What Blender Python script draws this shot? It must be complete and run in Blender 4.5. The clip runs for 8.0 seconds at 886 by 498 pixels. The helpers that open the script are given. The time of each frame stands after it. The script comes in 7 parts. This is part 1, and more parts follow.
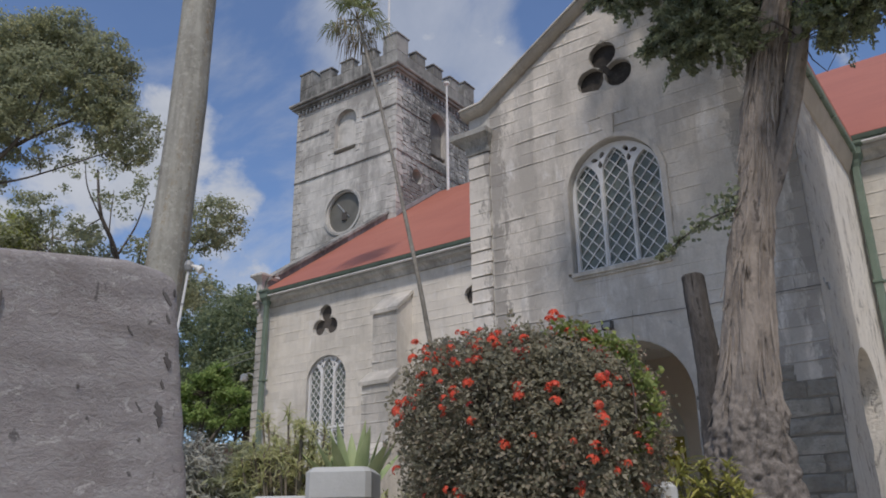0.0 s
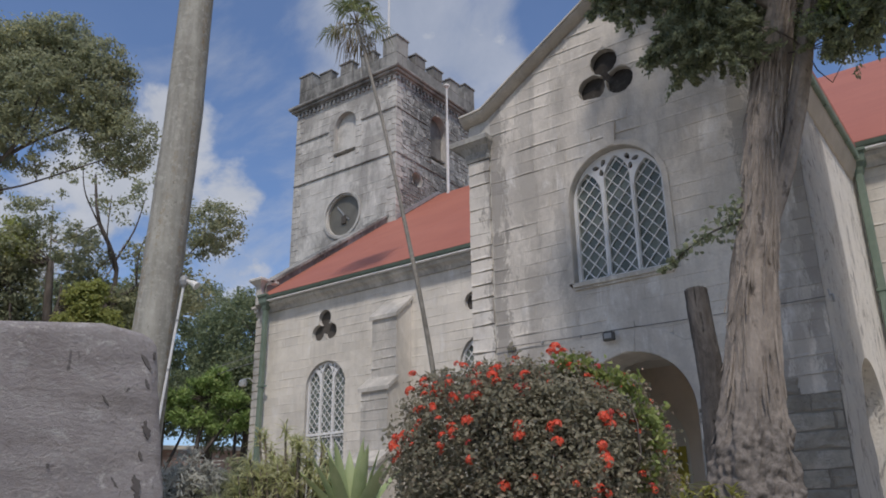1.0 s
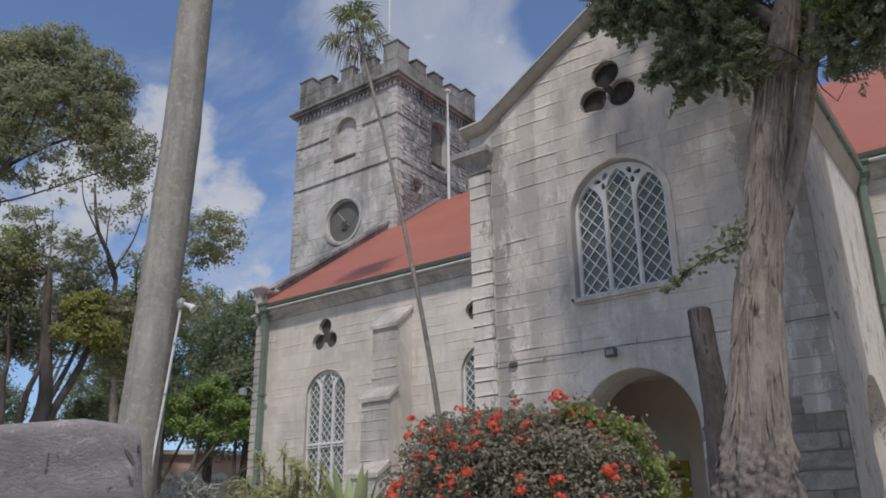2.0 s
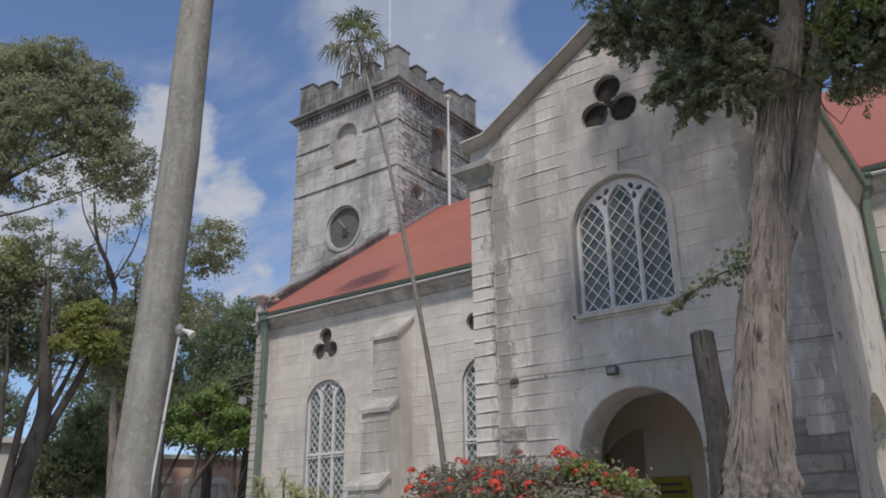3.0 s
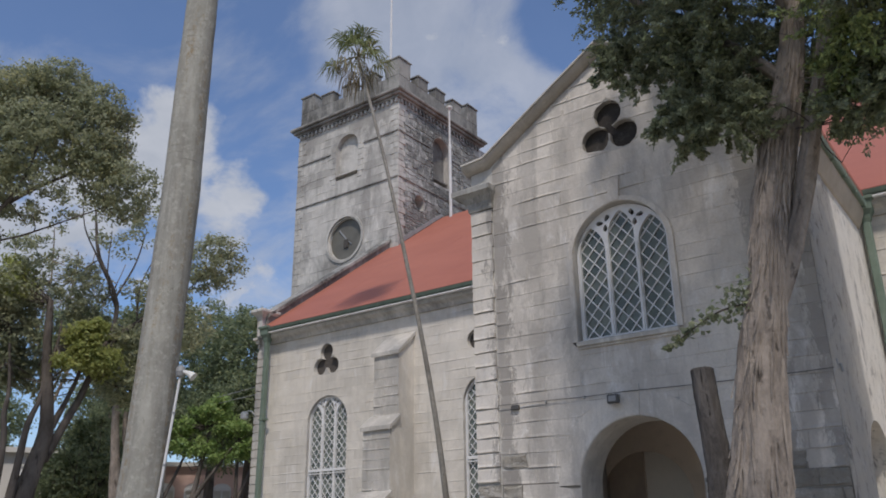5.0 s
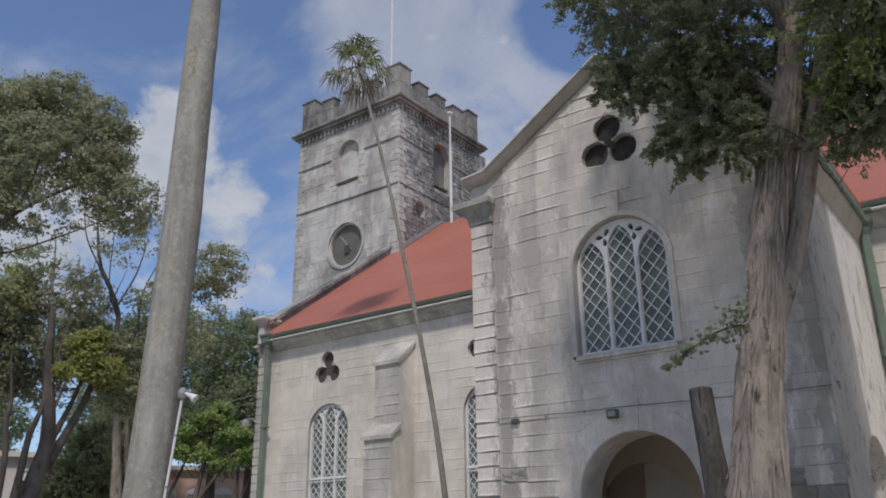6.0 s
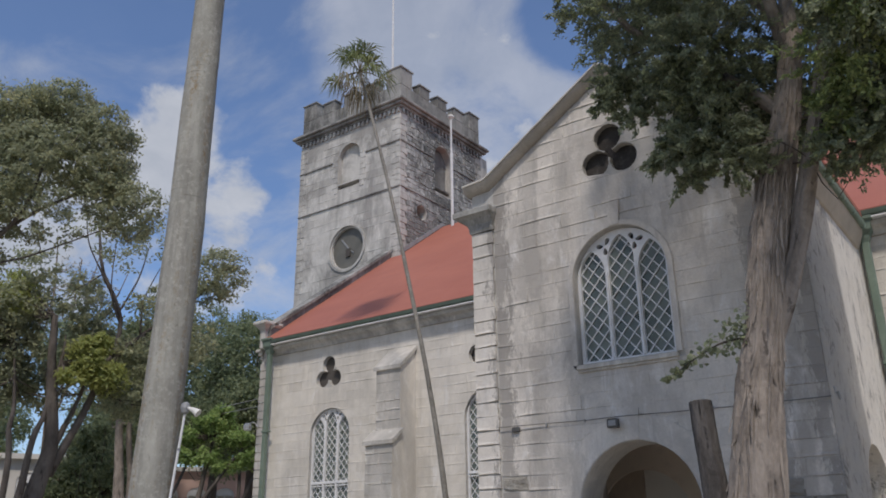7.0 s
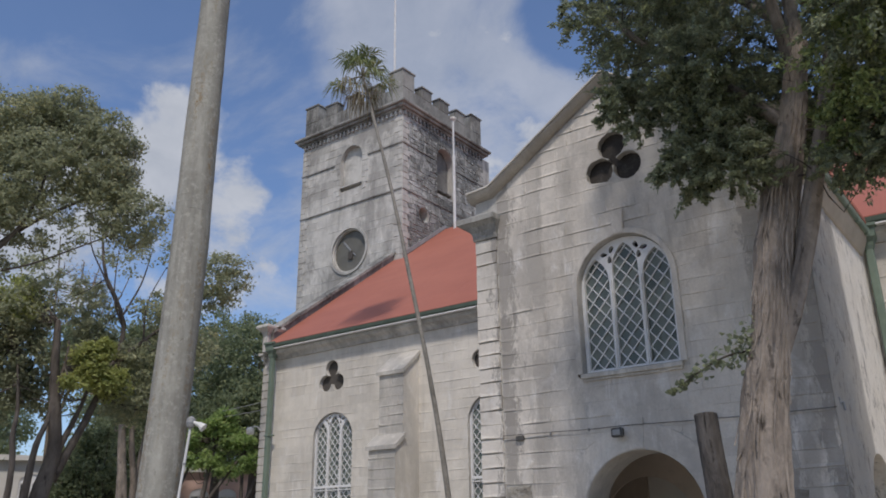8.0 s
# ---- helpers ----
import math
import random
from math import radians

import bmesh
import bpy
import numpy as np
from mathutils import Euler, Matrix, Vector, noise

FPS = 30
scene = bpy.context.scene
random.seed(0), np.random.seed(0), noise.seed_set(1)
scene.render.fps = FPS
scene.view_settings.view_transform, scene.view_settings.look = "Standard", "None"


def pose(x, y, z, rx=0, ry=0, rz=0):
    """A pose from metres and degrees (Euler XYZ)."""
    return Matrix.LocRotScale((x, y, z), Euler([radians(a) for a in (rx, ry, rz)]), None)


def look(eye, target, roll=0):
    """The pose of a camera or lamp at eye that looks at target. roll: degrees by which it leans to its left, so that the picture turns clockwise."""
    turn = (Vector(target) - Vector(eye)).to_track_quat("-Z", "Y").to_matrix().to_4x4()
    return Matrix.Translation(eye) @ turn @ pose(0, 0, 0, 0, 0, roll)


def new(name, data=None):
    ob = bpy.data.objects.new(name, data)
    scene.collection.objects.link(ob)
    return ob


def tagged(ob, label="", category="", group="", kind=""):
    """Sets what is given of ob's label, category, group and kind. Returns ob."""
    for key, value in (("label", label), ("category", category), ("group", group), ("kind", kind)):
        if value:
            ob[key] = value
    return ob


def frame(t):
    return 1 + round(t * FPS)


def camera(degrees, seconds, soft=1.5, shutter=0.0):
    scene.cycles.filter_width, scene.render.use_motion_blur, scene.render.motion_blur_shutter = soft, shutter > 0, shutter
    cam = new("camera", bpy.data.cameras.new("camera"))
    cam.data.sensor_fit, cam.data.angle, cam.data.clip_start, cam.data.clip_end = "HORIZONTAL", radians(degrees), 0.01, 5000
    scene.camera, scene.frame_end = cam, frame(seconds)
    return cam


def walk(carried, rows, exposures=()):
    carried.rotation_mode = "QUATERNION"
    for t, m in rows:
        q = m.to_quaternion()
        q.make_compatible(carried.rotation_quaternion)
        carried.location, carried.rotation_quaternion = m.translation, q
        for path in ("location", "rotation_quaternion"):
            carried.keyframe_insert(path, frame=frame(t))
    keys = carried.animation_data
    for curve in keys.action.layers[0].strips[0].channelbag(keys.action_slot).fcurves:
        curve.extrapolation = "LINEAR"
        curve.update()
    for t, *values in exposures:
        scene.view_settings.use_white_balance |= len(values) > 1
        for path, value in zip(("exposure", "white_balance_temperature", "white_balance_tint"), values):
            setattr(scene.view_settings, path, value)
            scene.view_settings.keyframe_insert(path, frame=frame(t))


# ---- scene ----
from mathutils.geometry import tessellate_polygon

# ---- camera: low lens lifted slowly upward in front of a church ----
cam = camera(57.0, 8.0, soft=1.8)
PATH = [
    (0, (0.42, 0.292, 0.796), (-0.687, 1.812, 1.477), -0.7),
    (0.5, (0.401, 0.324, 0.877), (-0.707, 1.844, 1.557), -0.7),
    (1, (0.392, 0.35, 0.974), (-0.716, 1.87, 1.653), -0.7),
    (1.5, (0.388, 0.371, 1.074), (-0.721, 1.89, 1.754), -0.7),
    (3, (0.4, 0.356, 1.433), (-0.711, 1.874, 2.113), -0.7),
    (3.5, (0.429, 0.334, 1.526), (-0.683, 1.851, 2.207), -0.7),
    (4, (0.449, 0.321, 1.623), (-0.664, 1.837, 2.303), -0.7),
    (4.5, (0.469, 0.293, 1.696), (-0.645, 1.809, 2.377), -0.7),
    (6, (0.578, 0.165, 1.957), (-0.538, 1.679, 2.638), -0.7),
    (6.5, (0.626, 0.114, 2.03), (-0.491, 1.627, 2.709), -0.7),
    (7, (0.636, 0.092, 2.085), (-0.483, 1.605, 2.763), -0.7),
    (7.5, (0.623, 0.061, 2.145), (-0.497, 1.574, 2.821), -0.7),
    (8, (0.631, 0.036, 2.226), (-0.491, 1.548, 2.9), -0.7),
]
walk(cam, [(t, look(eye, target, roll)) for t, eye, target, roll in PATH], exposures=[(0, 0.08, 6820, 12), (8, 0.08, 6820, 12)])

# ---- sky and sun ----
SUN_EL, SUN_AZ = 54.0, 36.0      # height, and degrees from straight before the facade towards +x
sun_from = Vector((math.sin(radians(SUN_AZ)) * math.cos(radians(SUN_EL)), -math.cos(radians(SUN_AZ)) * math.cos(radians(SUN_EL)), math.sin(radians(SUN_EL))))
sun = new("sun", bpy.data.lights.new("sun", "SUN"))
sun.data.energy, sun.data.angle, sun.data.color = 2.3, radians(5.0), (1.0, 0.93, 0.85)
sun.matrix_world = look(sun_from * 50, (0, 0, 0))


def link(tree, a, b):
    tree.links.new(a, b)


def world_sky():
    w = bpy.data.worlds.new("sky")
    scene.world = w
    w.use_nodes = True
    t = w.node_tree
    t.nodes.clear()
    out = t.nodes.new("ShaderNodeOutputWorld")
    bg = t.nodes.new("ShaderNodeBackground")
    bg.inputs["Strength"].default_value = 0.15
    sky = t.nodes.new("ShaderNodeTexSky")
    sky.sky_type = "NISHITA"
    sky.sun_disc = False
    sky.sun_elevation = radians(SUN_EL)
    sky.sun_rotation = radians(180 - SUN_AZ)
    sky.dust_density = 0.4
    sky.ozone_density = 1.2
    sky.air_density = 1.0
    co = t.nodes.new("ShaderNodeTexCoord")
    sep = t.nodes.new("ShaderNodeSeparateXYZ")
    link(t, co.outputs["Generated"], sep.inputs[0])

    def math_node(op, a, b=None, c=None):
        n = t.nodes.new("ShaderNodeMath")
        n.operation = op
        for k, v in enumerate((a, b, c)):
            if v is None:
                continue
            if isinstance(v, (int, float)):
                n.inputs[k].default_value = v
            else:
                link(t, v, n.inputs[k])
        return n.outputs[0]

    # a cloud layer seen in perspective
    den = math_node("ADD", math_node("MAXIMUM", sep.outputs[2], 0.0), 0.22)
    u = math_node("DIVIDE", sep.outputs[0], den)
    v = math_node("DIVIDE", sep.outputs[1], den)
    comb = t.nodes.new("ShaderNodeCombineXYZ")
    link(t, u, comb.inputs[0])
    link(t, v, comb.inputs[1])

    def fbm(scale, detail, rough, dist, off, stretch=(1, 1, 1), flat=True):
        m = t.nodes.new("ShaderNodeMapping")
        m.inputs["Location"].default_value = off
        m.inputs["Scale"].default_value = stretch
        link(t, comb.outputs[0] if flat else co.outputs["Generated"], m.inputs["Vector"])
        n = t.nodes.new("ShaderNodeTexNoise")
        n.inputs["Scale"].default_value = scale
        n.inputs["Detail"].default_value = detail
        n.inputs["Roughness"].default_value = rough
        n.inputs["Distortion"].default_value = dist
        link(t, m.outputs[0], n.inputs["Vector"])
        return n.outputs["Fac"]

    def bank(d, inner, outer):
        dp = t.nodes.new("ShaderNodeVectorMath")
        dp.operation = "DOT_PRODUCT"
        dp.inputs[1].default_value = Vector(d).normalized()
        link(t, co.outputs["Generated"], dp.inputs[0])
        r = t.nodes.new("ShaderNodeMapRange")
        r.interpolation_type = "SMOOTHSTEP"
        r.inputs["From Min"].default_value = math.cos(radians(outer))
        r.inputs["From Max"].default_value = math.cos(radians(inner))
        link(t, dp.outputs["Value"], r.inputs["Value"])
        return r.outputs[0]

    puff = fbm(7.5, 12.0, 0.56, 0.2, (3.1, 1.7, 0), (1, 1, 1.35), False)
    curl = fbm(26.0, 8.0, 0.55, 0.3, (1.3, 6.1, 0), (1, 1, 1.2), False)
    wisp = fbm(2.6, 10.0, 0.62, 0.45, (0.4, 5.2, 0), (1.0, 1.35, 1))
    cum = math_node("MAXIMUM", bank((-0.757, 0.492, 0.428), 1.0, 5.5), bank((-0.765, 0.528, 0.368), 2.5, 7.0))
    cum = math_node("MAXIMUM", cum, bank((-0.772, 0.550, 0.315), 2.5, 7.0))
    cum = math_node("MAXIMUM", cum, math_node("MULTIPLY", bank((-0.84, 0.42, 0.33), 2.0, 9.0), 0.9))
    cum = math_node("MAXIMUM", cum, math_node("MULTIPLY", bank((-0.455, 0.685, 0.57), 2.5, 7.5), 0.56))
    cum = math_node("MAXIMUM", cum, math_node("MULTIPLY", bank((-0.43, 0.74, 0.517), 2.0, 6.0), 0.66))
    cum = math_node("MAXIMUM", cum, math_node("MULTIPLY", bank((-0.475, 0.745, 0.47), 2.0, 6.0), 0.55))
    lumps = math_node("ADD", math_node("MULTIPLY", math_node("SUBTRACT", puff, 0.60), 1.3), math_node("MULTIPLY", math_node("SUBTRACT", curl, 0.5), 0.35))
    # broken cloud all round, with a clear stretch towards the north-west
    cum = math_node("ADD", math_node("MULTIPLY", cum, 0.44), math_node("ADD", lumps, 0.25))
    cum = math_node("SUBTRACT", cum, math_node("MULTIPLY", bank((-0.62, 0.60, 0.5), 24.0, 50.0), 0.31))
    clear = bank((-0.352, 0.742, 0.571), 1.2, 5.0)
    cum = math_node("SUBTRACT", cum, math_node("MULTIPLY", clear, 0.4))
    r1 = t.nodes.new("ShaderNodeMapRange")
    r1.interpolation_type = "SMOOTHSTEP"
    r1.inputs["From Min"].default_value = 0.02
    r1.inputs["From Max"].default_value = 0.26
    link(t, cum, r1.inputs["Value"])
    haze = math_node("MAXIMUM", math_node("MAXIMUM", bank((-0.49, 0.665, 0.565), 3.0, 12.0), bank((-0.45, 0.74, 0.50), 2.0, 8.0)), math_node("MAXIMUM", math_node("MULTIPLY", bank((-0.60, 0.58, 0.55), 3.0, 13.0), 0.32), math_node("MULTIPLY", bank((-0.715, 0.618, 0.32), 2.0, 9.0), 0.42)))
    veil = math_node("ADD", math_node("MULTIPLY", haze, 0.34), math_node("SUBTRACT", wisp, 0.53))
    veil = math_node("SUBTRACT", veil, math_node("MULTIPLY", clear, 0.3))
    r2 = t.nodes.new("ShaderNodeMapRange")
    r2.interpolation_type = "SMOOTHSTEP"
    r2.inputs["From Min"].default_value = -0.03
    r2.inputs["From Max"].default_value = 0.30
    r2.inputs["To Max"].default_value = 0.68
    link(t, veil, r2.inputs["Value"])
    # paler towards the horizon
    low = t.nodes.new("ShaderNodeMapRange")
    low.interpolation_type = "SMOOTHSTEP"
    low.inputs["From Min"].default_value = 0.24
    low.inputs["From Max"].default_value = 0.02
    low.inputs["To Max"].default_value = 0.30
    link(t, sep.outputs[2], low.inputs["Value"])
    dens = math_node("MAXIMUM", math_node("MAXIMUM", r1.outputs[0], r2.outputs[0]), low.outputs[0])
    dens = math_node("ADD", math_node("MULTIPLY", dens, 0.86), 0.06)
    shade = t.nodes.new("ShaderNodeMix")
    shade.data_type = "RGBA"
    shade.inputs["A"].default_value = (2.1, 2.42, 2.95, 1)
    shade.inputs["B"].default_value = (3.5, 3.75, 4.2, 1)
    link(t, math_node("ADD", math_node("MULTIPLY", fbm(3.0, 8.0, 0.55, 0.2, (7.3, 0.4, 0)), 1.3), math_node("MULTIPLY", math_node("SUBTRACT", curl, 0.62), 0.8)), shade.inputs["Factor"])
    mixn = t.nodes.new("ShaderNodeMix")
    mixn.data_type = "RGBA"
    link(t, dens, mixn.inputs["Factor"])
    deep = t.nodes.new("ShaderNodeMix")
    deep.data_type, deep.blend_type = "RGBA", "MULTIPLY"
    deep.inputs["Factor"].default_value = 1.0
    deep.inputs["B"].default_value = (0.54, 0.68, 0.865, 1)
    link(t, sky.outputs[0], deep.inputs["A"])
    link(t, deep.outputs["Result"], mixn.inputs["A"])
    link(t, shade.outputs["Result"], mixn.inputs["B"])
    link(t, mixn.outputs["Result"], bg.inputs["Color"])
    link(t, bg.outputs[0], out.inputs[0])


world_sky()


# ---- materials ----
def shader(name, rough=0.85, spec=0.3, metal=0.0):
    m = bpy.data.materials.new(name)
    m.use_nodes = True
    t = m.node_tree
    p = t.nodes["Principled BSDF"]
    p.inputs["Roughness"].default_value = rough
    p.inputs["Specular IOR Level"].default_value = spec
    p.inputs["Metallic"].default_value = metal
    return m, t, p


def coords(t, scale=(1, 1, 1), own=False):
    """Places in metres: the world's, or the thing's own."""
    m = t.nodes.new("ShaderNodeMapping")
    m.inputs["Scale"].default_value = scale
    if own:
        link(t, t.nodes.new("ShaderNodeTexCoord").outputs["Object"], m.inputs["Vector"])
    else:
        link(t, t.nodes.new("ShaderNodeNewGeometry").outputs["Position"], m.inputs["Vector"])
    return m.outputs[0]


def noise_tex(t, vec, scale, detail=6.0, rough=0.6, dist=0.0):
    n = t.nodes.new("ShaderNodeTexNoise")
    n.inputs["Scale"].default_value, n.inputs["Detail"].default_value = scale, detail
    n.inputs["Roughness"].default_value, n.inputs["Distortion"].default_value = rough, dist
    link(t, vec, n.inputs["Vector"])
    return n.outputs["Fac"]


def span(t, value, a, b, lo=0.0, hi=1.0):
    r = t.nodes.new("ShaderNodeMapRange")
    r.interpolation_type = "SMOOTHSTEP"
    for key, x in (("From Min", a), ("From Max", b), ("To Min", lo), ("To Max", hi)):
        r.inputs[key].default_value = x
    link(t, value, r.inputs["Value"])
    return r.outputs[0]


def blend(t, fac, a, b, mode="MIX"):
    m = t.nodes.new("ShaderNodeMix")
    m.data_type, m.blend_type = "RGBA", mode
    for key, x in (("Factor", fac), ("A", a), ("B", b)):
        if isinstance(x, (int, float)):
            m.inputs[key].default_value = x
        elif isinstance(x, tuple):
            m.inputs[key].default_value = (*x, 1)
        else:
            link(t, x, m.inputs[key])
    return m.outputs["Result"]


def calc(t, op, a, b):
    n = t.nodes.new("ShaderNodeMath")
    n.operation = op
    for k, v in enumerate((a, b)):
        if isinstance(v, (int, float)):
            n.inputs[k].default_value = v
        else:
            link(t, v, n.inputs[k])
    return n.outputs[0]


def piece_random(t):
    """0 to 1, another for each piece, be it an object or an island of a joined mesh."""
    a = t.nodes.new("ShaderNodeObjectInfo").outputs["Random"]
    b = t.nodes.new("ShaderNodeNewGeometry").outputs["Random Per Island"]
    return calc(t, "FRACT", calc(t, "ADD", a, b), 0.0)


def relief(t, p, height, strength=0.4, distance=0.01):
    n = t.nodes.new("ShaderNodeBump")
    n.inputs["Strength"].default_value, n.inputs["Distance"].default_value = strength, distance
    link(t, height, n.inputs["Height"])
    link(t, n.outputs[0], p.inputs["Normal"])


def stone(name, light, mid, dark, stain=0.5, jitter=0.12, bump=0.5, grime=(0.42, 0.62), runs=(), fleck=0.0):
    """Weathered limestone: mottled, streaked downwards, every piece a little its own."""
    m, t, p = shader(name, 0.92, 0.2)
    v = coords(t)
    base = blend(t, span(t, noise_tex(t, v, 1.7, 8, 0.65), 0.35, 0.68), light, mid)
    patch = span(t, noise_tex(t, coords(t, (1, 1, 0.55)), 0.8, 9, 0.72, 0.4), grime[0], grime[1], 0, stain)
    base = blend(t, patch, base, dark)
    streak = span(t, noise_tex(t, coords(t, (5, 5, 0.35)), 1.6, 6, 0.6), 0.52, 0.75, 0, stain * 0.7)
    base = blend(t, streak, base, dark)
    pale = span(t, noise_tex(t, coords(t, (2.2, 2.2, 0.8)), 1.3, 9, 0.7, 0.6), 0.52, 0.72, 0, 0.75)
    base = blend(t, pale, base, tuple(min(0.82, c * 1.28) for c in light))
    speck = span(t, noise_tex(t, v, 6.5, 10, 0.8, 0.4), 0.56, 0.74, 0, stain)
    base = blend(t, speck, base, dark)
    grain = noise_tex(t, v, 34, 5, 0.7)
    base = blend(t, span(t, grain, 0.3, 0.7, 0, 0.22), base, dark)
    if fleck:
        base = blend(t, span(t, noise_tex(t, coords(t, (1, 1, 1.3)), 7.5, 9, 0.8, 0.5), 0.555, 0.60, 0, fleck), base, tuple(min(0.8, c * 1.15) for c in light))
    # dark lichen runs down the wall at some places along it
    sx = t.nodes.new("ShaderNodeSeparateXYZ")
    link(t, coords(t), sx.inputs[0])
    for x0, width, most in runs:
        d = calc(t, "ABSOLUTE", calc(t, "SUBTRACT", sx.outputs[0], x0), 0.0)
        d = calc(t, "ADD", d, calc(t, "MULTIPLY", calc(t, "SUBTRACT", noise_tex(t, coords(t, (3, 3, 1.0)), 1.7, 11, 0.85, 0.4), 0.47), -width * 9.0))
        base = blend(t, span(t, d, width, width * 0.45, 0, most), base, tuple(c * 0.7 for c in dark))
    r = piece_random(t)
    base = blend(t, calc(t, "MULTIPLY", r, jitter * 2), base, mid)
    base = blend(t, span(t, r, 0.72, 1.0, 0, jitter * 1.6), base, dark)
    link(t, base, p.inputs["Base Color"])
    h = calc(t, "ADD", calc(t, "MULTIPLY", noise_tex(t, v, 9, 8, 0.7), 0.7), calc(t, "MULTIPLY", grain, 0.4))
    relief(t, p, h, bump, 0.02)
    return m


def plain(name, a, b, rough=0.6, scale=3.0, spec=0.4, bump=0.15, dirt=(0.25, 0.24, 0.22), dirty=0.25, metal=0.0):
    """Paint, metal or plaster: two close tones, with dirt in patches and a fine grain."""
    m, t, p = shader(name, rough, spec, metal)
    v = coords(t)
    c = blend(t, span(t, noise_tex(t, v, scale, 7, 0.6), 0.3, 0.7), a, b)
    c = blend(t, span(t, noise_tex(t, v, scale * 2.7, 9, 0.75), 0.5, 0.75, 0, dirty), c, dirt)
    link(t, c, p.inputs["Base Color"])
    link(t, span(t, noise_tex(t, v, scale * 5, 5, 0.6), 0.3, 0.7, rough * 0.85, min(1, rough * 1.15)), p.inputs["Roughness"])
    relief(t, p, noise_tex(t, v, scale * 22, 5, 0.65), bump, 0.006)
    return m


def leafy(name, a, b, tip, through_light=0.25, rough=0.45):
    """Foliage: each leaf its own shade between a and b, a few of colour tip."""
    m, t, p = shader(name, rough, 0.35)
    r = t.nodes.new("ShaderNodeNewGeometry").outputs["Random Per Island"]
    c = blend(t, r, a, b)
    big = noise_tex(t, coords(t), 0.9, 4, 0.6)
    c = blend(t, calc(t, "MULTIPLY", span(t, big, 0.4, 0.7), span(t, r, 0.55, 1.0)), c, tip)
    link(t, c, p.inputs["Base Color"])
    tr = t.nodes.new("ShaderNodeBsdfTranslucent")
    link(t, c, tr.inputs["Color"])
    mx = t.nodes.new("ShaderNodeMixShader")
    mx.inputs[0].default_value = through_light
    link(t, p.outputs[0], mx.inputs[1])
    link(t, tr.outputs[0], mx.inputs[2])
    link(t, mx.outputs[0], t.nodes["Material Output"].inputs[0])
    return m


def bark(name, a, b, c, along=0.12, scale=9.0, bump=0.8, plates=None):
    """Bark with fibres or cracks along the stem; plates: the tone of old grey plate bark about the foot."""
    m, t, p = shader(name, 0.95, 0.15)
    v = coords(t, (1, 1, along))
    f = noise_tex(t, v, scale, 9, 0.7, 0.3)
    col = blend(t, span(t, f, 0.3, 0.7), a, b)
    col = blend(t, span(t, noise_tex(t, coords(t, (1, 1, 0.6)), 2.2, 6, 0.6), 0.45, 0.7, 0, 0.7), col, c)
    fine = noise_tex(t, v, scale * 4, 6, 0.7)
    col = blend(t, span(t, fine, 0.55, 0.8, 0, 0.6), col, (a[0] * 0.4, a[1] * 0.4, a[2] * 0.4))
    crack = span(t, noise_tex(t, coords(t, (1, 1, along * 0.7)), scale * 1.7, 5, 0.6, 0.5), 0.60, 0.70, 0, 0.75)
    col = blend(t, crack, col, (a[0] * 0.35, a[1] * 0.35, a[2] * 0.35))
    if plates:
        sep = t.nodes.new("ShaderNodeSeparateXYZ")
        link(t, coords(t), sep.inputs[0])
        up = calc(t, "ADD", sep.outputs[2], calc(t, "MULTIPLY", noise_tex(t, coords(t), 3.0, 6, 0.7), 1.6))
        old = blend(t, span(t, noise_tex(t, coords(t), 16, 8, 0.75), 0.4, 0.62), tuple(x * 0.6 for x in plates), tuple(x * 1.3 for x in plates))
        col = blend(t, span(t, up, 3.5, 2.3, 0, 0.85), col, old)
    link(t, col, p.inputs["Base Color"])
    relief(t, p, calc(t, "SUBTRACT", calc(t, "ADD", f, calc(t, "MULTIPLY", fine, 0.5)), calc(t, "MULTIPLY", crack, 0.5)), bump, 0.045)
    return m


M = {}
M["porch"] = stone("porch_limestone", (0.74, 0.70, 0.645), (0.62, 0.588, 0.545), (0.29, 0.275, 0.26), 0.58, 0.12, 0.6, runs=((-5.88, 0.16, 0.75), (-2.05, 0.15, 0.55), (-5.30, 0.16, 0.35), (-1.78, 0.11, 0.35), (-1.50, 0.09, 0.65), (-4.75, 0.1, 0.3)))
M["nave"] = stone("nave_limestone", (0.76, 0.725, 0.665), (0.65, 0.62, 0.57), (0.36, 0.345, 0.315), 0.46, 0.14)
M["tower"] = stone("tower_limestone", (0.64, 0.63, 0.60), (0.515, 0.505, 0.48), (0.18, 0.176, 0.168), 0.75, 0.2, 0.6, (0.40, 0.60))
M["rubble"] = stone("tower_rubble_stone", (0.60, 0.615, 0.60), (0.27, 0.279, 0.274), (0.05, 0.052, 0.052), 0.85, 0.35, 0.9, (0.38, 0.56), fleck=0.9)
M["parapet"] = stone("parapet_stone", (0.40, 0.397, 0.38), (0.245, 0.245, 0.236), (0.065, 0.065, 0.062), 0.85, 0.25, 0.8, fleck=0.35)


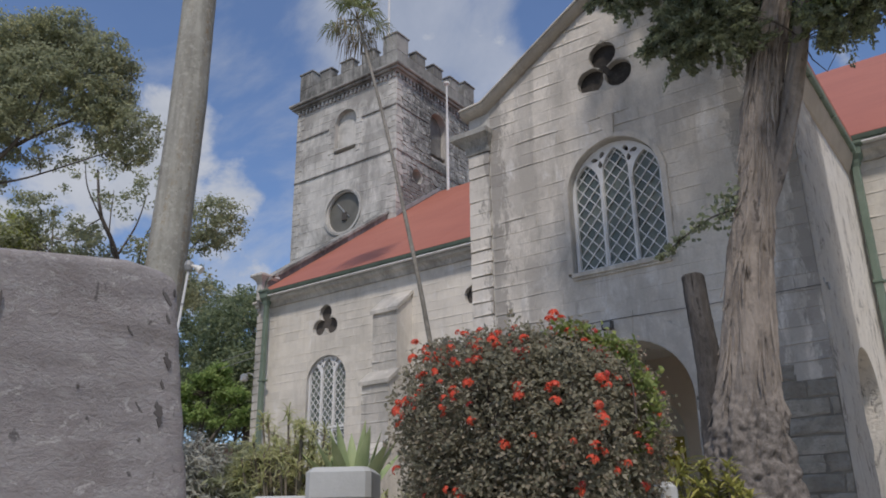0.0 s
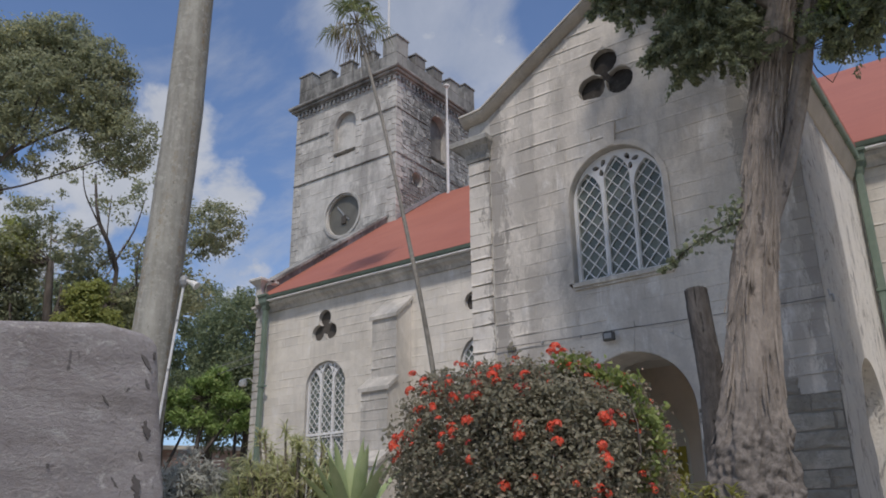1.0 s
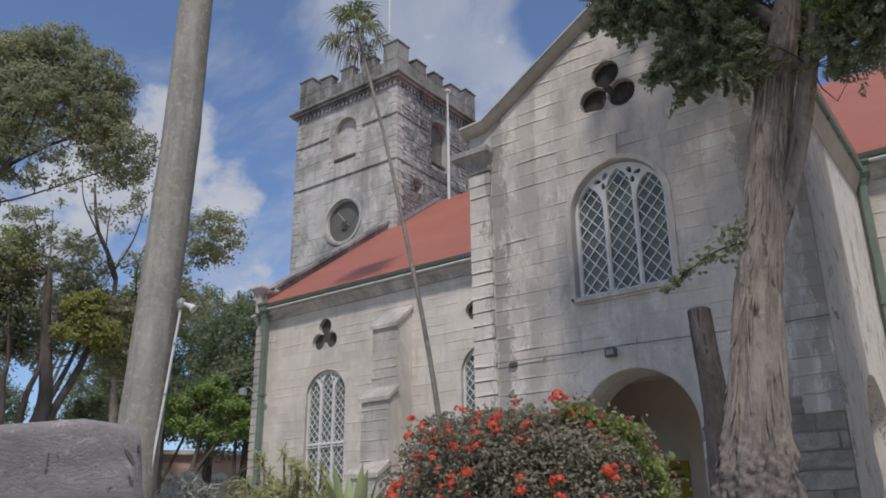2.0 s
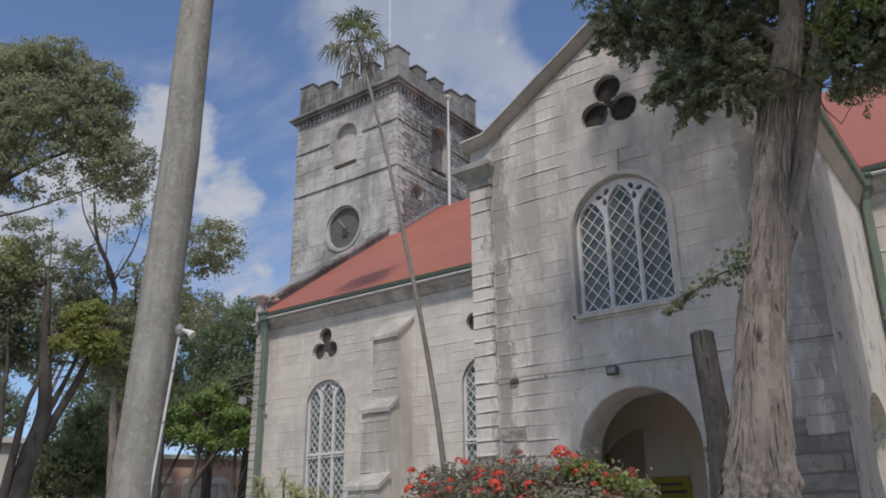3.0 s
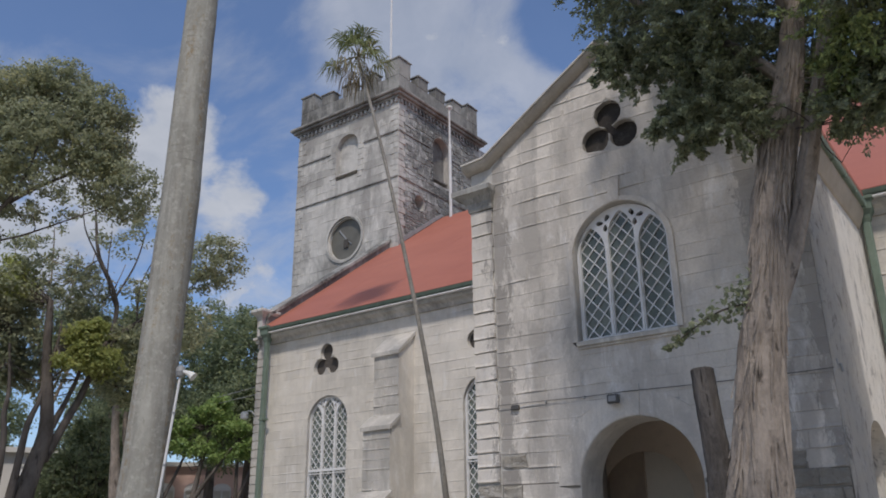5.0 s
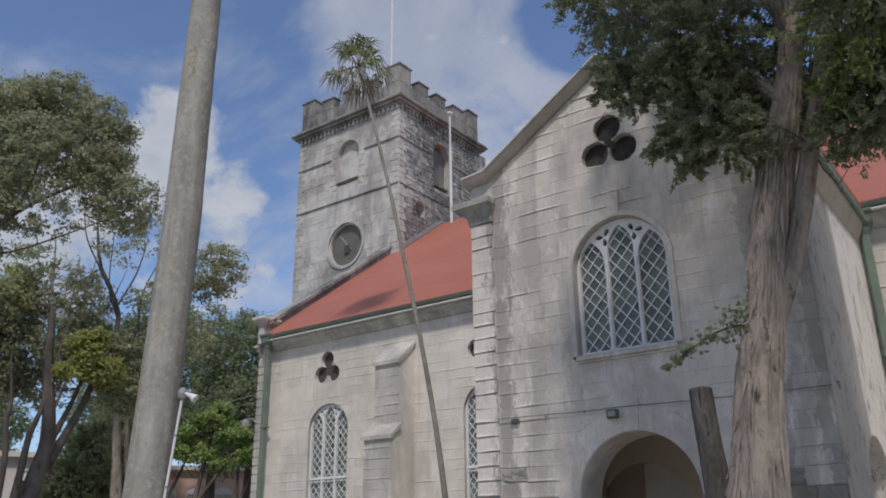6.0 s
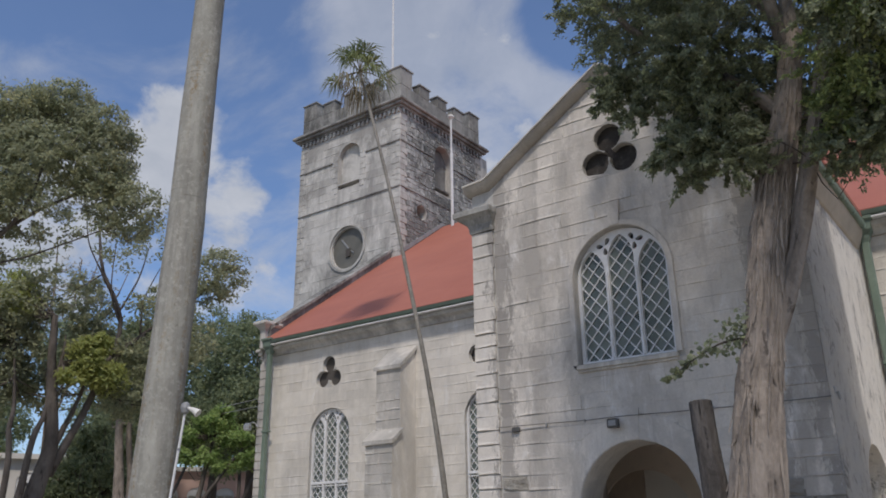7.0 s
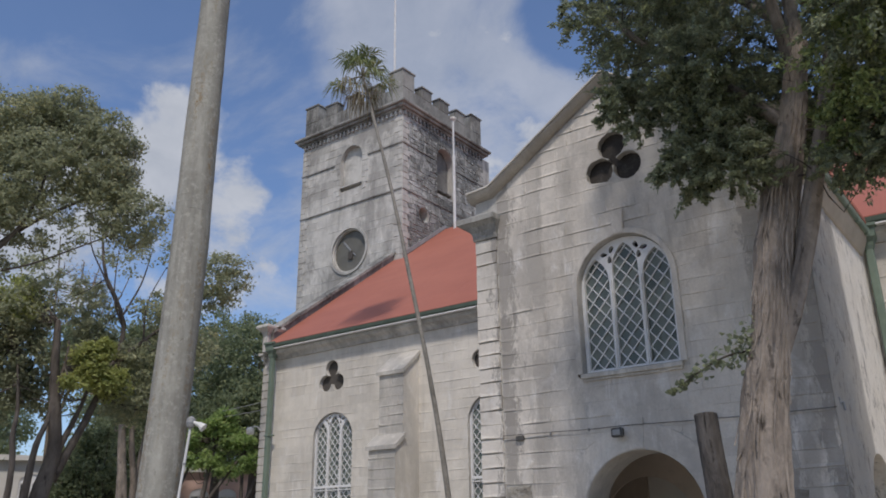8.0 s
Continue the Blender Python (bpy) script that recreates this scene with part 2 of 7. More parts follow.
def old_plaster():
    """Old lumpy plaster with lichen; tree shade painted grey towards the corner, pale beyond it."""
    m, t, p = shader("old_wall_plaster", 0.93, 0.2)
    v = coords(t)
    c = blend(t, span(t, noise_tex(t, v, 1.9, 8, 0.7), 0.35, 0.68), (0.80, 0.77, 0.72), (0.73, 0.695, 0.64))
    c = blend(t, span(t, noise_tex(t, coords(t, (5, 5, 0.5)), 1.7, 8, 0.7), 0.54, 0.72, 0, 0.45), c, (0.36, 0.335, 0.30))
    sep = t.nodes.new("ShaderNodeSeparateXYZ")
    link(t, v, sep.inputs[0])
    # ragged edge of the tree's cast shade, mixed into the plaster colour
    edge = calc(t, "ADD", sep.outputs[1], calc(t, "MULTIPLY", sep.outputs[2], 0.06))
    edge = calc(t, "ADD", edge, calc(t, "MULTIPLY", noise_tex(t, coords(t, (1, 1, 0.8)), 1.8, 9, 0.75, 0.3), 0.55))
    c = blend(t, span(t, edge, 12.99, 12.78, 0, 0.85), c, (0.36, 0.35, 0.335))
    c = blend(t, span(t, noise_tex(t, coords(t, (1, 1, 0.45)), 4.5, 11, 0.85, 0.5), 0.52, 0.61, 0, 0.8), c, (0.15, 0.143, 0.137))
    c = blend(t, span(t, noise_tex(t, v, 11, 9, 0.8), 0.54, 0.68, 0, 0.5), c, (0.60, 0.575, 0.54))
    link(t, c, p.inputs["Base Color"])
    relief(t, p, calc(t, "ADD", noise_tex(t, v, 8, 9, 0.75), noise_tex(t, v, 34, 5, 0.7)), 0.8, 0.03)
    return m


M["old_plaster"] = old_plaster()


def bare_stone():
    """Rubbed, pitted limestone that has lost its limewash, with pale remnants of it."""
    m, t, p = shader("bare_stone", 0.95, 0.15)
    v = coords(t)
    c = blend(t, span(t, noise_tex(t, v, 5, 10, 0.75, 0.3), 0.36, 0.64), (0.34, 0.32, 0.285), (0.53, 0.50, 0.445))
    c = blend(t, span(t, noise_tex(t, coords(t, (1, 1, 1.6)), 3.2, 11, 0.8, 0.5), 0.49, 0.58, 0, 0.85), c, (0.62, 0.595, 0.56))
    c = blend(t, span(t, noise_tex(t, v, 17, 8, 0.8, 0.3), 0.56, 0.68, 0, 0.7), c, (0.10, 0.096, 0.088))
    c = blend(t, span(t, piece_random(t), 0.2, 1, 0, 0.6), c, (0.25, 0.235, 0.21))
    link(t, c, p.inputs["Base Color"])
    relief(t, p, calc(t, "ADD", noise_tex(t, v, 14, 10, 0.8), noise_tex(t, v, 45, 5, 0.7)), 1.0, 0.04)
    return m


M["bare"] = bare_stone()
M["dark_joint"] = plain("washed_out_joint", (0.17, 0.158, 0.14), (0.24, 0.225, 0.20), 0.95, 4.0, 0.1, 0.5)
M["trim"] = stone("trim_stone", (0.68, 0.65, 0.605), (0.55, 0.53, 0.49), (0.28, 0.27, 0.255), 0.55, 0.1)
M["joint"] = stone("mortar", (0.56, 0.545, 0.515), (0.46, 0.45, 0.43), (0.25, 0.245, 0.235), 0.5, 0.0)
M["coping"] = stone("gable_coping_plaster", (0.50, 0.465, 0.42), (0.42, 0.39, 0.35), (0.22, 0.205, 0.185), 0.5, 0.1)
M["brown"] = plain("brown_limewash", (0.74, 0.655, 0.57), (0.66, 0.58, 0.50), 0.9, 1.5, 0.2)
M["plaster"] = plain("porch_plaster", (0.82, 0.79, 0.74), (0.76, 0.73, 0.68), 0.9, 1.5, 0.2)
M["soffit"] = plain("soffit_plaster", (0.47, 0.415, 0.345), (0.39, 0.345, 0.285), 0.85, 2.0, 0.2)
M["green"] = plain("green_paint", (0.17, 0.225, 0.185), (0.135, 0.185, 0.15), 0.6, 4.0, 0.3, 0.1, (0.24, 0.26, 0.23), 0.45)
M["gutter"] = plain("dark_green_gutter_paint", (0.10, 0.138, 0.112), (0.078, 0.108, 0.088), 0.55, 4.0, 0.3, 0.1, (0.17, 0.18, 0.16), 0.4)
M["white"] = plain("white_frame_paint", (0.74, 0.75, 0.76), (0.66, 0.67, 0.69), 0.5, 5.0, 0.4, 0.08, (0.4, 0.4, 0.4), 0.2)
M["black"] = plain("dark_recess_paint", (0.075, 0.068, 0.063), (0.095, 0.087, 0.08), 0.8, 3.0, 0.2)
M["recess"] = plain("dark_recess_backing", (0.040, 0.036, 0.034), (0.056, 0.051, 0.047), 0.85, 3.0, 0.2)
M["dial"] = plain("dial_dark_slate", (0.155, 0.152, 0.132), (0.115, 0.112, 0.098), 0.5, 2.0, 0.4, 0.1, (0.14, 0.13, 0.10), 0.4)
# dark tone for the shade inside the pier's gouges
M["gouge"] = plain("deep_shadowed_concrete", (0.11, 0.10, 0.098), (0.15, 0.14, 0.137), 0.95, 6.0, 0.1)
M["wood"] = plain("dark_door_wood", (0.46, 0.385, 0.315), (0.38, 0.315, 0.26), 0.6, 3.0)
M["yellow"] = plain("yellow_sign_paint", (0.50, 0.43, 0.07), (0.44, 0.38, 0.06), 0.5, 4.0)
M["grey"] = plain("grey_metal", (0.30, 0.31, 0.32), (0.24, 0.25, 0.26), 0.45, 4.0, 0.5, 0.1)
M["lampwhite"] = plain("white_lamp_shell", (0.72, 0.72, 0.70), (0.62, 0.62, 0.60), 0.4, 4.0)
M["pole"] = plain("white_pole_paint", (0.70, 0.71, 0.72), (0.60, 0.61, 0.62), 0.45, 4.0)
M["cable"] = plain("black_cable", (0.07, 0.07, 0.07), (0.10, 0.10, 0.10), 0.6, 8.0)
M["pier"] = plain("white_pier_paint", (0.47, 0.485, 0.485), (0.39, 0.405, 0.405), 0.8, 2.5, 0.2, 0.4, (0.29, 0.30, 0.295), 0.5)
M["pink"] = plain("pink_render", (0.60, 0.43, 0.38), (0.52, 0.365, 0.32), 0.85, 0.7, 0.2)
M["pale"] = plain("pale_render", (0.62, 0.61, 0.58), (0.54, 0.53, 0.505), 0.85, 0.7, 0.2)
# unseen ground; pale warm tone chosen for the light it throws into shade
M["bounce"] = plain("pale_bounce_ground", (0.42, 0.375, 0.305), (0.34, 0.30, 0.24), 0.95, 0.8, 0.1, 0.8)


def ringed_shaft():
    """Grey palm shaft: pale on one flank, with long dark bands, speckled brown lichen and faint ring scars."""
    m, t, p = shader("ringed_palm_shaft", 0.92, 0.2)
    v = coords(t)
    c = blend(t, span(t, noise_tex(t, coords(t, (2.2, 2.2, 0.8)), 3.2, 8, 0.7), 0.35, 0.68), (0.262, 0.26, 0.234), (0.365, 0.362, 0.328))
    # long bands down the shaft
    band = span(t, noise_tex(t, coords(t, (3.2, 3.2, 0.16)), 1.7, 7, 0.7, 0.5), 0.45, 0.64)
    c = blend(t, calc(t, "MULTIPLY", band, 0.6), c, (0.17, 0.16, 0.148))
    brown = span(t, noise_tex(t, coords(t, (3.4, 3.4, 0.22)), 1.6, 7, 0.7, 0.5), 0.48, 0.64)
    spots = span(t, noise_tex(t, coords(t, (1, 1, 0.8)), 23, 8, 0.8, 0.3), 0.48, 0.58)
    c = blend(t, calc(t, "MULTIPLY", brown, calc(t, "MULTIPLY", spots, 0.95)), c, (0.235, 0.172, 0.095))
    ring = noise_tex(t, coords(t, (0.6, 0.6, 13)), 2.6, 6, 0.65, 0.2)
    c = blend(t, span(t, ring, 0.56, 0.74, 0, 0.22), c, (0.17, 0.158, 0.138))
    c = blend(t, span(t, noise_tex(t, v, 15, 9, 0.8), 0.50, 0.62, 0, 0.6), c, (0.42, 0.418, 0.38))
    c = blend(t, span(t, noise_tex(t, v, 26, 7, 0.75), 0.57, 0.70, 0, 0.6), c, (0.12, 0.105, 0.085))
    link(t, c, p.inputs["Base Color"])
    relief(t, p, calc(t, "ADD", noise_tex(t, v, 24, 8, 0.75), calc(t, "MULTIPLY", ring, -0.4)), 0.6, 0.010)
    return m


M["shaft"] = ringed_shaft()
M["thinpalm"] = bark("slim_palm_stem", (0.21, 0.20, 0.18), (0.32, 0.305, 0.275), (0.17, 0.16, 0.142), 1.6, 10.0, 0.6)
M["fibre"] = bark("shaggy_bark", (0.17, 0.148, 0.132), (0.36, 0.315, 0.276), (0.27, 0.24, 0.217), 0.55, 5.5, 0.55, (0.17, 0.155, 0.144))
M["stub"] = bark("grey_dead_wood", (0.065, 0.06, 0.058), (0.145, 0.135, 0.13), (0.05, 0.047, 0.045), 0.3, 8.0, 1.0)
M["dark_bark"] = bark("dark_bark", (0.075, 0.066, 0.06), (0.14, 0.124, 0.112), (0.18, 0.16, 0.145), 0.3, 6.0, 0.8)
M["pale_bark"] = bark("pale_bark", (0.17, 0.145, 0.115), (0.26, 0.225, 0.18), (0.12, 0.10, 0.08), 0.3, 5.0, 0.6)
M["leaf_dark"] = leafy("dark_tree_leaves", (0.20, 0.23, 0.162), (0.325, 0.367, 0.232), (0.47, 0.525, 0.265), 0.55)
M["leaf_olive"] = leafy("olive_tree_leaves", (0.272, 0.302, 0.202), (0.425, 0.45, 0.295), (0.55, 0.52, 0.28), 0.6)
M["leaf_far"] = leafy("far_tree_leaves", (0.17, 0.214, 0.132), (0.262, 0.314, 0.176), (0.345, 0.37, 0.19), 0.55)
M["leaf_bright"] = leafy("bright_green_leaves", (0.24, 0.355, 0.13), (0.36, 0.49, 0.18), (0.47, 0.57, 0.22), 0.55)
M["leaf_yellow"] = leafy("yellow_green_leaves", (0.30, 0.345, 0.13), (0.45, 0.49, 0.18), (0.55, 0.54, 0.20), 0.6)
M["leaf_bush"] = leafy("bush_leaves", (0.21, 0.21, 0.15), (0.40, 0.378, 0.285), (0.50, 0.35, 0.285), 0.5, 0.5)
M["leaf_fresh"] = leafy("fresh_tree_leaves", (0.20, 0.262, 0.118), (0.34, 0.41, 0.17), (0.50, 0.56, 0.21), 0.5)
M["leaf_vine"] = leafy("creeper_leaves", (0.19, 0.255, 0.085), (0.32, 0.38, 0.13), (0.44, 0.45, 0.16), 0.45)
M["leaf_croton"] = leafy("croton_leaves", (0.250, 0.269, 0.084), (0.413, 0.394, 0.120), (0.525, 0.450, 0.132), 0.35)
M["leaf_stripe"] = leafy("cream_striped_leaves", (0.42, 0.45, 0.23), (0.68, 0.68, 0.40), (0.78, 0.76, 0.52), 0.55)
M["leaf_grey"] = leafy("grey_green_leaves", (0.35, 0.355, 0.315), (0.50, 0.50, 0.45), (0.58, 0.565, 0.51), 0.4)
M["leaf_palm"] = leafy("fan_palm_leaves", (0.14, 0.185, 0.085), (0.235, 0.275, 0.13), (0.34, 0.32, 0.15), 0.4)
M["leaf_dry"] = leafy("dry_palm_leaves", (0.14, 0.13, 0.08), (0.24, 0.215, 0.13), (0.20, 0.165, 0.10), 0.3)
M["leaf_red"] = leafy("bronze_leaves", (0.17, 0.09, 0.07), (0.25, 0.16, 0.10), (0.22, 0.12, 0.08), 0.25)
M["flower"] = leafy("red_orange_petals", (0.70, 0.07, 0.045), (0.80, 0.14, 0.07), (0.85, 0.20, 0.09), 0.25)
M["bud"] = leafy("dull_red_petals", (0.42, 0.05, 0.05), (0.58, 0.08, 0.06), (0.6, 0.1, 0.08), 0.2)


def agave_mat():
    m, t, p = shader("agave_skin", 0.45, 0.4)
    v = coords(t)
    c = blend(t, span(t, noise_tex(t, coords(t, (1, 1, 0.3)), 6, 5, 0.6), 0.3, 0.7), (0.26, 0.335, 0.16), (0.37, 0.43, 0.225))
    c = blend(t, span(t, noise_tex(t, v, 14, 6, 0.7), 0.55, 0.8, 0, 0.5), c, (0.30, 0.31, 0.17))
    link(t, c, p.inputs["Base Color"])
    return m


def glass_mat():
    m, t, p = shader("leaded_glass", 0.08, 0.6)
    r = t.nodes.new("ShaderNodeObjectInfo").outputs["Random"]
    link(t, blend(t, r, (0.105, 0.13, 0.115), (0.20, 0.235, 0.21)), p.inputs["Base Color"])
    link(t, span(t, r, 0, 1, 0.2, 0.5), p.inputs["Roughness"])
    p.inputs["Transmission Weight"].default_value = 0.25
    p.inputs["IOR"].default_value = 1.5
    relief(t, p, noise_tex(t, coords(t), 7, 3, 0.5), 0.25, 0.01)
    return m


def roof_mat():
    m, t, p = shader("red_roof_paint", 0.6, 0.35)
    v = coords(t)
    c = blend(t, span(t, noise_tex(t, coords(t, (0.5, 1, 1)), 1.0, 8, 0.65), 0.35, 0.7), (0.38, 0.138, 0.098), (0.335, 0.118, 0.085))
    c = blend(t, span(t, noise_tex(t, coords(t, (0.6, 3, 3)), 1.2, 8, 0.7), 0.56, 0.8, 0, 0.4), c, (0.22, 0.09, 0.075))
    c = blend(t, span(t, noise_tex(t, v, 30, 4, 0.7), 0.4, 0.7, 0, 0.15), c, (0.46, 0.22, 0.18))
    link(t, c, p.inputs["Base Color"])
    relief(t, p, noise_tex(t, v, 18, 4, 0.6), 0.2, 0.01)
    return m


def concrete_mat():
    m, t, p = shader("rough_grey_concrete", 0.95, 0.15)
    v = coords(t)
    lay = noise_tex(t, coords(t, (1, 1, 3.2)), 3.0, 9, 0.75, 0.1)
    c = blend(t, span(t, lay, 0.35, 0.7), (0.30, 0.280, 0.283), (0.41, 0.390, 0.392))
    c = blend(t, span(t, noise_tex(t, v, 4, 9, 0.75), 0.45, 0.65, 0, 0.7), c, (0.252, 0.225, 0.222))
    c = blend(t, span(t, noise_tex(t, coords(t, (1, 1, 1.8)), 14, 9, 0.82), 0.53, 0.64, 0, 0.8), c, (0.408, 0.399, 0.396))
    c = blend(t, span(t, noise_tex(t, v, 17, 4, 0.6, 0.5), 0.66, 0.72, 0, 0.8), c, (0.06, 0.055, 0.055))
    c2 = span(t, noise_tex(t, coords(t, (1, 1, 0.45)), 30, 3, 0.5, 0.6), 0.68, 0.74, 0, 0.7)
    c = blend(t, c2, c, (0.10, 0.095, 0.095))
    c = blend(t, span(t, noise_tex(t, coords(t, (1, 1, 2.5)), 42, 6, 0.75), 0.56, 0.64, 0, 0.55), c, (0.444, 0.438, 0.432))
    c = blend(t, span(t, noise_tex(t, coords(t, (1, 1, 2.0)), 9, 8, 0.8), 0.55, 0.68, 0, 0.5), c, (0.204, 0.186, 0.183))
    fleck = span(t, noise_tex(t, coords(t, (1, 1, 1.7)), 11, 10, 0.85, 0.6), 0.56, 0.61, 0, 0.8)
    c = blend(t, fleck, c, (0.55, 0.535, 0.53))
    c = blend(t, span(t, noise_tex(t, coords(t, (0.5, 0.5, 2.4)), 4.0, 7, 0.7, 0.3), 0.5, 0.66, 0, 0.5), c, (0.216, 0.195, 0.186))
    c = blend(t, span(t, noise_tex(t, v, 55, 5, 0.8), 0.58, 0.68, 0, 0.5), c, (0.20, 0.185, 0.18))
    link(t, c, p.inputs["Base Color"])
    relief(t, p, calc(t, "ADD", calc(t, "MULTIPLY", lay, 0.25), calc(t, "ADD", noise_tex(t, v, 26, 9, 0.78), calc(t, "MULTIPLY", noise_tex(t, coords(t, (1, 1, 2.2)), 60, 6, 0.7), 0.8))), 0.6, 0.022)
    return m


M["agave"], M["glass"], M["roof"], M["concrete"] = agave_mat(), glass_mat(), roof_mat(), concrete_mat()


# ---- building blocks ----
def mesh_of(name, verts, faces, mat, smooth=False):
    me = bpy.data.meshes.new(name)
    me.from_pydata([tuple(v) for v in verts], [], faces)
    me.materials.append(mat)
    if smooth:
        me.shade_smooth()
    me.update()
    return me


def made(name, geo, mat, parent=None, label="", category="", kind="", smooth=False, group=""):
    ob = new(name, mesh_of(name, geo[0], geo[1], mat, smooth))
    if parent is not None:
        ob.parent = parent
    return tagged(ob, label, category, group, kind)


def empty(name, at, label="", category="", kind="", group=""):
    ob = new(name)
    ob.location = at
    ob.empty_display_size = 0.1
    return tagged(ob, label, category, group, kind)


def under(ob, parent):
    """Hang a mesh built in world places under a thing that stands elsewhere."""
    ob.parent = parent
    ob.matrix_parent_inverse = Matrix.Translation(parent.location).inverted()
    return ob


def part(name, geo, mat, parent, label="", smooth=False):
    ob = made(name, geo, mat, None, label, smooth=smooth)
    return under(ob, parent)


def joined(*geos):
    verts, faces = [], []
    for v, f in geos:
        k = len(verts)
        verts += [tuple(p) for p in v]
        faces += [tuple(i + k for i in q) for q in f]
    return verts, faces


def FRONT(y):
    return lambda u, v, w: (u, y - w, v)


def SIDE(x):
    return lambda u, v, w: (x + w, u, v)


def area(loop):
    return sum(a[0] * b[1] - b[0] * a[1] for a, b in zip(loop, loop[1:] + loop[:1])) / 2


def prism(loops, w0, w1, place):
    """A plate with holes, from depth w0 to w1 (outwards)."""
    loops = [list(l) for l in loops]
    for k, l in enumerate(loops):
        if (area(l) > 0) != (k == 0):
            l.reverse()
    flat = [p for l in loops for p in l]
    n = len(flat)
    tris = tessellate_polygon([[Vector((p[0], p[1], 0)) for p in l] for l in loops])
    verts = [place(p[0], p[1], w1) for p in flat] + [place(p[0], p[1], w0) for p in flat]
    faces = []
    for a, b, c in tris:
        if area([flat[a], flat[b], flat[c]]) < 0:
            a, c = c, a
        faces += [(a, b, c), (c + n, b + n, a + n)]
    k = 0
    for l in loops:
        m = len(l)
        for i in range(m):
            a, b = k + i, k + (i + 1) % m
            faces.append((a, a + n, b + n, b))
        k += m
    return verts, faces


def slab(x0, y0, z0, x1, y1, z1, bev=0.0, taper=0.0):
    """A block with chamfered edges; taper draws in the top."""
    b, t = bev, taper
    if b <= 0:
        lo = [(x0, y0, z0), (x1, y0, z0), (x1, y1, z0), (x0, y1, z0)]
        hi = [(x0 + t, y0 + t, z1), (x1 - t, y0 + t, z1), (x1 - t, y1 - t, z1), (x0 + t, y1 - t, z1)]
        return lo + hi, [(3, 2, 1, 0), (4, 5, 6, 7)] + [(i, (i + 1) % 4, (i + 1) % 4 + 4, i + 4) for i in range(4)]

    def ring(z, s, c):
        a0, a1, b0, b1 = x0 + s, x1 - s, y0 + s, y1 - s
        return [(a0 + c, b0, z), (a1 - c, b0, z), (a1, b0 + c, z), (a1, b1 - c, z), (a1 - c, b1, z), (a0 + c, b1, z), (a0, b1 - c, z), (a0, b0 + c, z)]
    rings = [ring(z0, b, b), ring(z0 + b, 0, b), ring(z1 - b, t, b), ring(z1, t + b, b)]
    verts = [p for r in rings for p in r]
    faces = [tuple(range(7, -1, -1)), tuple(range(24, 32))]
    for k in range(3):
        for i in range(8):
            j = (i + 1) % 8
            faces.append((k * 8 + i, k * 8 + j, k * 8 + 8 + j, k * 8 + 8 + i))
    return verts, faces


def extrude_profile(profile, x0, x1, axis="x"):
    """A profile of (depth, z) drawn along x (or y) from x0 to x1."""
    put = (lambda s, a, z: (s, a, z)) if axis == "x" else (lambda s, a, z: (a, s, z))
    n = len(profile)
    verts = [put(x0, a, z) for a, z in profile] + [put(x1, a, z) for a, z in profile]
    faces = [(i, (i + 1) % n, (i + 1) % n + n, i + n) for i in range(n)]
    faces += [tuple(range(n - 1, -1, -1)), tuple(range(n, 2 * n))]
    return verts, faces


def tube(points, radii, seg=8, rough=0.0, seed=0, cap=True, ridges=0.0, ridge_scale=3.0):
    """A stem through points; rough makes it lumpy, ridges gives it fibres along its length."""
    pts = [Vector(p) for p in points]
    verts, faces = [], []
    side = Vector((1, 0, 0))
    for k, p in enumerate(pts):
        d = (pts[min(k + 1, len(pts) - 1)] - pts[max(k - 1, 0)]).normalized()
        side = (side - d * side.dot(d)).normalized()
        up = d.cross(side)
        for i in range(seg):
            a = math.tau * i / seg
            way = side * math.cos(a) + up * math.sin(a)
            r = radii[k]
            if rough:
                r *= 1 + rough * noise.noise((p + way * r) * (1.1 / max(radii[k], 0.02)) + Vector((seed, 0, 0)))
            if ridges:
                q = Vector((math.cos(a) * ridge_scale, math.sin(a) * ridge_scale, p.z * 0.55 + seed))
                r += ridges * (abs(noise.noise(q)) * 2 - 0.5 + 0.6 * noise.noise(q * 2.7))
            verts.append(p + way * r)
    for k in range(len(pts) - 1):
        for i in range(seg):
            j = (i + 1) % seg
            faces.append((k * seg + i, k * seg + j, k * seg + seg + j, k * seg + seg + i))
    if cap:
        faces.append(tuple(range(seg - 1, -1, -1)))
        faces.append(tuple((len(pts) - 1) * seg + i for i in range(seg)))
    return verts, faces


def smooth_line(points, radii, n):
    """More points along a bent line (Catmull-Rom)."""
    P, out, rad = [Vector(p) for p in points], [], []
    m = len(P) - 1
    for k in range(n + 1):
        s = k / n * m
        i = min(int(s), m - 1)
        f = s - i
        a, b, c, d = P[max(i - 1, 0)], P[i], P[i + 1], P[min(i + 2, m)]
        out.append(0.5 * ((2 * b) + (c - a) * f + (2 * a - 5 * b + 4 * c - d) * f * f + (3 * b - a - 3 * c + d) * f ** 3))
        rad.append(radii[i] * (1 - f) + radii[i + 1] * f)
    return out, rad


def lathe(profile, cx, cy, seg=16):
    """Turned about an upright axis: profile of (radius, z)."""
    verts, faces = [], []
    for r, z in profile:
        verts += [(cx + r * math.cos(math.tau * i / seg), cy + r * math.sin(math.tau * i / seg), z) for i in range(seg)]
    for k in range(len(profile) - 1):
        for i in range(seg):
            j = (i + 1) % seg
            faces.append((k * seg + i, k * seg + j, k * seg + seg + j, k * seg + seg + i))
    faces.append(tuple(range(seg - 1, -1, -1)))
    faces.append(tuple((len(profile) - 1) * seg + i for i in range(seg)))
    return verts, faces


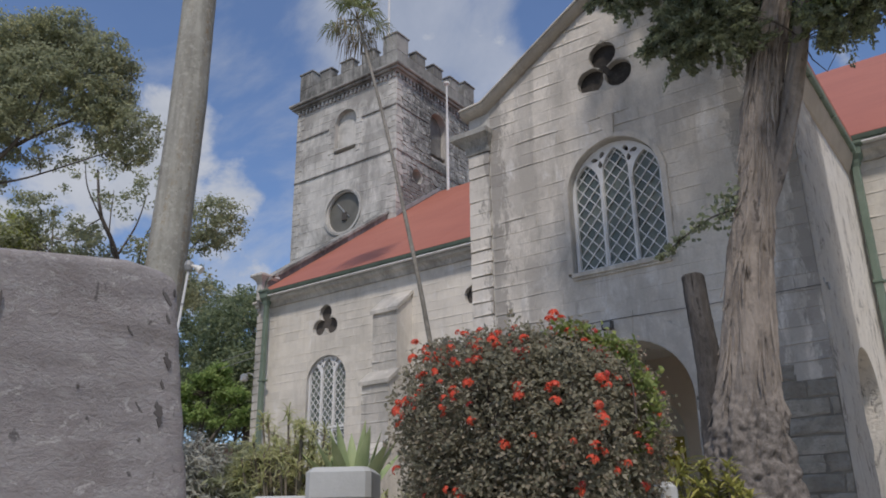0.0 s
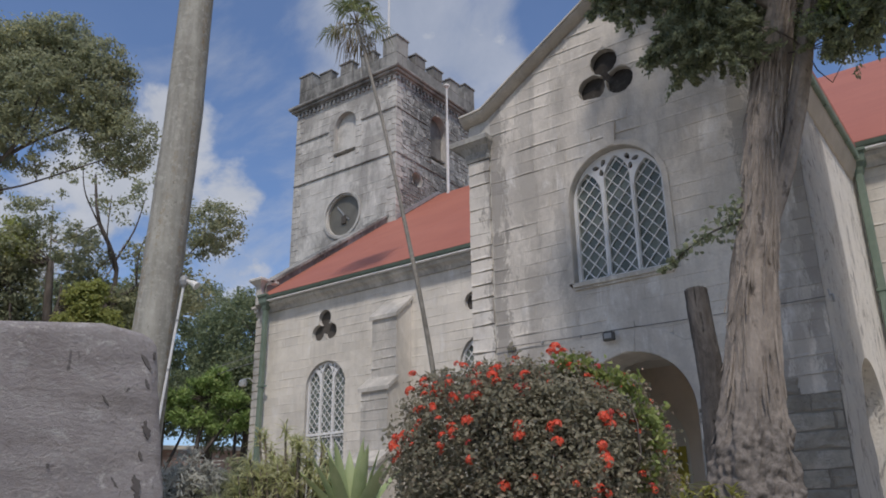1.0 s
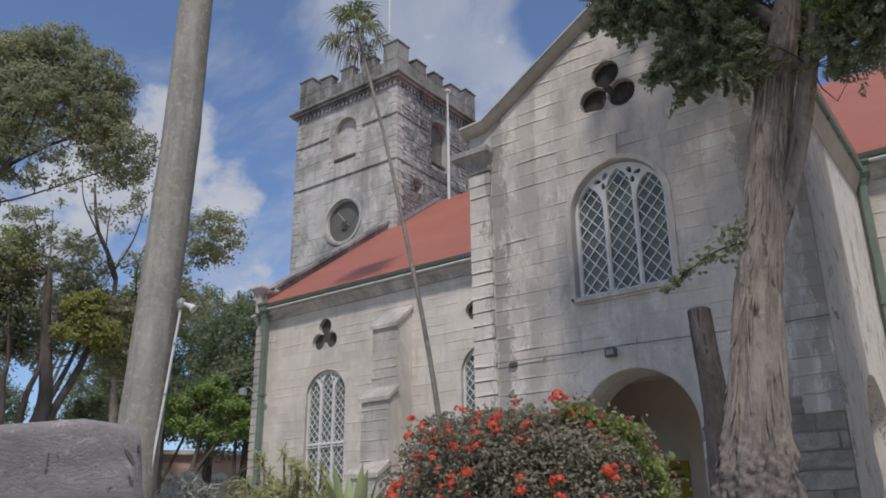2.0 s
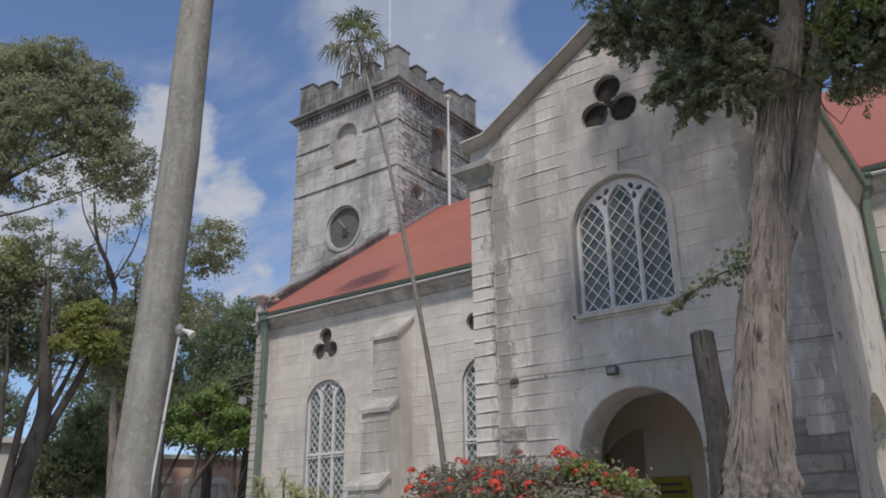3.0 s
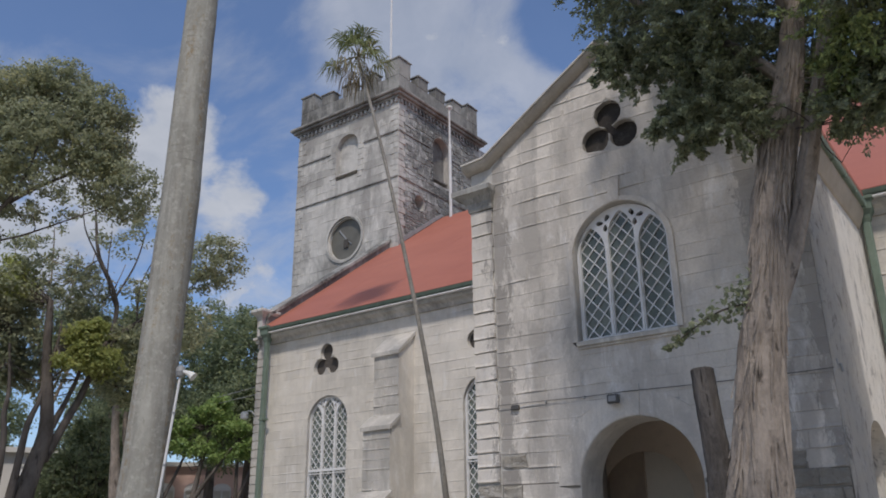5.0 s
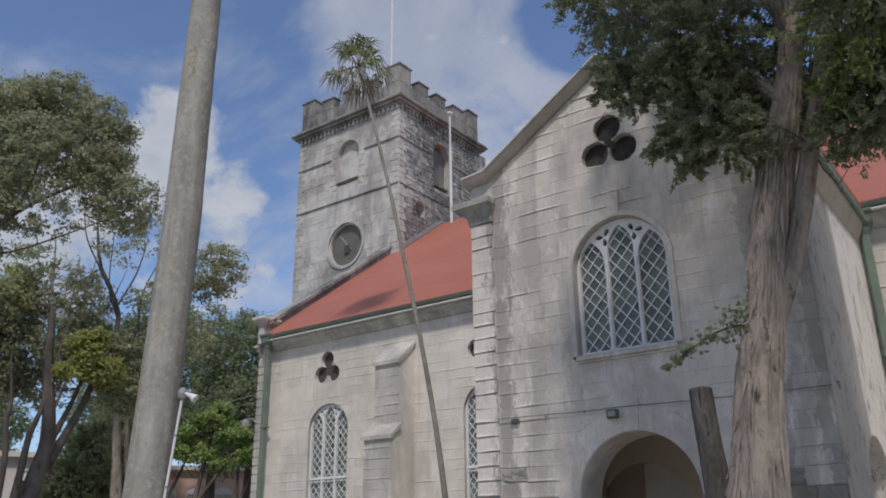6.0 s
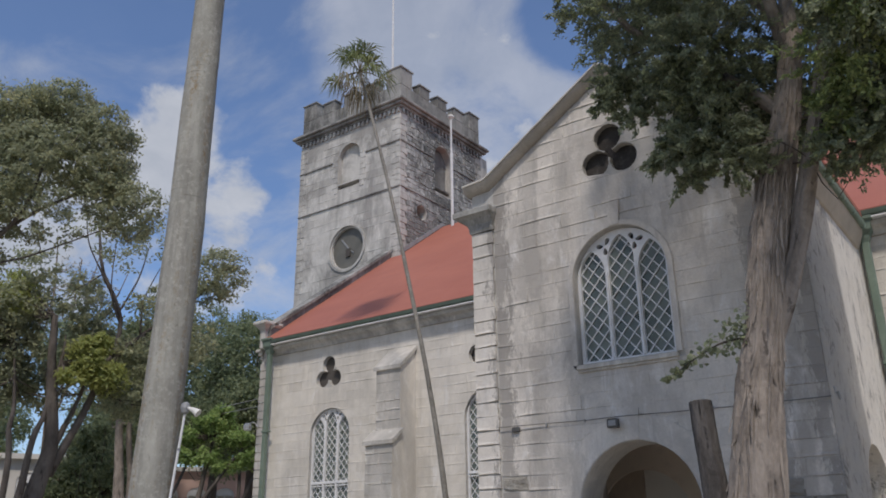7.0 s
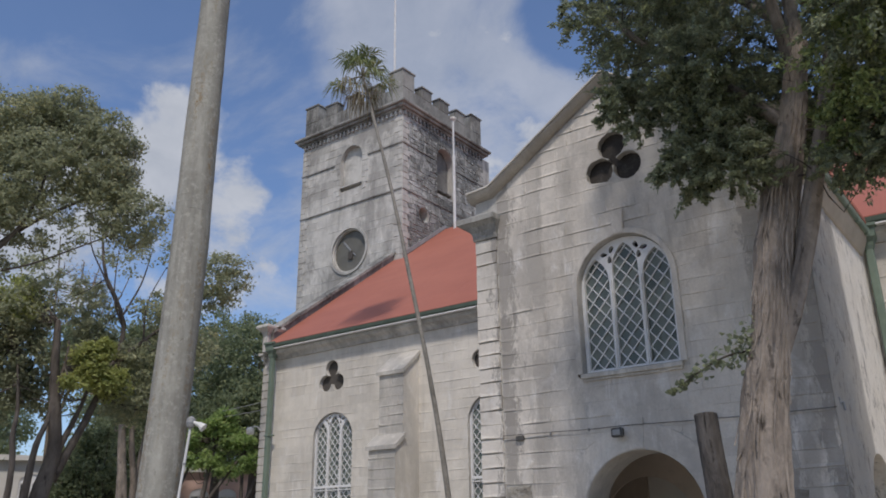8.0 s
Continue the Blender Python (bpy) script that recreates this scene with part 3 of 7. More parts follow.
def circle(cu, cv, r, n=24, a0=0.0, a1=math.tau):
    full = abs(a1 - a0 - math.tau) < 1e-6
    return [(cu + r * math.cos(a0 + (a1 - a0) * i / (n if full else n - 1)), cv + r * math.sin(a0 + (a1 - a0) * i / (n if full else n - 1))) for i in range(n)]


def arched(cu, hw, v0, vs, rise, n=18):
    """Outline of an opening with a round head."""
    return [(cu - hw, v0), (cu + hw, v0)] + [(cu + hw * math.cos(math.pi * i / n), vs + rise * math.sin(math.pi * i / n)) for i in range(n + 1)]


def lancet(cu, hw, v0, vs, va, n=8):
    """Outline of a light with a pointed head."""
    h = va - vs
    R = (h * h + hw * hw) / (2 * hw)
    top = math.acos(max(-1.0, min(1.0, (R - hw) / R)))
    right = [(cu + hw - R + R * math.cos(top * i / n), vs + R * math.sin(top * i / n)) for i in range(n + 1)]
    left = [(2 * cu - u, v) for u, v in right[:-1]][::-1]
    return [(cu - hw, v0), (cu + hw, v0)] + right + left


def trefoil(cu, cv, r, d, n=14):
    """Outline of three joined circles, one above two."""
    pts = []
    half = 150 - math.degrees(math.acos(d * 0.866 / r)) if r > d * 0.866 else 166
    for a in (-30, 90, 210):
        px, py = cu + d * math.cos(radians(a)), cv + d * math.sin(radians(a))
        for i in range(n):
            b = radians(a - half + 2 * half * (i + 0.02) / (n - 0.96))
            pts.append((px + r * math.cos(b), py + r * math.sin(b)))
    return pts


def clipped(poly, convex):
    """The part of poly within a convex outline (counter-clockwise)."""
    out = poly
    for a, b in zip(convex, convex[1:] + convex[:1]):
        if not out:
            break
        src, out = out, []
        inside = lambda p: (b[0] - a[0]) * (p[1] - a[1]) - (b[1] - a[1]) * (p[0] - a[0])
        for p, q in zip(src, src[1:] + src[:1]):
            s, e = inside(p), inside(q)
            if s >= 0:
                out.append(p)
            if (s > 0 and e < 0) or (s < 0 and e > 0):
                f = s / (s - e)
                out.append((p[0] + (q[0] - p[0]) * f, p[1] + (q[1] - p[1]) * f))
    return out


def leaf_mesh(name, centers, length, width, mat, rng, out=None, droop=0.0, fold=0.25, along=0.45):
    """Many small leaves in one mesh. out: which way each grows, at a guess."""
    n = len(centers)
    d = rng.normal(size=(n, 3))
    face = rng.normal(size=(n, 3))
    if out is not None:
        face = face * 0.55 + out + np.array([0, 0, 0.45])
        face /= np.linalg.norm(face, axis=1)[:, None] + 1e-9
        d = np.cross(face, d) + out * along
    d[:, 2] -= droop
    d /= np.linalg.norm(d, axis=1)[:, None] + 1e-9
    s = np.cross(d, face)
    s /= np.linalg.norm(s, axis=1)[:, None] + 1e-9
    up = np.cross(s, d)
    L = (length * rng.uniform(0.65, 1.25, n))[:, None]
    W = (width * rng.uniform(0.7, 1.2, n))[:, None]
    v = np.empty((n, 4, 3))
    v[:, 0] = centers - d * L / 2
    v[:, 1] = centers + s * W / 2 + up * W * fold + d * L * 0.06
    v[:, 2] = centers + d * L / 2
    v[:, 3] = centers - s * W / 2 + up * W * fold + d * L * 0.06
    tri = np.array([0, 1, 2, 0, 2, 3])
    idx = (np.arange(n)[:, None] * 4 + tri).ravel()
    me = bpy.data.meshes.new(name)
    me.vertices.add(n * 4)
    me.vertices.foreach_set("co", v.ravel())
    me.loops.add(n * 6)
    me.loops.foreach_set("vertex_index", idx)
    me.polygons.add(n * 2)
    me.polygons.foreach_set("loop_start", np.arange(0, n * 6, 3))
    me.update(calc_edges=True)
    me.materials.append(mat)
    return me


def clump_points(blobs, rng, spray=0.0):
    """Leaf places: each blob (x, y, z, rx, ry, rz, clumps, clump size, leaves a clump) is filled with twig-end clumps."""
    pts, ways, tips = [], [], []
    for x, y, z, rx, ry, rz, k, cr, per in blobs:
        d = rng.normal(size=(k, 3))
        d /= np.linalg.norm(d, axis=1)[:, None]
        rad = rng.uniform(0.12, 1.0, k) ** 0.45
        c = np.array([x, y, z]) + d * rad[:, None] * np.array([rx, ry, rz])
        size = cr * rng.uniform(0.6, 1.35, k)
        off = rng.normal(size=(k, per, 3)) * (size[:, None, None] * np.array([0.55, 0.55, 0.38]))
        if spray:
            run = d + np.array([0, 0, -0.25]) + rng.normal(size=(k, 3)) * 0.35
            off = off * 0.42 + run[:, None] * (rng.uniform(-1, 1, (k, per, 1)) * size[:, None, None] * spray)
        pts.append((c[:, None] + off).reshape(-1, 3))
        ways.append(np.repeat(d, per, axis=0) * 0.5 + (off / (size[:, None, None] + 1e-6)).reshape(-1, 3) * 0.5)
        tips.append(c)
    return np.vstack(pts), np.vstack(ways), np.vstack(tips)


def twigs(tips, hubs, rng, r0=0.02, most=120, sag=0.1):
    """Thin twigs from the nearest of the hubs to some of the clumps."""
    geos = []
    hubs = np.array(hubs)
    pick = rng.permutation(len(tips))[:most]
    for k in pick:
        c = tips[k]
        near = hubs[np.argmin(((hubs - c) ** 2).sum(1))]
        mid = (near + c) / 2 + rng.normal(size=3) * 0.12 * np.linalg.norm(c - near) + np.array([0, 0, -sag])
        line, rad = smooth_line([near, mid, c], [r0, r0 * 0.6, r0 * 0.25], 4)
        geos.append(tube(line, rad, 4, cap=False))
    return joined(*geos)


# ---- the ground ----
# never in view: serves as a warm reflector below the walls
made("ground", ([(-3000, -3000, 0), (3000, -3000, 0), (3000, 3000, 0), (-3000, 3000, 0)], [(0, 1, 2, 3)]), M["bounce"], label="unseen ground, pale and warm to bounce light upwards", category="ground", kind="structure")

# ---- the church: main measures ----
PY, PX0, PX1, PC = 10.41, -6.38, -1.42, -3.90     # porch: front plane, sides, middle
NY, NX0, NX1 = 14.65, -16.25, 16.0                # nave: front plane, ends
TX0, TX1, TY0, TY1 = -20.45, -15.56, 19.58, 24.50  # tower
EAVE, RIDGE_Y, RIDGE_Z = 7.20, 22.0, 12.72
APEX = 8.86                                       # porch wall's point
KNEE = 7.48                                       # height of the porch wall at its corners
RISE, FLARE = 0.633, 2.14                         # slope of the gable, and where it flattens


def rake(u):
    return APEX - min(abs(u - PC), FLARE) * RISE


# openings in the porch front
G_WIN = arched(PC, 0.715, 4.40, 5.64, 0.72, 24)
G_TRE = trefoil(PC, 7.545, 0.221, 0.258)
porch_front = made("wall_porch_front", prism([[(PX0, 0), (PX1, 0), (PX1, KNEE), (PC + FLARE, rake(PX1)), (PC, APEX), (PC - FLARE, rake(PX0)), (PX0, KNEE)], G_WIN, G_TRE,
                   arched(PC, 0.83, 0.004, 2.50, 0.83, 24)], -0.62, 0.0, FRONT(PY)), M["joint"], label="pale weathered limestone porch gable wall", category="wall", kind="structure")
S_ARCH = arched(12.60, 0.80, 0.004, 2.47, 0.80, 20)
porch_side = made("wall_porch_side", prism([[(PY + 0.63, 0), (NY, 0), (NY, 6.9), (PY + 0.63, 6.9)], S_ARCH], -0.5, 0.0, SIDE(PX1)), M["old_plaster"], label="lichen-stained plastered porch side wall with painted grey shade and arched opening", category="wall", kind="structure")
made("wall_porch_back_side", prism([[(PY + 0.63, 0), (NY, 0), (NY, 6.9), (PY + 0.63, 6.9)]], 0.0, 0.5, SIDE(PX0)), M["porch"], label="limestone porch side wall", category="wall", kind="structure")
made("ceiling_porch", slab(PX0 + 0.5, PY + 0.63, 3.75, PX1 - 0.5, NY, 3.9), M["plaster"], label="grey plaster porch ceiling", category="ceiling", kind="structure")
made("floor_porch", slab(PX0 + 0.5, PY + 0.02, 0.004, PX1 - 0.5, NY, 0.06), M["trim"], label="worn stone porch floor", category="floor", kind="structure")

# the inner wall of the porch with its arched doorway: one leaf shut, one standing open
DOOR_Y = 13.60
DC = -5.20
door_out = arched(DC, 0.82, 0.07, 2.40, 0.82, 20)
made("wall_porch_inner", prism([[(PX0 + 0.5, 0.065), (PX1 - 0.5, 0.065), (PX1 - 0.5, 3.75), (PX0 + 0.5, 3.75)], door_out], -0.3, 0.0, FRONT(DOOR_Y)), M["brown"], label="brown limewashed inner porch wall", category="wall", kind="structure")
made("wall_porch_recess", prism([door_out], -0.36, -0.14, FRONT(DOOR_Y)), M["plaster"], label="pale plaster recess in the inner wall", category="wall", kind="structure")
door = empty("door_1", (DC - 0.4, DOOR_Y + 0.06, 0.07), "brown wooden arched church door with closed leaf", "door", "structure")
leaf_l = clipped(door_out, [(DC - 0.9, 0), (DC - 0.02, 0), (DC - 0.02, 4), (DC - 0.9, 4)])
part("door_leaf", prism([leaf_l], -0.12, -0.05, FRONT(DOOR_Y)), M["wood"], door, "brown stained door leaf")
for k in range(5):
    x = DC - 0.79 + k * 0.152
    part("plank", slab(x, DOOR_Y + 0.03, 0.1, x + 0.146, DOOR_Y + 0.049, 2.4, 0.004), M["wood"], door)
part("door_handle", tube([(DC - 0.1, DOOR_Y + 0.03, 1.05), (DC - 0.1, DOOR_Y - 0.02, 1.08), (DC - 0.1, DOOR_Y - 0.02, 1.2), (DC - 0.1, DOOR_Y + 0.03, 1.23)], [0.01] * 4, 6), M["grey"], door)
sign = empty("notice_board", (DC + 0.3, DOOR_Y + 0.13, 2.1), "yellow notice board with dark print on a wall", "sign")
part("board", slab(DC + 0.06, DOOR_Y + 0.10, 1.85, DC + 0.72, DOOR_Y + 0.13, 2.43, 0.006), M["yellow"], sign)
for k, w in enumerate((0.4, 0.5, 0.3)):
    part("text_bar", slab(DC + 0.39 - w / 2, DOOR_Y + 0.09, 2.28 - k * 0.12, DC + 0.39 + w / 2, DOOR_Y + 0.097, 2.33 - k * 0.12), M["dial"], sign)

# nave walls
N_WIN = [-13.64, -8.95, 3.2, 8.2]
N_HOLES = []
for cx in N_WIN:
    N_HOLES += [arched(cx, 0.655, 1.90, 4.62, 0.61, 20), trefoil(cx - 0.09, 6.10, 0.21, 0.240)]
nave_front = made("wall_nave_front", prism([[(NX0, 0), (NX1, 0), (NX1, 7.0), (NX0, 7.0)]] + N_HOLES, -0.55, 0.0, FRONT(NY)), M["joint"], label="cream limestone nave wall with pointed windows", category="wall", kind="structure")
made("wall_nave_west", prism([[(NY + 0.56, 0), (29.3, 0), (29.3, 6.9), (RIDGE_Y, 12.6), (NY + 0.56, 7.0)]], 0.0, 0.5, SIDE(NX0)), M["nave"], label="limestone end wall of the nave", category="wall", kind="structure")
made("wall_nave_east", prism([[(NY + 0.56, 0), (29.3, 0), (29.3, 6.9), (RIDGE_Y, 12.6), (NY + 0.56, 7.0)]], 0.0, 0.5, SIDE(NX1 - 0.5)), M["nave"], label="limestone end wall of the nave", category="wall", kind="structure")
made("wall_nave_back", slab(NX0, 29.3, 0, NX1, 29.8, 7.0), M["nave"], label="limestone back wall of the nave", category="wall", kind="structure")


# ---- roofs ----
def roof_z(y):
    return EAVE + 0.03 + (y - 14.36) * (RIDGE_Z - EAVE) / (RIDGE_Y - 14.36)


def nave_roof():
    ob = empty("nave_roof", (0, RIDGE_Y, RIDGE_Z), "large red painted pitched roof over the nave", "roof", "structure")
    x0, x1 = NX0 + 0.30, NX1 + 0.2
    for s, name in ((1, "front_slope"), (-1, "back_slope")):
        prof = [(14.36, roof_z(14.36)), (RIDGE_Y, RIDGE_Z + 0.03), (RIDGE_Y, RIDGE_Z - 0.12), (14.36, roof_z(14.36) - 0.1)]
        prof = [(RIDGE_Y + s * (y - RIDGE_Y), z) for y, z in prof]
        part(name, extrude_profile(prof, x0, x1), M["roof"], ob)
    # painted sheets laid up the slope, each lapped over its neighbour
    n = 34
    for k in range(n):
        xa = x0 + 0.01 + (x1 - x0 - 0.02) * k / n
        xb = x0 + 0.01 + (x1 - x0 - 0.02) * (k + 1) / n
        d = 0.004 + 0.002 * (k % 2)
        prof = [(14.35, roof_z(14.35) + d), (RIDGE_Y, roof_z(RIDGE_Y) + d), (RIDGE_Y, roof_z(RIDGE_Y) - 0.02), (14.35, roof_z(14.35) - 0.02)]
        part("roof_sheet", extrude_profile(prof, xa, xb), M["roof"], ob)
    part("ridge_cap", tube([(x0, RIDGE_Y, RIDGE_Z + 0.02), (x1, RIDGE_Y, RIDGE_Z + 0.02)], [0.09, 0.09], 8), M["roof"], ob)
    part("flashing", extrude_profile([(19.6, roof_z(19.6) + 0.03), (RIDGE_Y, RIDGE_Z + 0.06), (RIDGE_Y, RIDGE_Z + 0.2), (19.6, roof_z(19.6) + 0.2)], TX1 + 0.005, TX1 + 0.05), M["grey"], ob, "grey lead flashing")
    return ob


nave_roof()


def porch_roof():
    ob = empty("porch_roof", (PC, PY, APEX), "gabled porch roof behind a plastered stone coping", "roof", "structure")
    y1 = PY + 0.66
    xe, xo = FLARE, 2.555
    ze = APEX - xe * RISE
    run = [(0, APEX), (xe * 0.5, APEX - xe * 0.5 * RISE), (xe - 0.03, ze + 0.012), (xe + 0.03, ze - 0.002), (xo, ze - 0.03)]

    def sweep(section, s):
        """A section of (depth, height) carried along one slope of the gable and its flat return."""
        n = len(section)
        verts = [(PC + s * u, y, z + dz) for u, z in run for y, dz in section]
        faces = [(k * n + i, k * n + (i + 1) % n, k * n + n + (i + 1) % n, k * n + n + i) for k in range(len(run) - 1) for i in range(n)]
        return verts, faces + [tuple(range(n - 1, -1, -1)), tuple(range((len(run) - 1) * n, len(run) * n))]
    for s in (-1, 1):
        # coping of the gable: a cove that follows the slope and ends in a flat outward return
        cove = [(PY - 0.012, 0.002), (PY - 0.05, 0.008), (PY - 0.10, 0.03), (PY - 0.14, 0.065), (PY - 0.165, 0.10), (PY - 0.168, 0.122), (y1, 0.122), (y1, 0.002)]
        part("coping", sweep(cove, s), M["coping"], ob, "grey weathered plastered gable coping")
        part("drip_edge", sweep([(PY - 0.195, 0.126), (PY - 0.195, 0.152), (y1, 0.165), (y1, 0.126)], s), M["trim"], ob, "thin pale coping edge")
        # painted roof behind it, down to its eaves
        xr = PX1 + 0.17 - PC
        top = [(0, APEX - 0.02), (xr, APEX - 0.02 - xr * RISE), (xr, APEX - 0.10 - xr * RISE), (0, APEX - 0.10)]
        part("slope", extrude_profile([(PC + s * u, v) for u, v in top], y1 + 0.004, 19.0, "y"), M["roof"], ob, "red painted roof slope")
    return ob


porch_roof()

# eaves cornice, gutter and downpipes of the nave
def eaves(name, x0, x1):
    ob = empty(name, (x0, NY, 6.9), "stone eaves cornice with green painted gutter", "cornice", "structure")
    prof = [(NY, 6.82), (NY - 0.05, 6.82), (NY - 0.07, 6.88), (NY - 0.10, 6.92), (NY - 0.19, 6.97), (NY - 0.21, 7.04), (NY, 7.04)]
    part("cornice", extrude_profile(prof, x0, x1), M["tower"], ob)
    part("fillet", extrude_profile([(NY, 7.05), (NY - 0.315, 7.06), (NY - 0.315, 7.085), (NY, 7.085)], x0, x1), M["white"], ob, "white painted fillet")
    g = [(NY - 0.20, 7.092), (NY - 0.31, 7.092), (NY - 0.335, 7.12), (NY - 0.345, 7.195), (NY - 0.33, 7.20), (NY - 0.32, 7.135), (NY - 0.30, 7.112), (NY - 0.20, 7.112)]
    part("gutter", extrude_profile(g, x0, x1), M["gutter"], ob, "dark green painted gutter")
    n = int((x1 - x0) / 0.9)
    for k in range(n):
        x = x0 + 0.5 + k * 0.9
        part("gutter_bracket", slab(x, NY - 0.349, 7.10, x + 0.025, NY - 0.2, 7.185, 0.003), M["gutter"], ob)
    return ob


eaves("eaves_cornice_1", NX0 + 0.35, PX0)
eaves("eaves_cornice_2", PX1 + 0.1, NX1)


def porch_eaves():
    """Coved plaster eaves along the porch side, with its gutter."""
    ob = empty("porch_eaves", (PX1, 12.5, 6.7), "brown plastered coved eaves with green gutter along the porch", "cornice", "structure")
    cove = [(PX1 + 0.004, 6.55), (PX1 + 0.03, 6.57), (PX1 + 0.07, 6.66), (PX1 + 0.12, 6.79), (PX1 + 0.13, 6.85), (PX1 + 0.13, 6.93), (PX1 + 0.004, 6.93)]
    part("cove", extrude_profile(cove, PY + 0.03, NY - 0.30, "y"), M["soffit"], ob)
    g = [(PX1 + 0.135, 6.88), (PX1 + 0.175, 6.88), (PX1 + 0.195, 6.90), (PX1 + 0.20, 6.98), (PX1 + 0.19, 6.98), (PX1 + 0.18, 6.91), (PX1 + 0.135, 6.90)]
    part("gutter", extrude_profile(g, PY + 0.60, NY - 0.34, "y"), M["green"], ob, "green painted gutter")
    for k in range(5):
        y = PY + 0.9 + k * 0.72
        part("gutter_bracket", slab(PX1 + 0.132, y, 6.86, PX1 + 0.205, y + 0.03, 6.99, 0.004), M["green"], ob)
    return ob


porch_eaves()


def downpipe(x, y, top, bottom=0.0, s=0.06):
    ob = empty("downpipe", (x, y, bottom), "green painted square downpipe with hopper head against stone wall", "downpipe")
    part("pipe", slab(x - s, y - s, bottom, x + s, y + s, top - 0.36, 0.012), M["green"], ob)
    h = [(s * 1.0, top - 0.42), (s * 1.35, top - 0.36), (s * 1.5, top - 0.3), (s * 2.3, top - 0.22), (s * 2.4, top - 0.08), (s * 3.0, top - 0.05), (s * 3.0, top)]
    verts, faces = [], []
    for r, z in h:
        verts += [(x - r, y - r, z), (x + r, y - r, z), (x + r, y + r, z), (x - r, y + r, z)]
    for k in range(len(h) - 1):
        for i in range(4):
            faces.append((k * 4 + i, k * 4 + (i + 1) % 4, k * 4 + 4 + (i + 1) % 4, k * 4 + 4 + i))
    faces += [(3, 2, 1, 0), tuple(range(len(verts) - 4, len(verts)))]
    part("hopper", (verts, faces), M["green"], ob)
    for z in (top - 2.45, top - 4.6, 1.0):
        part("pipe_clamp", joined(slab(x - s - 0.02, y - s - 0.015, z, x + s + 0.02, y + s + 0.015, z + 0.05, 0.005), slab(x + s, y + 0.0, z + 0.005, x + s + 0.1, y + 0.06, z + 0.045, 0.004)), M["green"], ob)
    return ob


downpipe(-15.73, NY - 0.20, 7.25)
downpipe(-1.30, NY - 0.16, 7.10)


# ---- kneeler and coping at the nave's end ----
def coping():
    ob = empty("gable_coping", (NX0, NY, 7.2), "weathered stone coping with kneeler on the gable end", "coping", "structure")
    rings = [(0.055, 7.06), (0.05, 7.50), (0.03, 7.57), (-0.01, 7.63), (-0.06, 7.68), (-0.09, 7.71), (-0.09, 7.76), (-0.07, 7.785)]
    verts, faces = [], []
    for d, z in rings:
        x0, x1, y0, y1 = NX0 + 0.04 + d, NX0 + 0.33 - d, NY - 0.26 + d, NY + 0.30
        verts += [(x0, y0, z), (x1, y0, z), (x1, y1, z), (x0, y1, z)]
    for k in range(len(rings) - 1):
        faces += [(k * 4 + i, k * 4 + (i + 1) % 4, k * 4 + 4 + (i + 1) % 4, k * 4 + 4 + i) for i in range(4)]
    faces += [(3, 2, 1, 0), tuple(range(len(verts) - 4, len(verts)))]
    part("kneeler", (verts, faces), M["tower"], ob, "weathered stone kneeler with flared cap")
    part("corbel", joined(slab(NX0 - 0.16, NY - 0.12, 7.0, NX0 + 0.05, NY + 0.3, 7.07, 0.01), slab(NX0 - 0.1, NY - 0.07, 6.9, NX0 + 0.05, NY + 0.3, 7.0, 0.01), slab(NX0 - 0.05, NY - 0.03, 6.78, NX0 + 0.05, NY + 0.3, 6.9, 0.01)), M["trim"], ob)
    n = 8
    ya, yb = NY - 0.1, TY0
    for k in range(n):
        y0, y1 = ya + (yb - ya) * k / n, ya + (yb - ya) * (k + 1) / n - 0.012
        z0, z1 = roof_z(y0), roof_z(y1)
        prof = [(y0, z0 - 0.2), (y1, z1 - 0.2), (y1, z1 + 0.20), (y0, z0 + 0.20)]
        part("coping_stone", extrude_profile(prof, NX0 + 0.02, NX0 + 0.36), M["parapet"], ob)
    prof = [(ya, roof_z(ya) + 0.204), (yb, roof_z(yb) + 0.204), (yb, roof_z(yb) + 0.30), (ya, roof_z(ya) + 0.30)]
    part("coping_cap", extrude_profile(prof, NX0 - 0.04, NX0 + 0.42), M["parapet"], ob, "dark lichen-stained cap stones")
    return ob


coping()


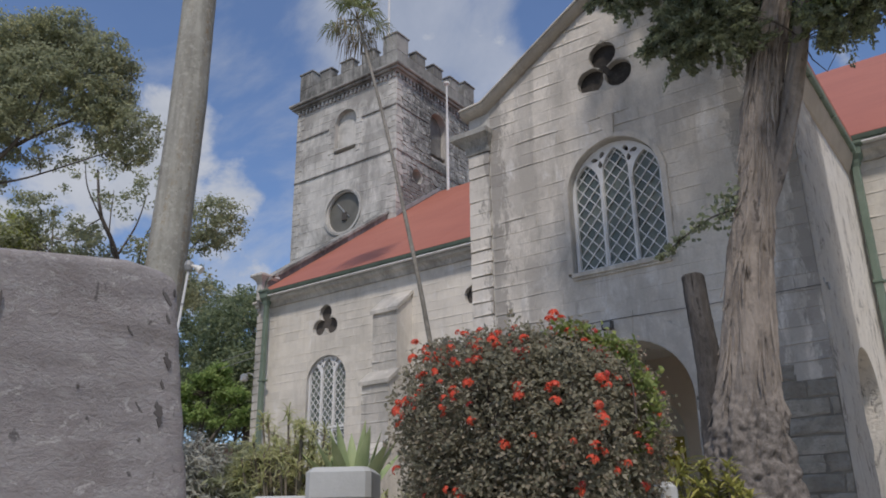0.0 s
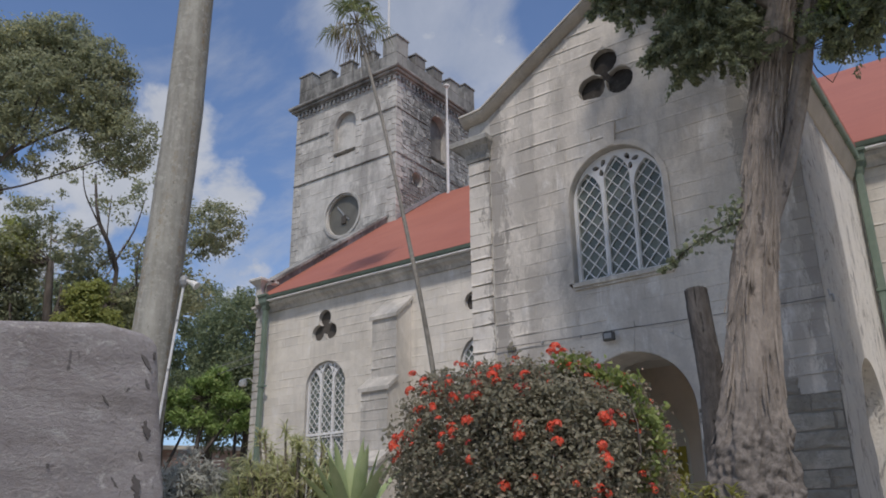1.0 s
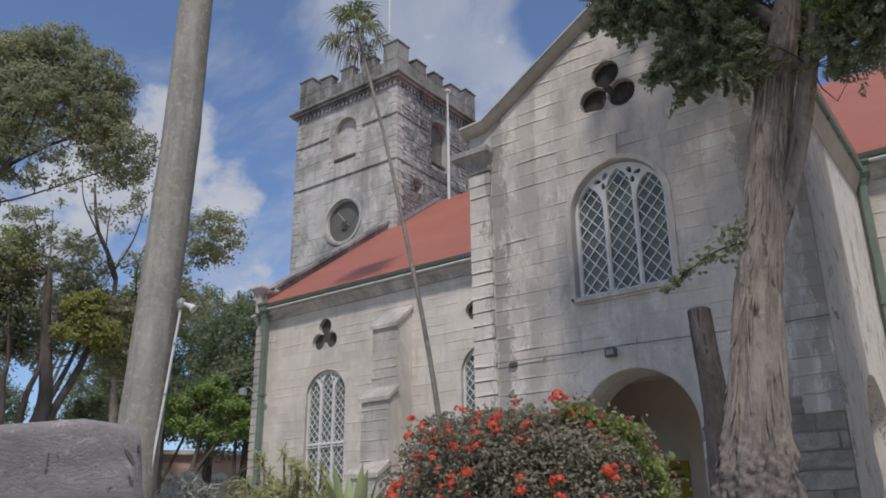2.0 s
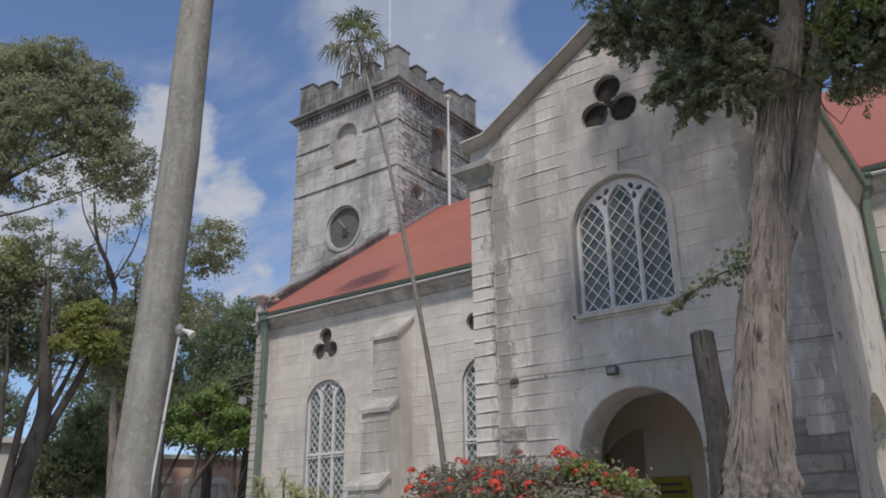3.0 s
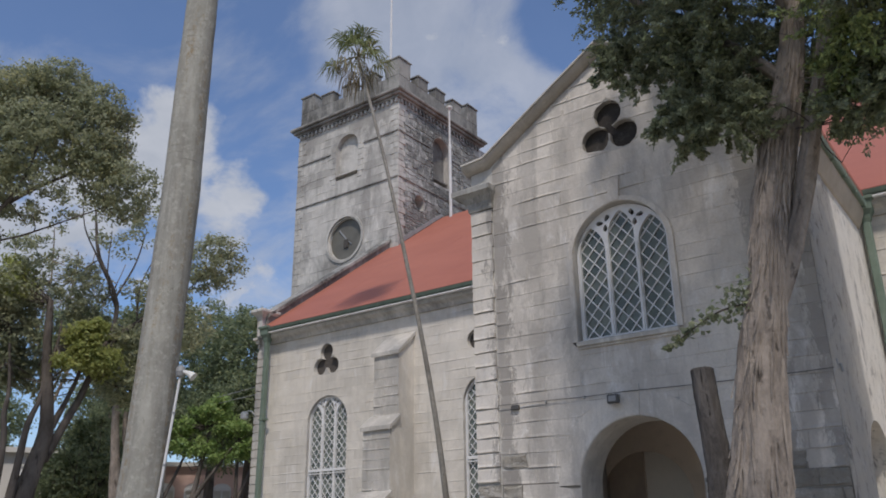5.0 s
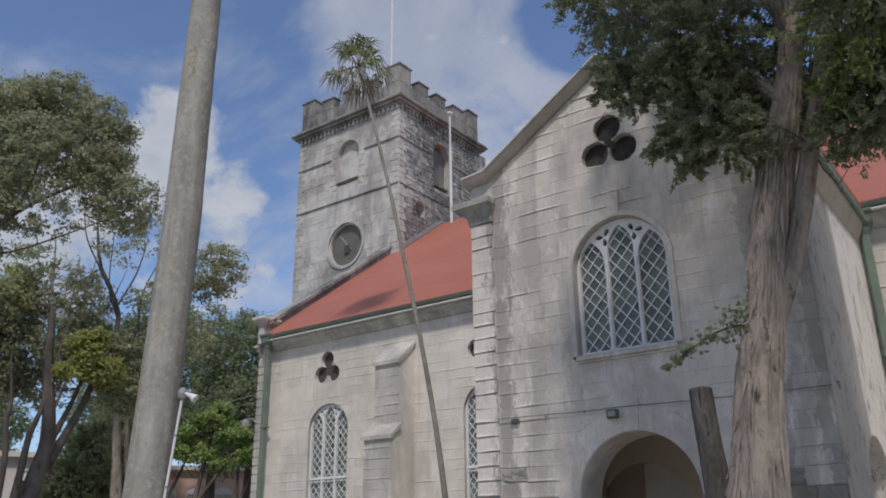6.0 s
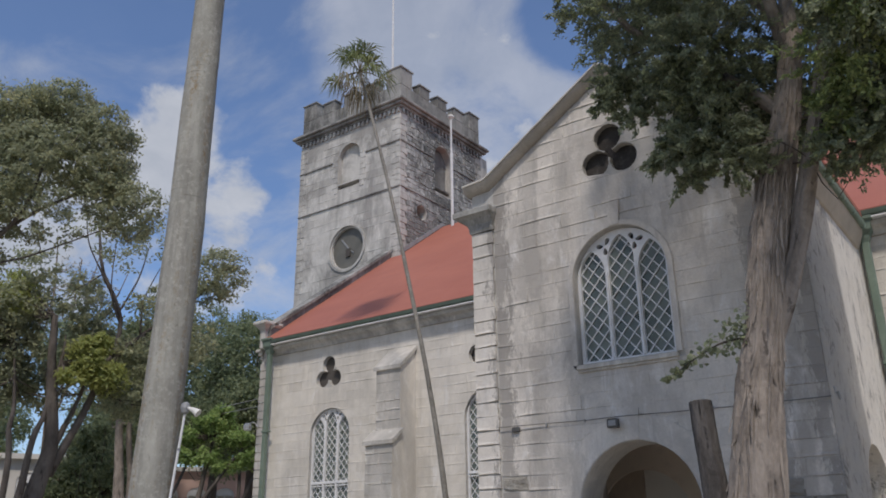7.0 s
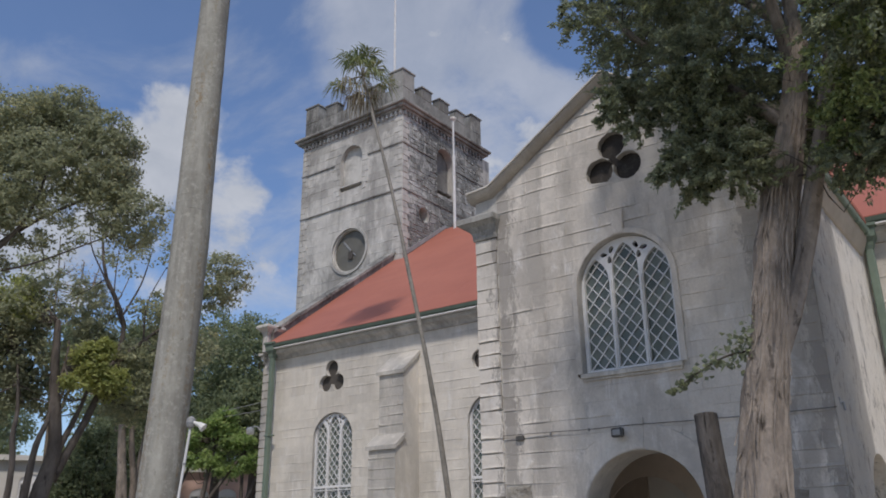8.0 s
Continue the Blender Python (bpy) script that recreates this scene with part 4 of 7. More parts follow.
# ---- windows ----
def gothic_window(name, cu, y, hw, v0, vs, rise, transom, light_tops, pitch, label):
    """Three pointed lights under a round head, with diamond leading."""
    win = empty(name, (cu, y, v0), label, "window", "structure")
    place = FRONT(y)
    outer = arched(cu, hw - 0.008, v0 + 0.012, vs, rise - 0.008, 28)
    fw, mw = 0.060, 0.060
    lw = (2 * (hw - fw) - 2 * mw) / 3
    lights = []
    for k in (-1, 0, 1):
        lc = cu + k * (lw + mw)
        lights.append(lancet(lc, lw / 2, v0 + 0.075, (light_tops[0] if k == 0 else light_tops[1]) - lw * 0.92, light_tops[0] if k == 0 else light_tops[1]))
    holes = list(lights)
    # eyelets between the light heads
    for s in (-1, 1):
        bx, bz, ln = cu + s * (lw + mw) * 0.50, light_tops[1] + 0.03, lw * 0.33
        for turn in (118, 8, -92):
            c, q = math.cos(radians(turn)) * s, math.sin(radians(turn))
            drop = []
            for i in range(10):
                f = math.tau * i / 10
                along, across = ln * (0.60 - 0.44 * math.cos(f)), ln * 0.23 * math.sin(f) * (1.15 - 0.35 * math.cos(f))
                drop.append((bx + c * along - q * across, bz + q * along + c * across))
            holes.append(drop)
    part("window_frame", prism([outer] + holes, -0.045, 0.035, place), M["white"], win, "white painted tracery")
    for k in (-1, 1):
        x = cu + k * (lw + mw) / 2
        part("mullion_bead", slab(x - 0.014, y - 0.055, v0 + 0.07, x + 0.014, y - 0.034, vs + 0.1, 0.005), M["white"], win)
    if transom:
        part("transom", slab(cu - hw + 0.03, y - 0.05, transom - 0.05, cu + hw - 0.03, y - 0.034, transom + 0.01, 0.004), M["white"], win)
        part("transom", slab(cu - hw + 0.03, y - 0.05, transom - 0.11, cu + hw - 0.03, y - 0.034, transom - 0.085, 0.004), M["white"], win)
    rng = np.random.default_rng(int(abs(cu) * 100))
    dv, du = pitch * 1.16, pitch
    for light in lights:
        u0, u1 = min(p[0] for p in light), max(p[0] for p in light)
        z0, z1 = min(p[1] for p in light), max(p[1] for p in light)
        mid = (u0 + u1) / 2
        bars = []
        grow = [(mid + (p[0] - mid) * 1.05, p[1] + (0.01 if p[1] > z0 + 0.1 else -0.01)) for p in light]
        for i in range(-30, 60):
            for sgn in (-1, 1):
                cz = z0 + i * dv
                # a strip along the slope dv/du through (mid, cz)
                t0 = 0.0085
                strip = [(mid - 1, cz - sgn * dv / du - t0), (mid + 1, cz + sgn * dv / du - t0), (mid + 1, cz + sgn * dv / du + t0 * 1.7), (mid - 1, cz - sgn * dv / du + t0 * 1.7)]
                got = clipped(strip, grow)
                if len(got) >= 3 and abs(area(got)) > 1e-4:
                    bars.append(prism([got], -0.012, 0.002 + 0.001 * sgn, place))
        if bars:
            part("leading", joined(*bars), M["white"], win, "white lattice bars")
        for i in range(-1, int((z1 - z0) / dv) + 2):
            for j in (-1, -0.5, 0, 0.5, 1):
                cz = z0 + (i + (0.5 if j in (-0.5, 0.5) else 0)) * dv
                cx = mid + j * du
                dia = [(cx - du / 2, cz + 0.0), (cx, cz - dv / 2), (cx + du / 2, cz + 0.0), (cx, cz + dv / 2)]
                dia = [(a, b + dv / 2) for a, b in dia]
                got = clipped(dia, grow)
                if len(got) >= 3 and abs(area(got)) > 4e-4:
                    ax, ay = rng.normal(0, 0.004, 2)
                    geo = prism([got], -0.022, -0.018, place)
                    pc = sum(p[0] for p in got) / len(got)
                    geo = ([(x, yy + (x - pc) * ax * 4 + (zz - cz) * ay * 4, zz) for x, yy, zz in geo[0]], geo[1])
                    ob = part("pane", geo, M["glass"], win)
                    ob.visible_shadow = False
    part("window_sill", joined(slab(cu - hw - 0.02, y - 0.20, v0 - 0.055, cu + hw + 0.03, y + 0.02, v0 + 0.01, 0.008), slab(cu - hw - 0.01, y - 0.17, v0 - 0.09, cu + hw + 0.02, y, v0 - 0.056, 0.006)), M["trim"], win, "grey stone sill")
    return win


gothic_window("window_1", PC, PY + 0.13, 0.715, 4.40, 5.64, 0.72, None, (6.275, 6.10), 0.188, "white three-light pointed window with diamond glazing")
gothic_window("window_2", N_WIN[0], NY + 0.10, 0.655, 1.90, 4.62, 0.61, 3.5, (5.165, 5.03), 0.176, "tall white three-light pointed window with lattice")
gothic_window("window_3", N_WIN[1], NY + 0.10, 0.655, 1.90, 4.62, 0.61, 3.5, (5.165, 5.03), 0.176, "tall white three-light pointed window with lattice")
for name, cu, vals in (("window_4", N_WIN[2], 0), ("window_5", N_WIN[3], 0)):
    made(name, prism([arched(cu, 0.65, 1.91, 4.62, 0.60, 18)], -0.2, -0.15, FRONT(NY)), M["dial"], label="dark arched nave window", category="window", kind="structure")

# dark backs of the trefoil openings
for name, cu, cv, y, depth in (("trefoil_vent_1", PC, 7.545, PY, 0.11), ("trefoil_vent_2", N_WIN[0] - 0.09, 6.10, NY, 0.11), ("trefoil_vent_3", N_WIN[1] - 0.09, 6.10, NY, 0.11)):
    v = empty(name, (cu, y + depth, cv), "dark recessed trefoil opening in the stone wall", "vent", "structure")
    part("backing", prism([trefoil(cu, cv, 0.2195 if y == PY else 0.2085, 0.2575 if y == PY else 0.2395)], -depth - 0.05, -depth, FRONT(y)), M["recess"] if y == PY else M["black"], v)

# stone ring and keystone round the porch window
ring = empty("window_surround", (PC, PY, 5.6), "plastered arch moulding and keystone round the window", "surround", "structure")
part("arch_moulding", prism([arched(PC, 0.80, 4.42, 5.64, 0.80, 28), arched(PC, 0.72, 4.40, 5.64, 0.725, 28)][:1] + [arched(PC, 0.722, 4.421, 5.64, 0.727, 28)], 0.0, 0.035, FRONT(PY)), M["porch"], ring)
part("keystone", prism([[(PC - 0.075, 6.38), (PC + 0.075, 6.38), (PC + 0.10, 6.74), (PC - 0.10, 6.74)]], 0.0, 0.045, FRONT(PY)), M["porch"], ring)
ring2 = empty("porch_arch_surround", (PC, PY, 2.5), "plain limestone arch ring with keystone over the porch entrance", "surround", "structure")
part("arch_band", prism([[(PC + 1.16 * math.cos(a), 2.5 + 1.16 * math.sin(a)) for a in [math.pi * i / 24 for i in range(25)]] + [(PC + 0.84 * math.cos(a), 2.5 + 0.84 * math.sin(a)) for a in [math.pi * i / 24 for i in range(24, -1, -1)]]], 0.0, 0.016, FRONT(PY)), M["porch"], ring2)
part("keystone", prism([[(PC - 0.085, 3.34), (PC + 0.085, 3.34), (PC + 0.11, 3.74), (PC - 0.11, 3.74)]], 0.0, 0.026, FRONT(PY)), M["porch"], ring2)

# corner pier of the porch with its capital
pier = empty("corner_pier", (PX0, PY, 0), "stone corner pier with moulded capital on the porch", "pier", "structure")
rings = [(0.012, 6.80), (0.02, 6.84), (0.02, 6.88), (0.035, 6.94), (0.085, 7.02), (0.14, 7.07), (0.17, 7.085), (0.17, 7.17), (0.15, 7.185)]
verts, faces = [], []
for d, z in rings:
    verts += [(PX0 - d * 1.5, PY - 0.045 - d, z), (PX0 + 0.42 + d * 0.25, PY - 0.045 - d, z), (PX0 + 0.42 + d * 0.25, PY + 1.0, z), (PX0 - d * 1.5, PY + 1.0, z)]
for k in range(len(rings) - 1):
    faces += [(k * 4 + i, k * 4 + (i + 1) % 4, k * 4 + 4 + (i + 1) % 4, k * 4 + 4 + i) for i in range(4)]
faces += [(3, 2, 1, 0), tuple(range(len(verts) - 4, len(verts)))]
part("capital", (verts, faces), M["parapet"], pier, "dark weathered coved capital")


# ---- buttresses of the nave ----
def buttress(x0, x1):
    ob = empty("buttress", ((x0 + x1) / 2, NY, 0), "stepped limestone buttress with sloping caps against the nave", "buttress", "structure", "nave buttresses")
    stages = [(14.10, 5.86, 6.36), (13.80, 4.17, 4.42), (13.45, 2.55, 2.80)]
    for k, (y, z, zt) in enumerate(stages):
        behind = NY if k == 0 else stages[k - 1][0]
        prof = [(NY, 0), (y, 0), (y, z), (NY, zt)] if k == 0 else [(behind + 0.02, 0.0), (y, 0.0), (y, z), (behind + 0.02, zt)]
        part("buttress_stage", extrude_profile(prof, x0 - 0.03 * k, x1 + 0.03 * k), M["nave"], ob)
        cap = [(y - 0.06, z - 0.06), (y - 0.06, z + 0.03), (behind, zt + 0.06), (behind, zt - 0.03)]
        part("cap_stone", extrude_profile(cap, x0 - 0.05 - 0.03 * k, x1 + 0.05 + 0.03 * k), M["trim"], ob, "sloping cap stone")
    return ob


near_buttress = buttress(-11.66, -10.95)
buttress(5.3, 6.0)


# ---- the tower ----
tower = empty("tower", ((TX0 + TX1) / 2, (TY0 + TY1) / 2, 0), "square grey stone church tower with battlements", "tower", "structure")
TZ = 16.50
B_WIN = arched(-17.95, 0.52, 14.12, 15.35, 0.50, 16)
CLK = circle(-17.95, 11.80, 0.80, 32)
wf = made("wall_tower_front", prism([[(TX0, 0), (TX1, 0), (TX1, TZ), (TX0, TZ)], B_WIN, CLK], -0.6, 0.0, FRONT(TY0)), M["joint"], label="grey ashlar tower face", category="wall", kind="structure")
S_WIN = arched(22.05, 0.52, 14.0, 15.40, 0.52, 16)
S_RND = circle(20.75, 12.90, 0.27, 18)
S_RND2 = circle(23.35, 12.90, 0.27, 18)
ws = made("wall_tower_side", prism([[(TY0 + 0.61, 0), (TY1, 0), (TY1, TZ), (TY0 + 0.61, TZ)], S_WIN, S_RND, S_RND2], -0.6, 0.0, SIDE(TX1)), M["joint"], label="dark rubble stone tower face", category="wall", kind="structure")
made("wall_tower_back", slab(TX0, TY1 + 0.002, 0, TX1, TY1 + 0.5, TZ), M["tower"], label="grey ashlar tower face", category="wall", kind="structure")
made("wall_tower_west", slab(TX0, TY0 + 0.61, 0, TX0 + 0.5, TY1, TZ), M["tower"], label="grey ashlar tower face", category="wall", kind="structure")
part("tower_deck", slab(TX0 + 0.01, TY0 + 0.01, TZ - 0.3, TX1 - 0.01, TY1 - 0.01, TZ - 0.004), M["bare"], tower)
# blind belfry openings
part("belfry_infill", prism([arched(-17.95, 0.515, 14.125, 15.35, 0.495, 16)], -0.24, -0.18, FRONT(TY0)), M["tower"], tower, "grey plaster infill of belfry arch")
part("belfry_ledge", slab(-18.46, TY0 - 0.05, 14.26, -17.44, TY0 + 0.18, 14.31, 0.01), M["tower"], tower)
part("belfry_infill", prism([arched(22.05, 0.515, 14.005, 15.40, 0.515, 16)], -0.34, -0.28, SIDE(TX1)), M["parapet"], tower, "stone-filled belfry arch")
part("belfry_ledge", slab(TX1 - 0.27, 21.54, 14.22, TX1 - 0.10, 22.56, 14.30, 0.012), M["parapet"], tower)
for yy in (20.75, 23.35):
    part("round_vent", prism([circle(yy, 12.90, 0.268, 18)], -0.40, -0.34, SIDE(TX1)), M["black"], tower, "dark round vent")
# clock roundel
clock = empty("clock", (-17.95, TY0, 11.8), "round dark clock face in a pale stone ring", "clock")
part("clock_ring", prism([circle(-17.95, 11.80, 0.885, 36), circle(-17.95, 11.80, 0.80, 36)], 0.004, 0.05, FRONT(TY0)), M["tower"], clock, "pale stone ring")
part("clock_bead", prism([circle(-17.95, 11.80, 0.799, 36), circle(-17.95, 11.80, 0.745, 36)], -0.12, -0.02, FRONT(TY0)), M["trim"], clock)
dial = part("dial", prism([circle(-17.95, 11.80, 0.799, 36)], -0.16, -0.12, FRONT(TY0)), M["dial"], clock, "dark weathered dial")
part("hub", prism([[(-18.06, 11.50), (-17.86, 11.50), (-17.86, 11.78), (-18.06, 11.78)]], -0.118, -0.07, FRONT(TY0)), M["black"], dial, "black square opening")
part("pointer", prism([[(-17.98, 11.80), (-17.93, 11.83), (-18.28, 12.22), (-18.32, 12.19)]], -0.115, -0.09, FRONT(TY0)), M["grey"], dial)
part("pointer", prism([[(-17.97, 11.80), (-17.93, 11.78), (-17.70, 11.62), (-17.72, 11.58)]], -0.112, -0.088, FRONT(TY0)), M["grey"], dial)
# cornice, corbels and battlements


def ring_course(name, z0, z1, out, mat, bev=0.02, lab=""):
    part(name, slab(TX0 - out, TY0 - out, z0, TX1 + out, TY1 + out, z1, bev), mat, tower, lab)


ring_course("cornice", 16.52, 16.60, 0.10, M["parapet"])
ring_course("cornice", 16.60, 16.70, 0.20, M["parapet"])
ring_course("cornice", 16.70, 16.82, 0.29, M["parapet"], 0.03, "dark weathered projecting cornice")
for k in range(24):
    x = TX0 + 0.05 + k * (TX1 - TX0 - 0.16) / 23
    part("corbel", slab(x, TY0 - 0.085, 16.36, x + 0.10, TY0, 16.518, 0.012), M["tower"], tower)
    y = TY0 + 0.05 + k * (TY1 - TY0 - 0.16) / 23
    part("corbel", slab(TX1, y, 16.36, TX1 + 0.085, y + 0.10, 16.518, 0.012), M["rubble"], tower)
PW = 0.34
part("parapet_wall", slab(TX0, TY0, 16.82, TX1, TY0 + PW, 17.50, 0.015), M["parapet"], tower)
part("parapet_wall", slab(TX0, TY1 - PW, 16.82, TX1, TY1, 17.50, 0.015), M["parapet"], tower)
part("parapet_wall", slab(TX1 - PW, TY0 + PW, 16.82, TX1, TY1 - PW, 17.50, 0.015), M["parapet"], tower)
part("parapet_wall", slab(TX0, TY0 + PW, 16.82, TX0 + PW, TY1 - PW, 17.50, 0.015), M["parapet"], tower)


def merlon(cx, cy, w, d, top):
    """An upright of the battlements with a saddle cap."""
    body = slab(cx - w / 2, cy - d / 2, 17.50, cx + w / 2, cy + d / 2, top - 0.14, 0.012)
    o = 0.035
    x0, x1, y0, y1 = cx - w / 2 - o, cx + w / 2 + o, cy - d / 2 - o, cy + d / 2 + o
    z = top - 0.139
    cap = ([(x0, y0, z), (x1, y0, z), (x1, y1, z), (x0, y1, z), (x0, y0, z + 0.05), (x1, y0, z + 0.05), (x1, y1, z + 0.05), (x0, y1, z + 0.05), (cx - w * 0.12, cy, top), (cx + w * 0.12, cy, top)],
           [(3, 2, 1, 0), (0, 1, 5, 4), (1, 2, 6, 5), (2, 3, 7, 6), (3, 0, 4, 7), (4, 5, 9, 8), (6, 7, 8, 9), (5, 6, 9), (7, 4, 8)])
    m = part("merlon", body, M["parapet"], tower)
    c = made("cap", cap, M["parapet"])
    c.parent = m
    return m


half = 0.33
for cx, cy in ((TX0 + half, TY0 + half), (TX1 - half, TY0 + half), (TX0 + half, TY1 - half), (TX1 - half, TY1 - half)):
    merlon(cx, cy, 2 * half, 2 * half, 18.32)
for k in (1, 2, 3):
    f = k / 4
    x = TX0 + half + (TX1 - TX0 - 2 * half) * f
    y = TY0 + half + (TY1 - TY0 - 2 * half) * f
    for cy in (TY0 + PW / 2, TY1 - PW / 2):
        merlon(x, cy, 0.58, PW, 18.06)
    for cx in (TX0 + PW / 2, TX1 - PW / 2):
        merlon(cx, y, PW, 0.58, 18.06)
mast = empty("flagpole", (-18.0, 22.0, 16.5), "slim white flagpole on the tower top", "flagpole")
part("pole", tube([(-18, 22, 16.5), (-18, 22, 21.5), (-18, 22, 27.0)], [0.05, 0.045, 0.03], 8), M["pole"], mast)
part("collar", lathe([(0.07, 19.3), (0.07, 19.36)], -18, 22, 8), M["pole"], mast)
lp = empty("roof_lamp_pole", (-14.95, 21.75, 12.6), "white lamp pole standing at the roof ridge", "lamp pole")
part("pole", tube([(-14.95, 21.75, 12.5), (-14.95, 21.75, 15.4), (-14.95, 21.75, 15.41), (-14.95, 21.75, 16.75)], [0.055, 0.055, 0.035, 0.035], 8), M["pole"], lp)
part("lamp_head", lathe([(0.03, 16.70), (0.05, 16.78), (0.12, 16.86), (0.12, 16.92), (0.03, 16.97)], -14.95, 21.75, 10), M["lampwhite"], lp)


# ---- fittings on the walls ----
fl = empty("floodlight", (-4.12, PY - 0.05, 3.55), "small black floodlight above the porch arch", "floodlight")
fl_body = part("housing", slab(-4.20, PY - 0.16, 3.50, -4.04, PY - 0.08, 3.62, 0.012), M["cable"], fl)
part("lens", slab(-4.172, PY - 0.168, 3.525, -4.068, PY - 0.161, 3.597), M["grey"], fl_body, "grey glass lens")
part("bracket", joined(slab(-4.14, PY - 0.08, 3.55, -4.10, PY, 3.57), slab(-4.15, PY - 0.012, 3.52, -4.09, PY, 3.60)), M["cable"], fl)
cb = empty("wall_cable", (-5.7, PY, 3.66), "thin black cable run along the porch wall", "cable")
line, rad = smooth_line([(-5.98, PY - 0.048, 3.672), (-5.2, PY - 0.034, 3.664), (-4.6, PY - 0.034, 3.65), (-4.0, PY - 0.034, 3.655), (-3.1, PY - 0.034, 3.638), (-2.1, PY - 0.034, 3.632), (-1.40, PY - 0.034, 3.637)], [0.0048] * 7, 40)
part("cable", tube(line, rad, 6), M["cable"], cb)
for x in (-5.2, -4.6, -2.8, -2.1):
    part("clip", slab(x, PY - 0.042, 3.63, x + 0.02, PY - 0.004, 3.668, 0.003), M["grey"], cb)
bx = empty("junction_box", (-5.70, PY - 0.03, 3.6), "small black junction box on porch wall", "junction box")
part("box", slab(-5.76, PY - 0.05, 3.585, -5.63, PY - 0.006, 3.655, 0.008), M["cable"], bx)
ib = empty("wall_bracket", (PX1, 10.62, 3.72), "small grey cable bracket on the porch corner", "bracket")
part("bracket", joined(tube([(PX1, 10.62, 3.70), (PX1 + 0.05, 10.62, 3.71), (PX1 + 0.06, 10.62, 3.62)], [0.022, 0.022, 0.014], 6), slab(PX1, 10.57, 3.64, PX1 + 0.03, 10.67, 3.78, 0.008)), M["grey"], ib)

wl = empty("wall_lamp", (-16.3, NY - 0.2, 5.1), "white bracket wall lamp at the nave corner", "lamp")
part("arm", tube([(-16.22, NY - 0.05, 5.02), (-16.27, NY - 0.1, 5.10), (-16.38, NY - 0.1, 5.13), (-16.5, NY - 0.1, 5.11)], [0.014] * 4, 6), M["pole"], wl)
part("lamp_head", lathe([(0.06, 4.93), (0.105, 4.95), (0.11, 5.05), (0.09, 5.10), (0.03, 5.13)], -16.55, NY - 0.1, 12), M["lampwhite"], wl, "white drum lamp head")

ps = empty("camera_post", (-5.86, 4.78, 0), "thin white pole with small globe camera beside palm", "post")
post_pole = part("pole", tube([(-6.10, 4.66, 0.0), (-5.935, 4.70, 1.6), (-5.77, 4.74, 3.24)], [0.0125, 0.0125, 0.012], 8), M["pole"], ps)
part("globe", lathe([(0.012, 3.22), (0.034, 3.24), (0.045, 3.28), (0.037, 3.318), (0.012, 3.335)], -5.77, 4.74, 12), M["grey"], ps, "grey globe")
part("horn", tube([(-5.74, 4.74, 3.28), (-5.69, 4.78, 3.255), (-5.655, 4.80, 3.225)], [0.012, 0.026, 0.042], 10), M["lampwhite"], ps, "white horn-shaped fitting")
for z in (2.45, 2.9):
    part("band", lathe([(0.0165, z), (0.0165, z + 0.02)], -6.10 + (z / 3.24) * 0.33, 4.66 + z * 0.0247, 8), M["grey"], post_pole)


# ---- foreground: rough pier, white gate piers ----
def rough_pier():
    """A broad weathered concrete pier with rounded arrises and an uneven top."""
    verts, faces = [], []
    seg, rings = 120, 72
    x0, x1, y0, y1 = -2.0, -1.30, 0.42, 1.52
    for k in range(rings + 3):
        z = min(k / rings, 1) * 1.452
        grow = 0.27 * (1 - z / 1.452) ** 1.0
        lip = {rings: 0.004, rings + 1: 0.02, rings + 2: 0.2}.get(k, 0.0)
        for i in range(seg):
            a = math.tau * (i + 0.5) / seg
            c, s = math.cos(a), math.sin(a)
            e = 0.12
            px = (x0 + x1) / 2 + ((x1 - x0) / 2 - lip) * math.copysign(abs(c) ** e, c)
            py = (y0 + y1) / 2 + ((y1 - y0) / 2 + grow - lip) * math.copysign(abs(s) ** e, s)
            q = Vector((px * 3, py * 3, z * 5))
            w = 0.012 * noise.noise(q) + 0.006 * noise.noise(q * 4) + 0.002 * noise.noise(Vector((px * 9, py * 9, z * 34))) + 0.002 * noise.noise(Vector((px * 30, py * 30, z * 44)))
            zz = z * (1 - 0.125 * max(0, 1.36 - py)) + (0.012 * noise.noise(Vector((px * 4, py * 4, 9))) if k >= rings else 0) + (0.012 if k > rings else 0)
            verts.append((px + w * c, py + w * s, zz))
    n = rings + 3
    for k in range(n - 1):
        for i in range(seg):
            j = (i + 1) % seg
            faces.append((k * seg + i, k * seg + j, k * seg + seg + j, k * seg + seg + i))
    faces.append(tuple((n - 1) * seg + i for i in range(seg)))
    return verts, faces


def pier_face(u, v, w):
    """The pier's weathered face, at place u along it and height v."""
    hy = 0.55 + 0.27 * (1 - v / 1.452)
    c = max(0.0, 1 - (abs(u - 0.97) / hy) ** 16.7) ** (1 / 16.7)
    px = -1.65 + 0.35 * c
    q = Vector((px * 3, u * 3, v * 5))
    return (px + 0.012 * noise.noise(q) + 0.006 * noise.noise(q * 4) + 0.002 * noise.noise(Vector((px * 9, u * 9, v * 34))) + w, u, v)


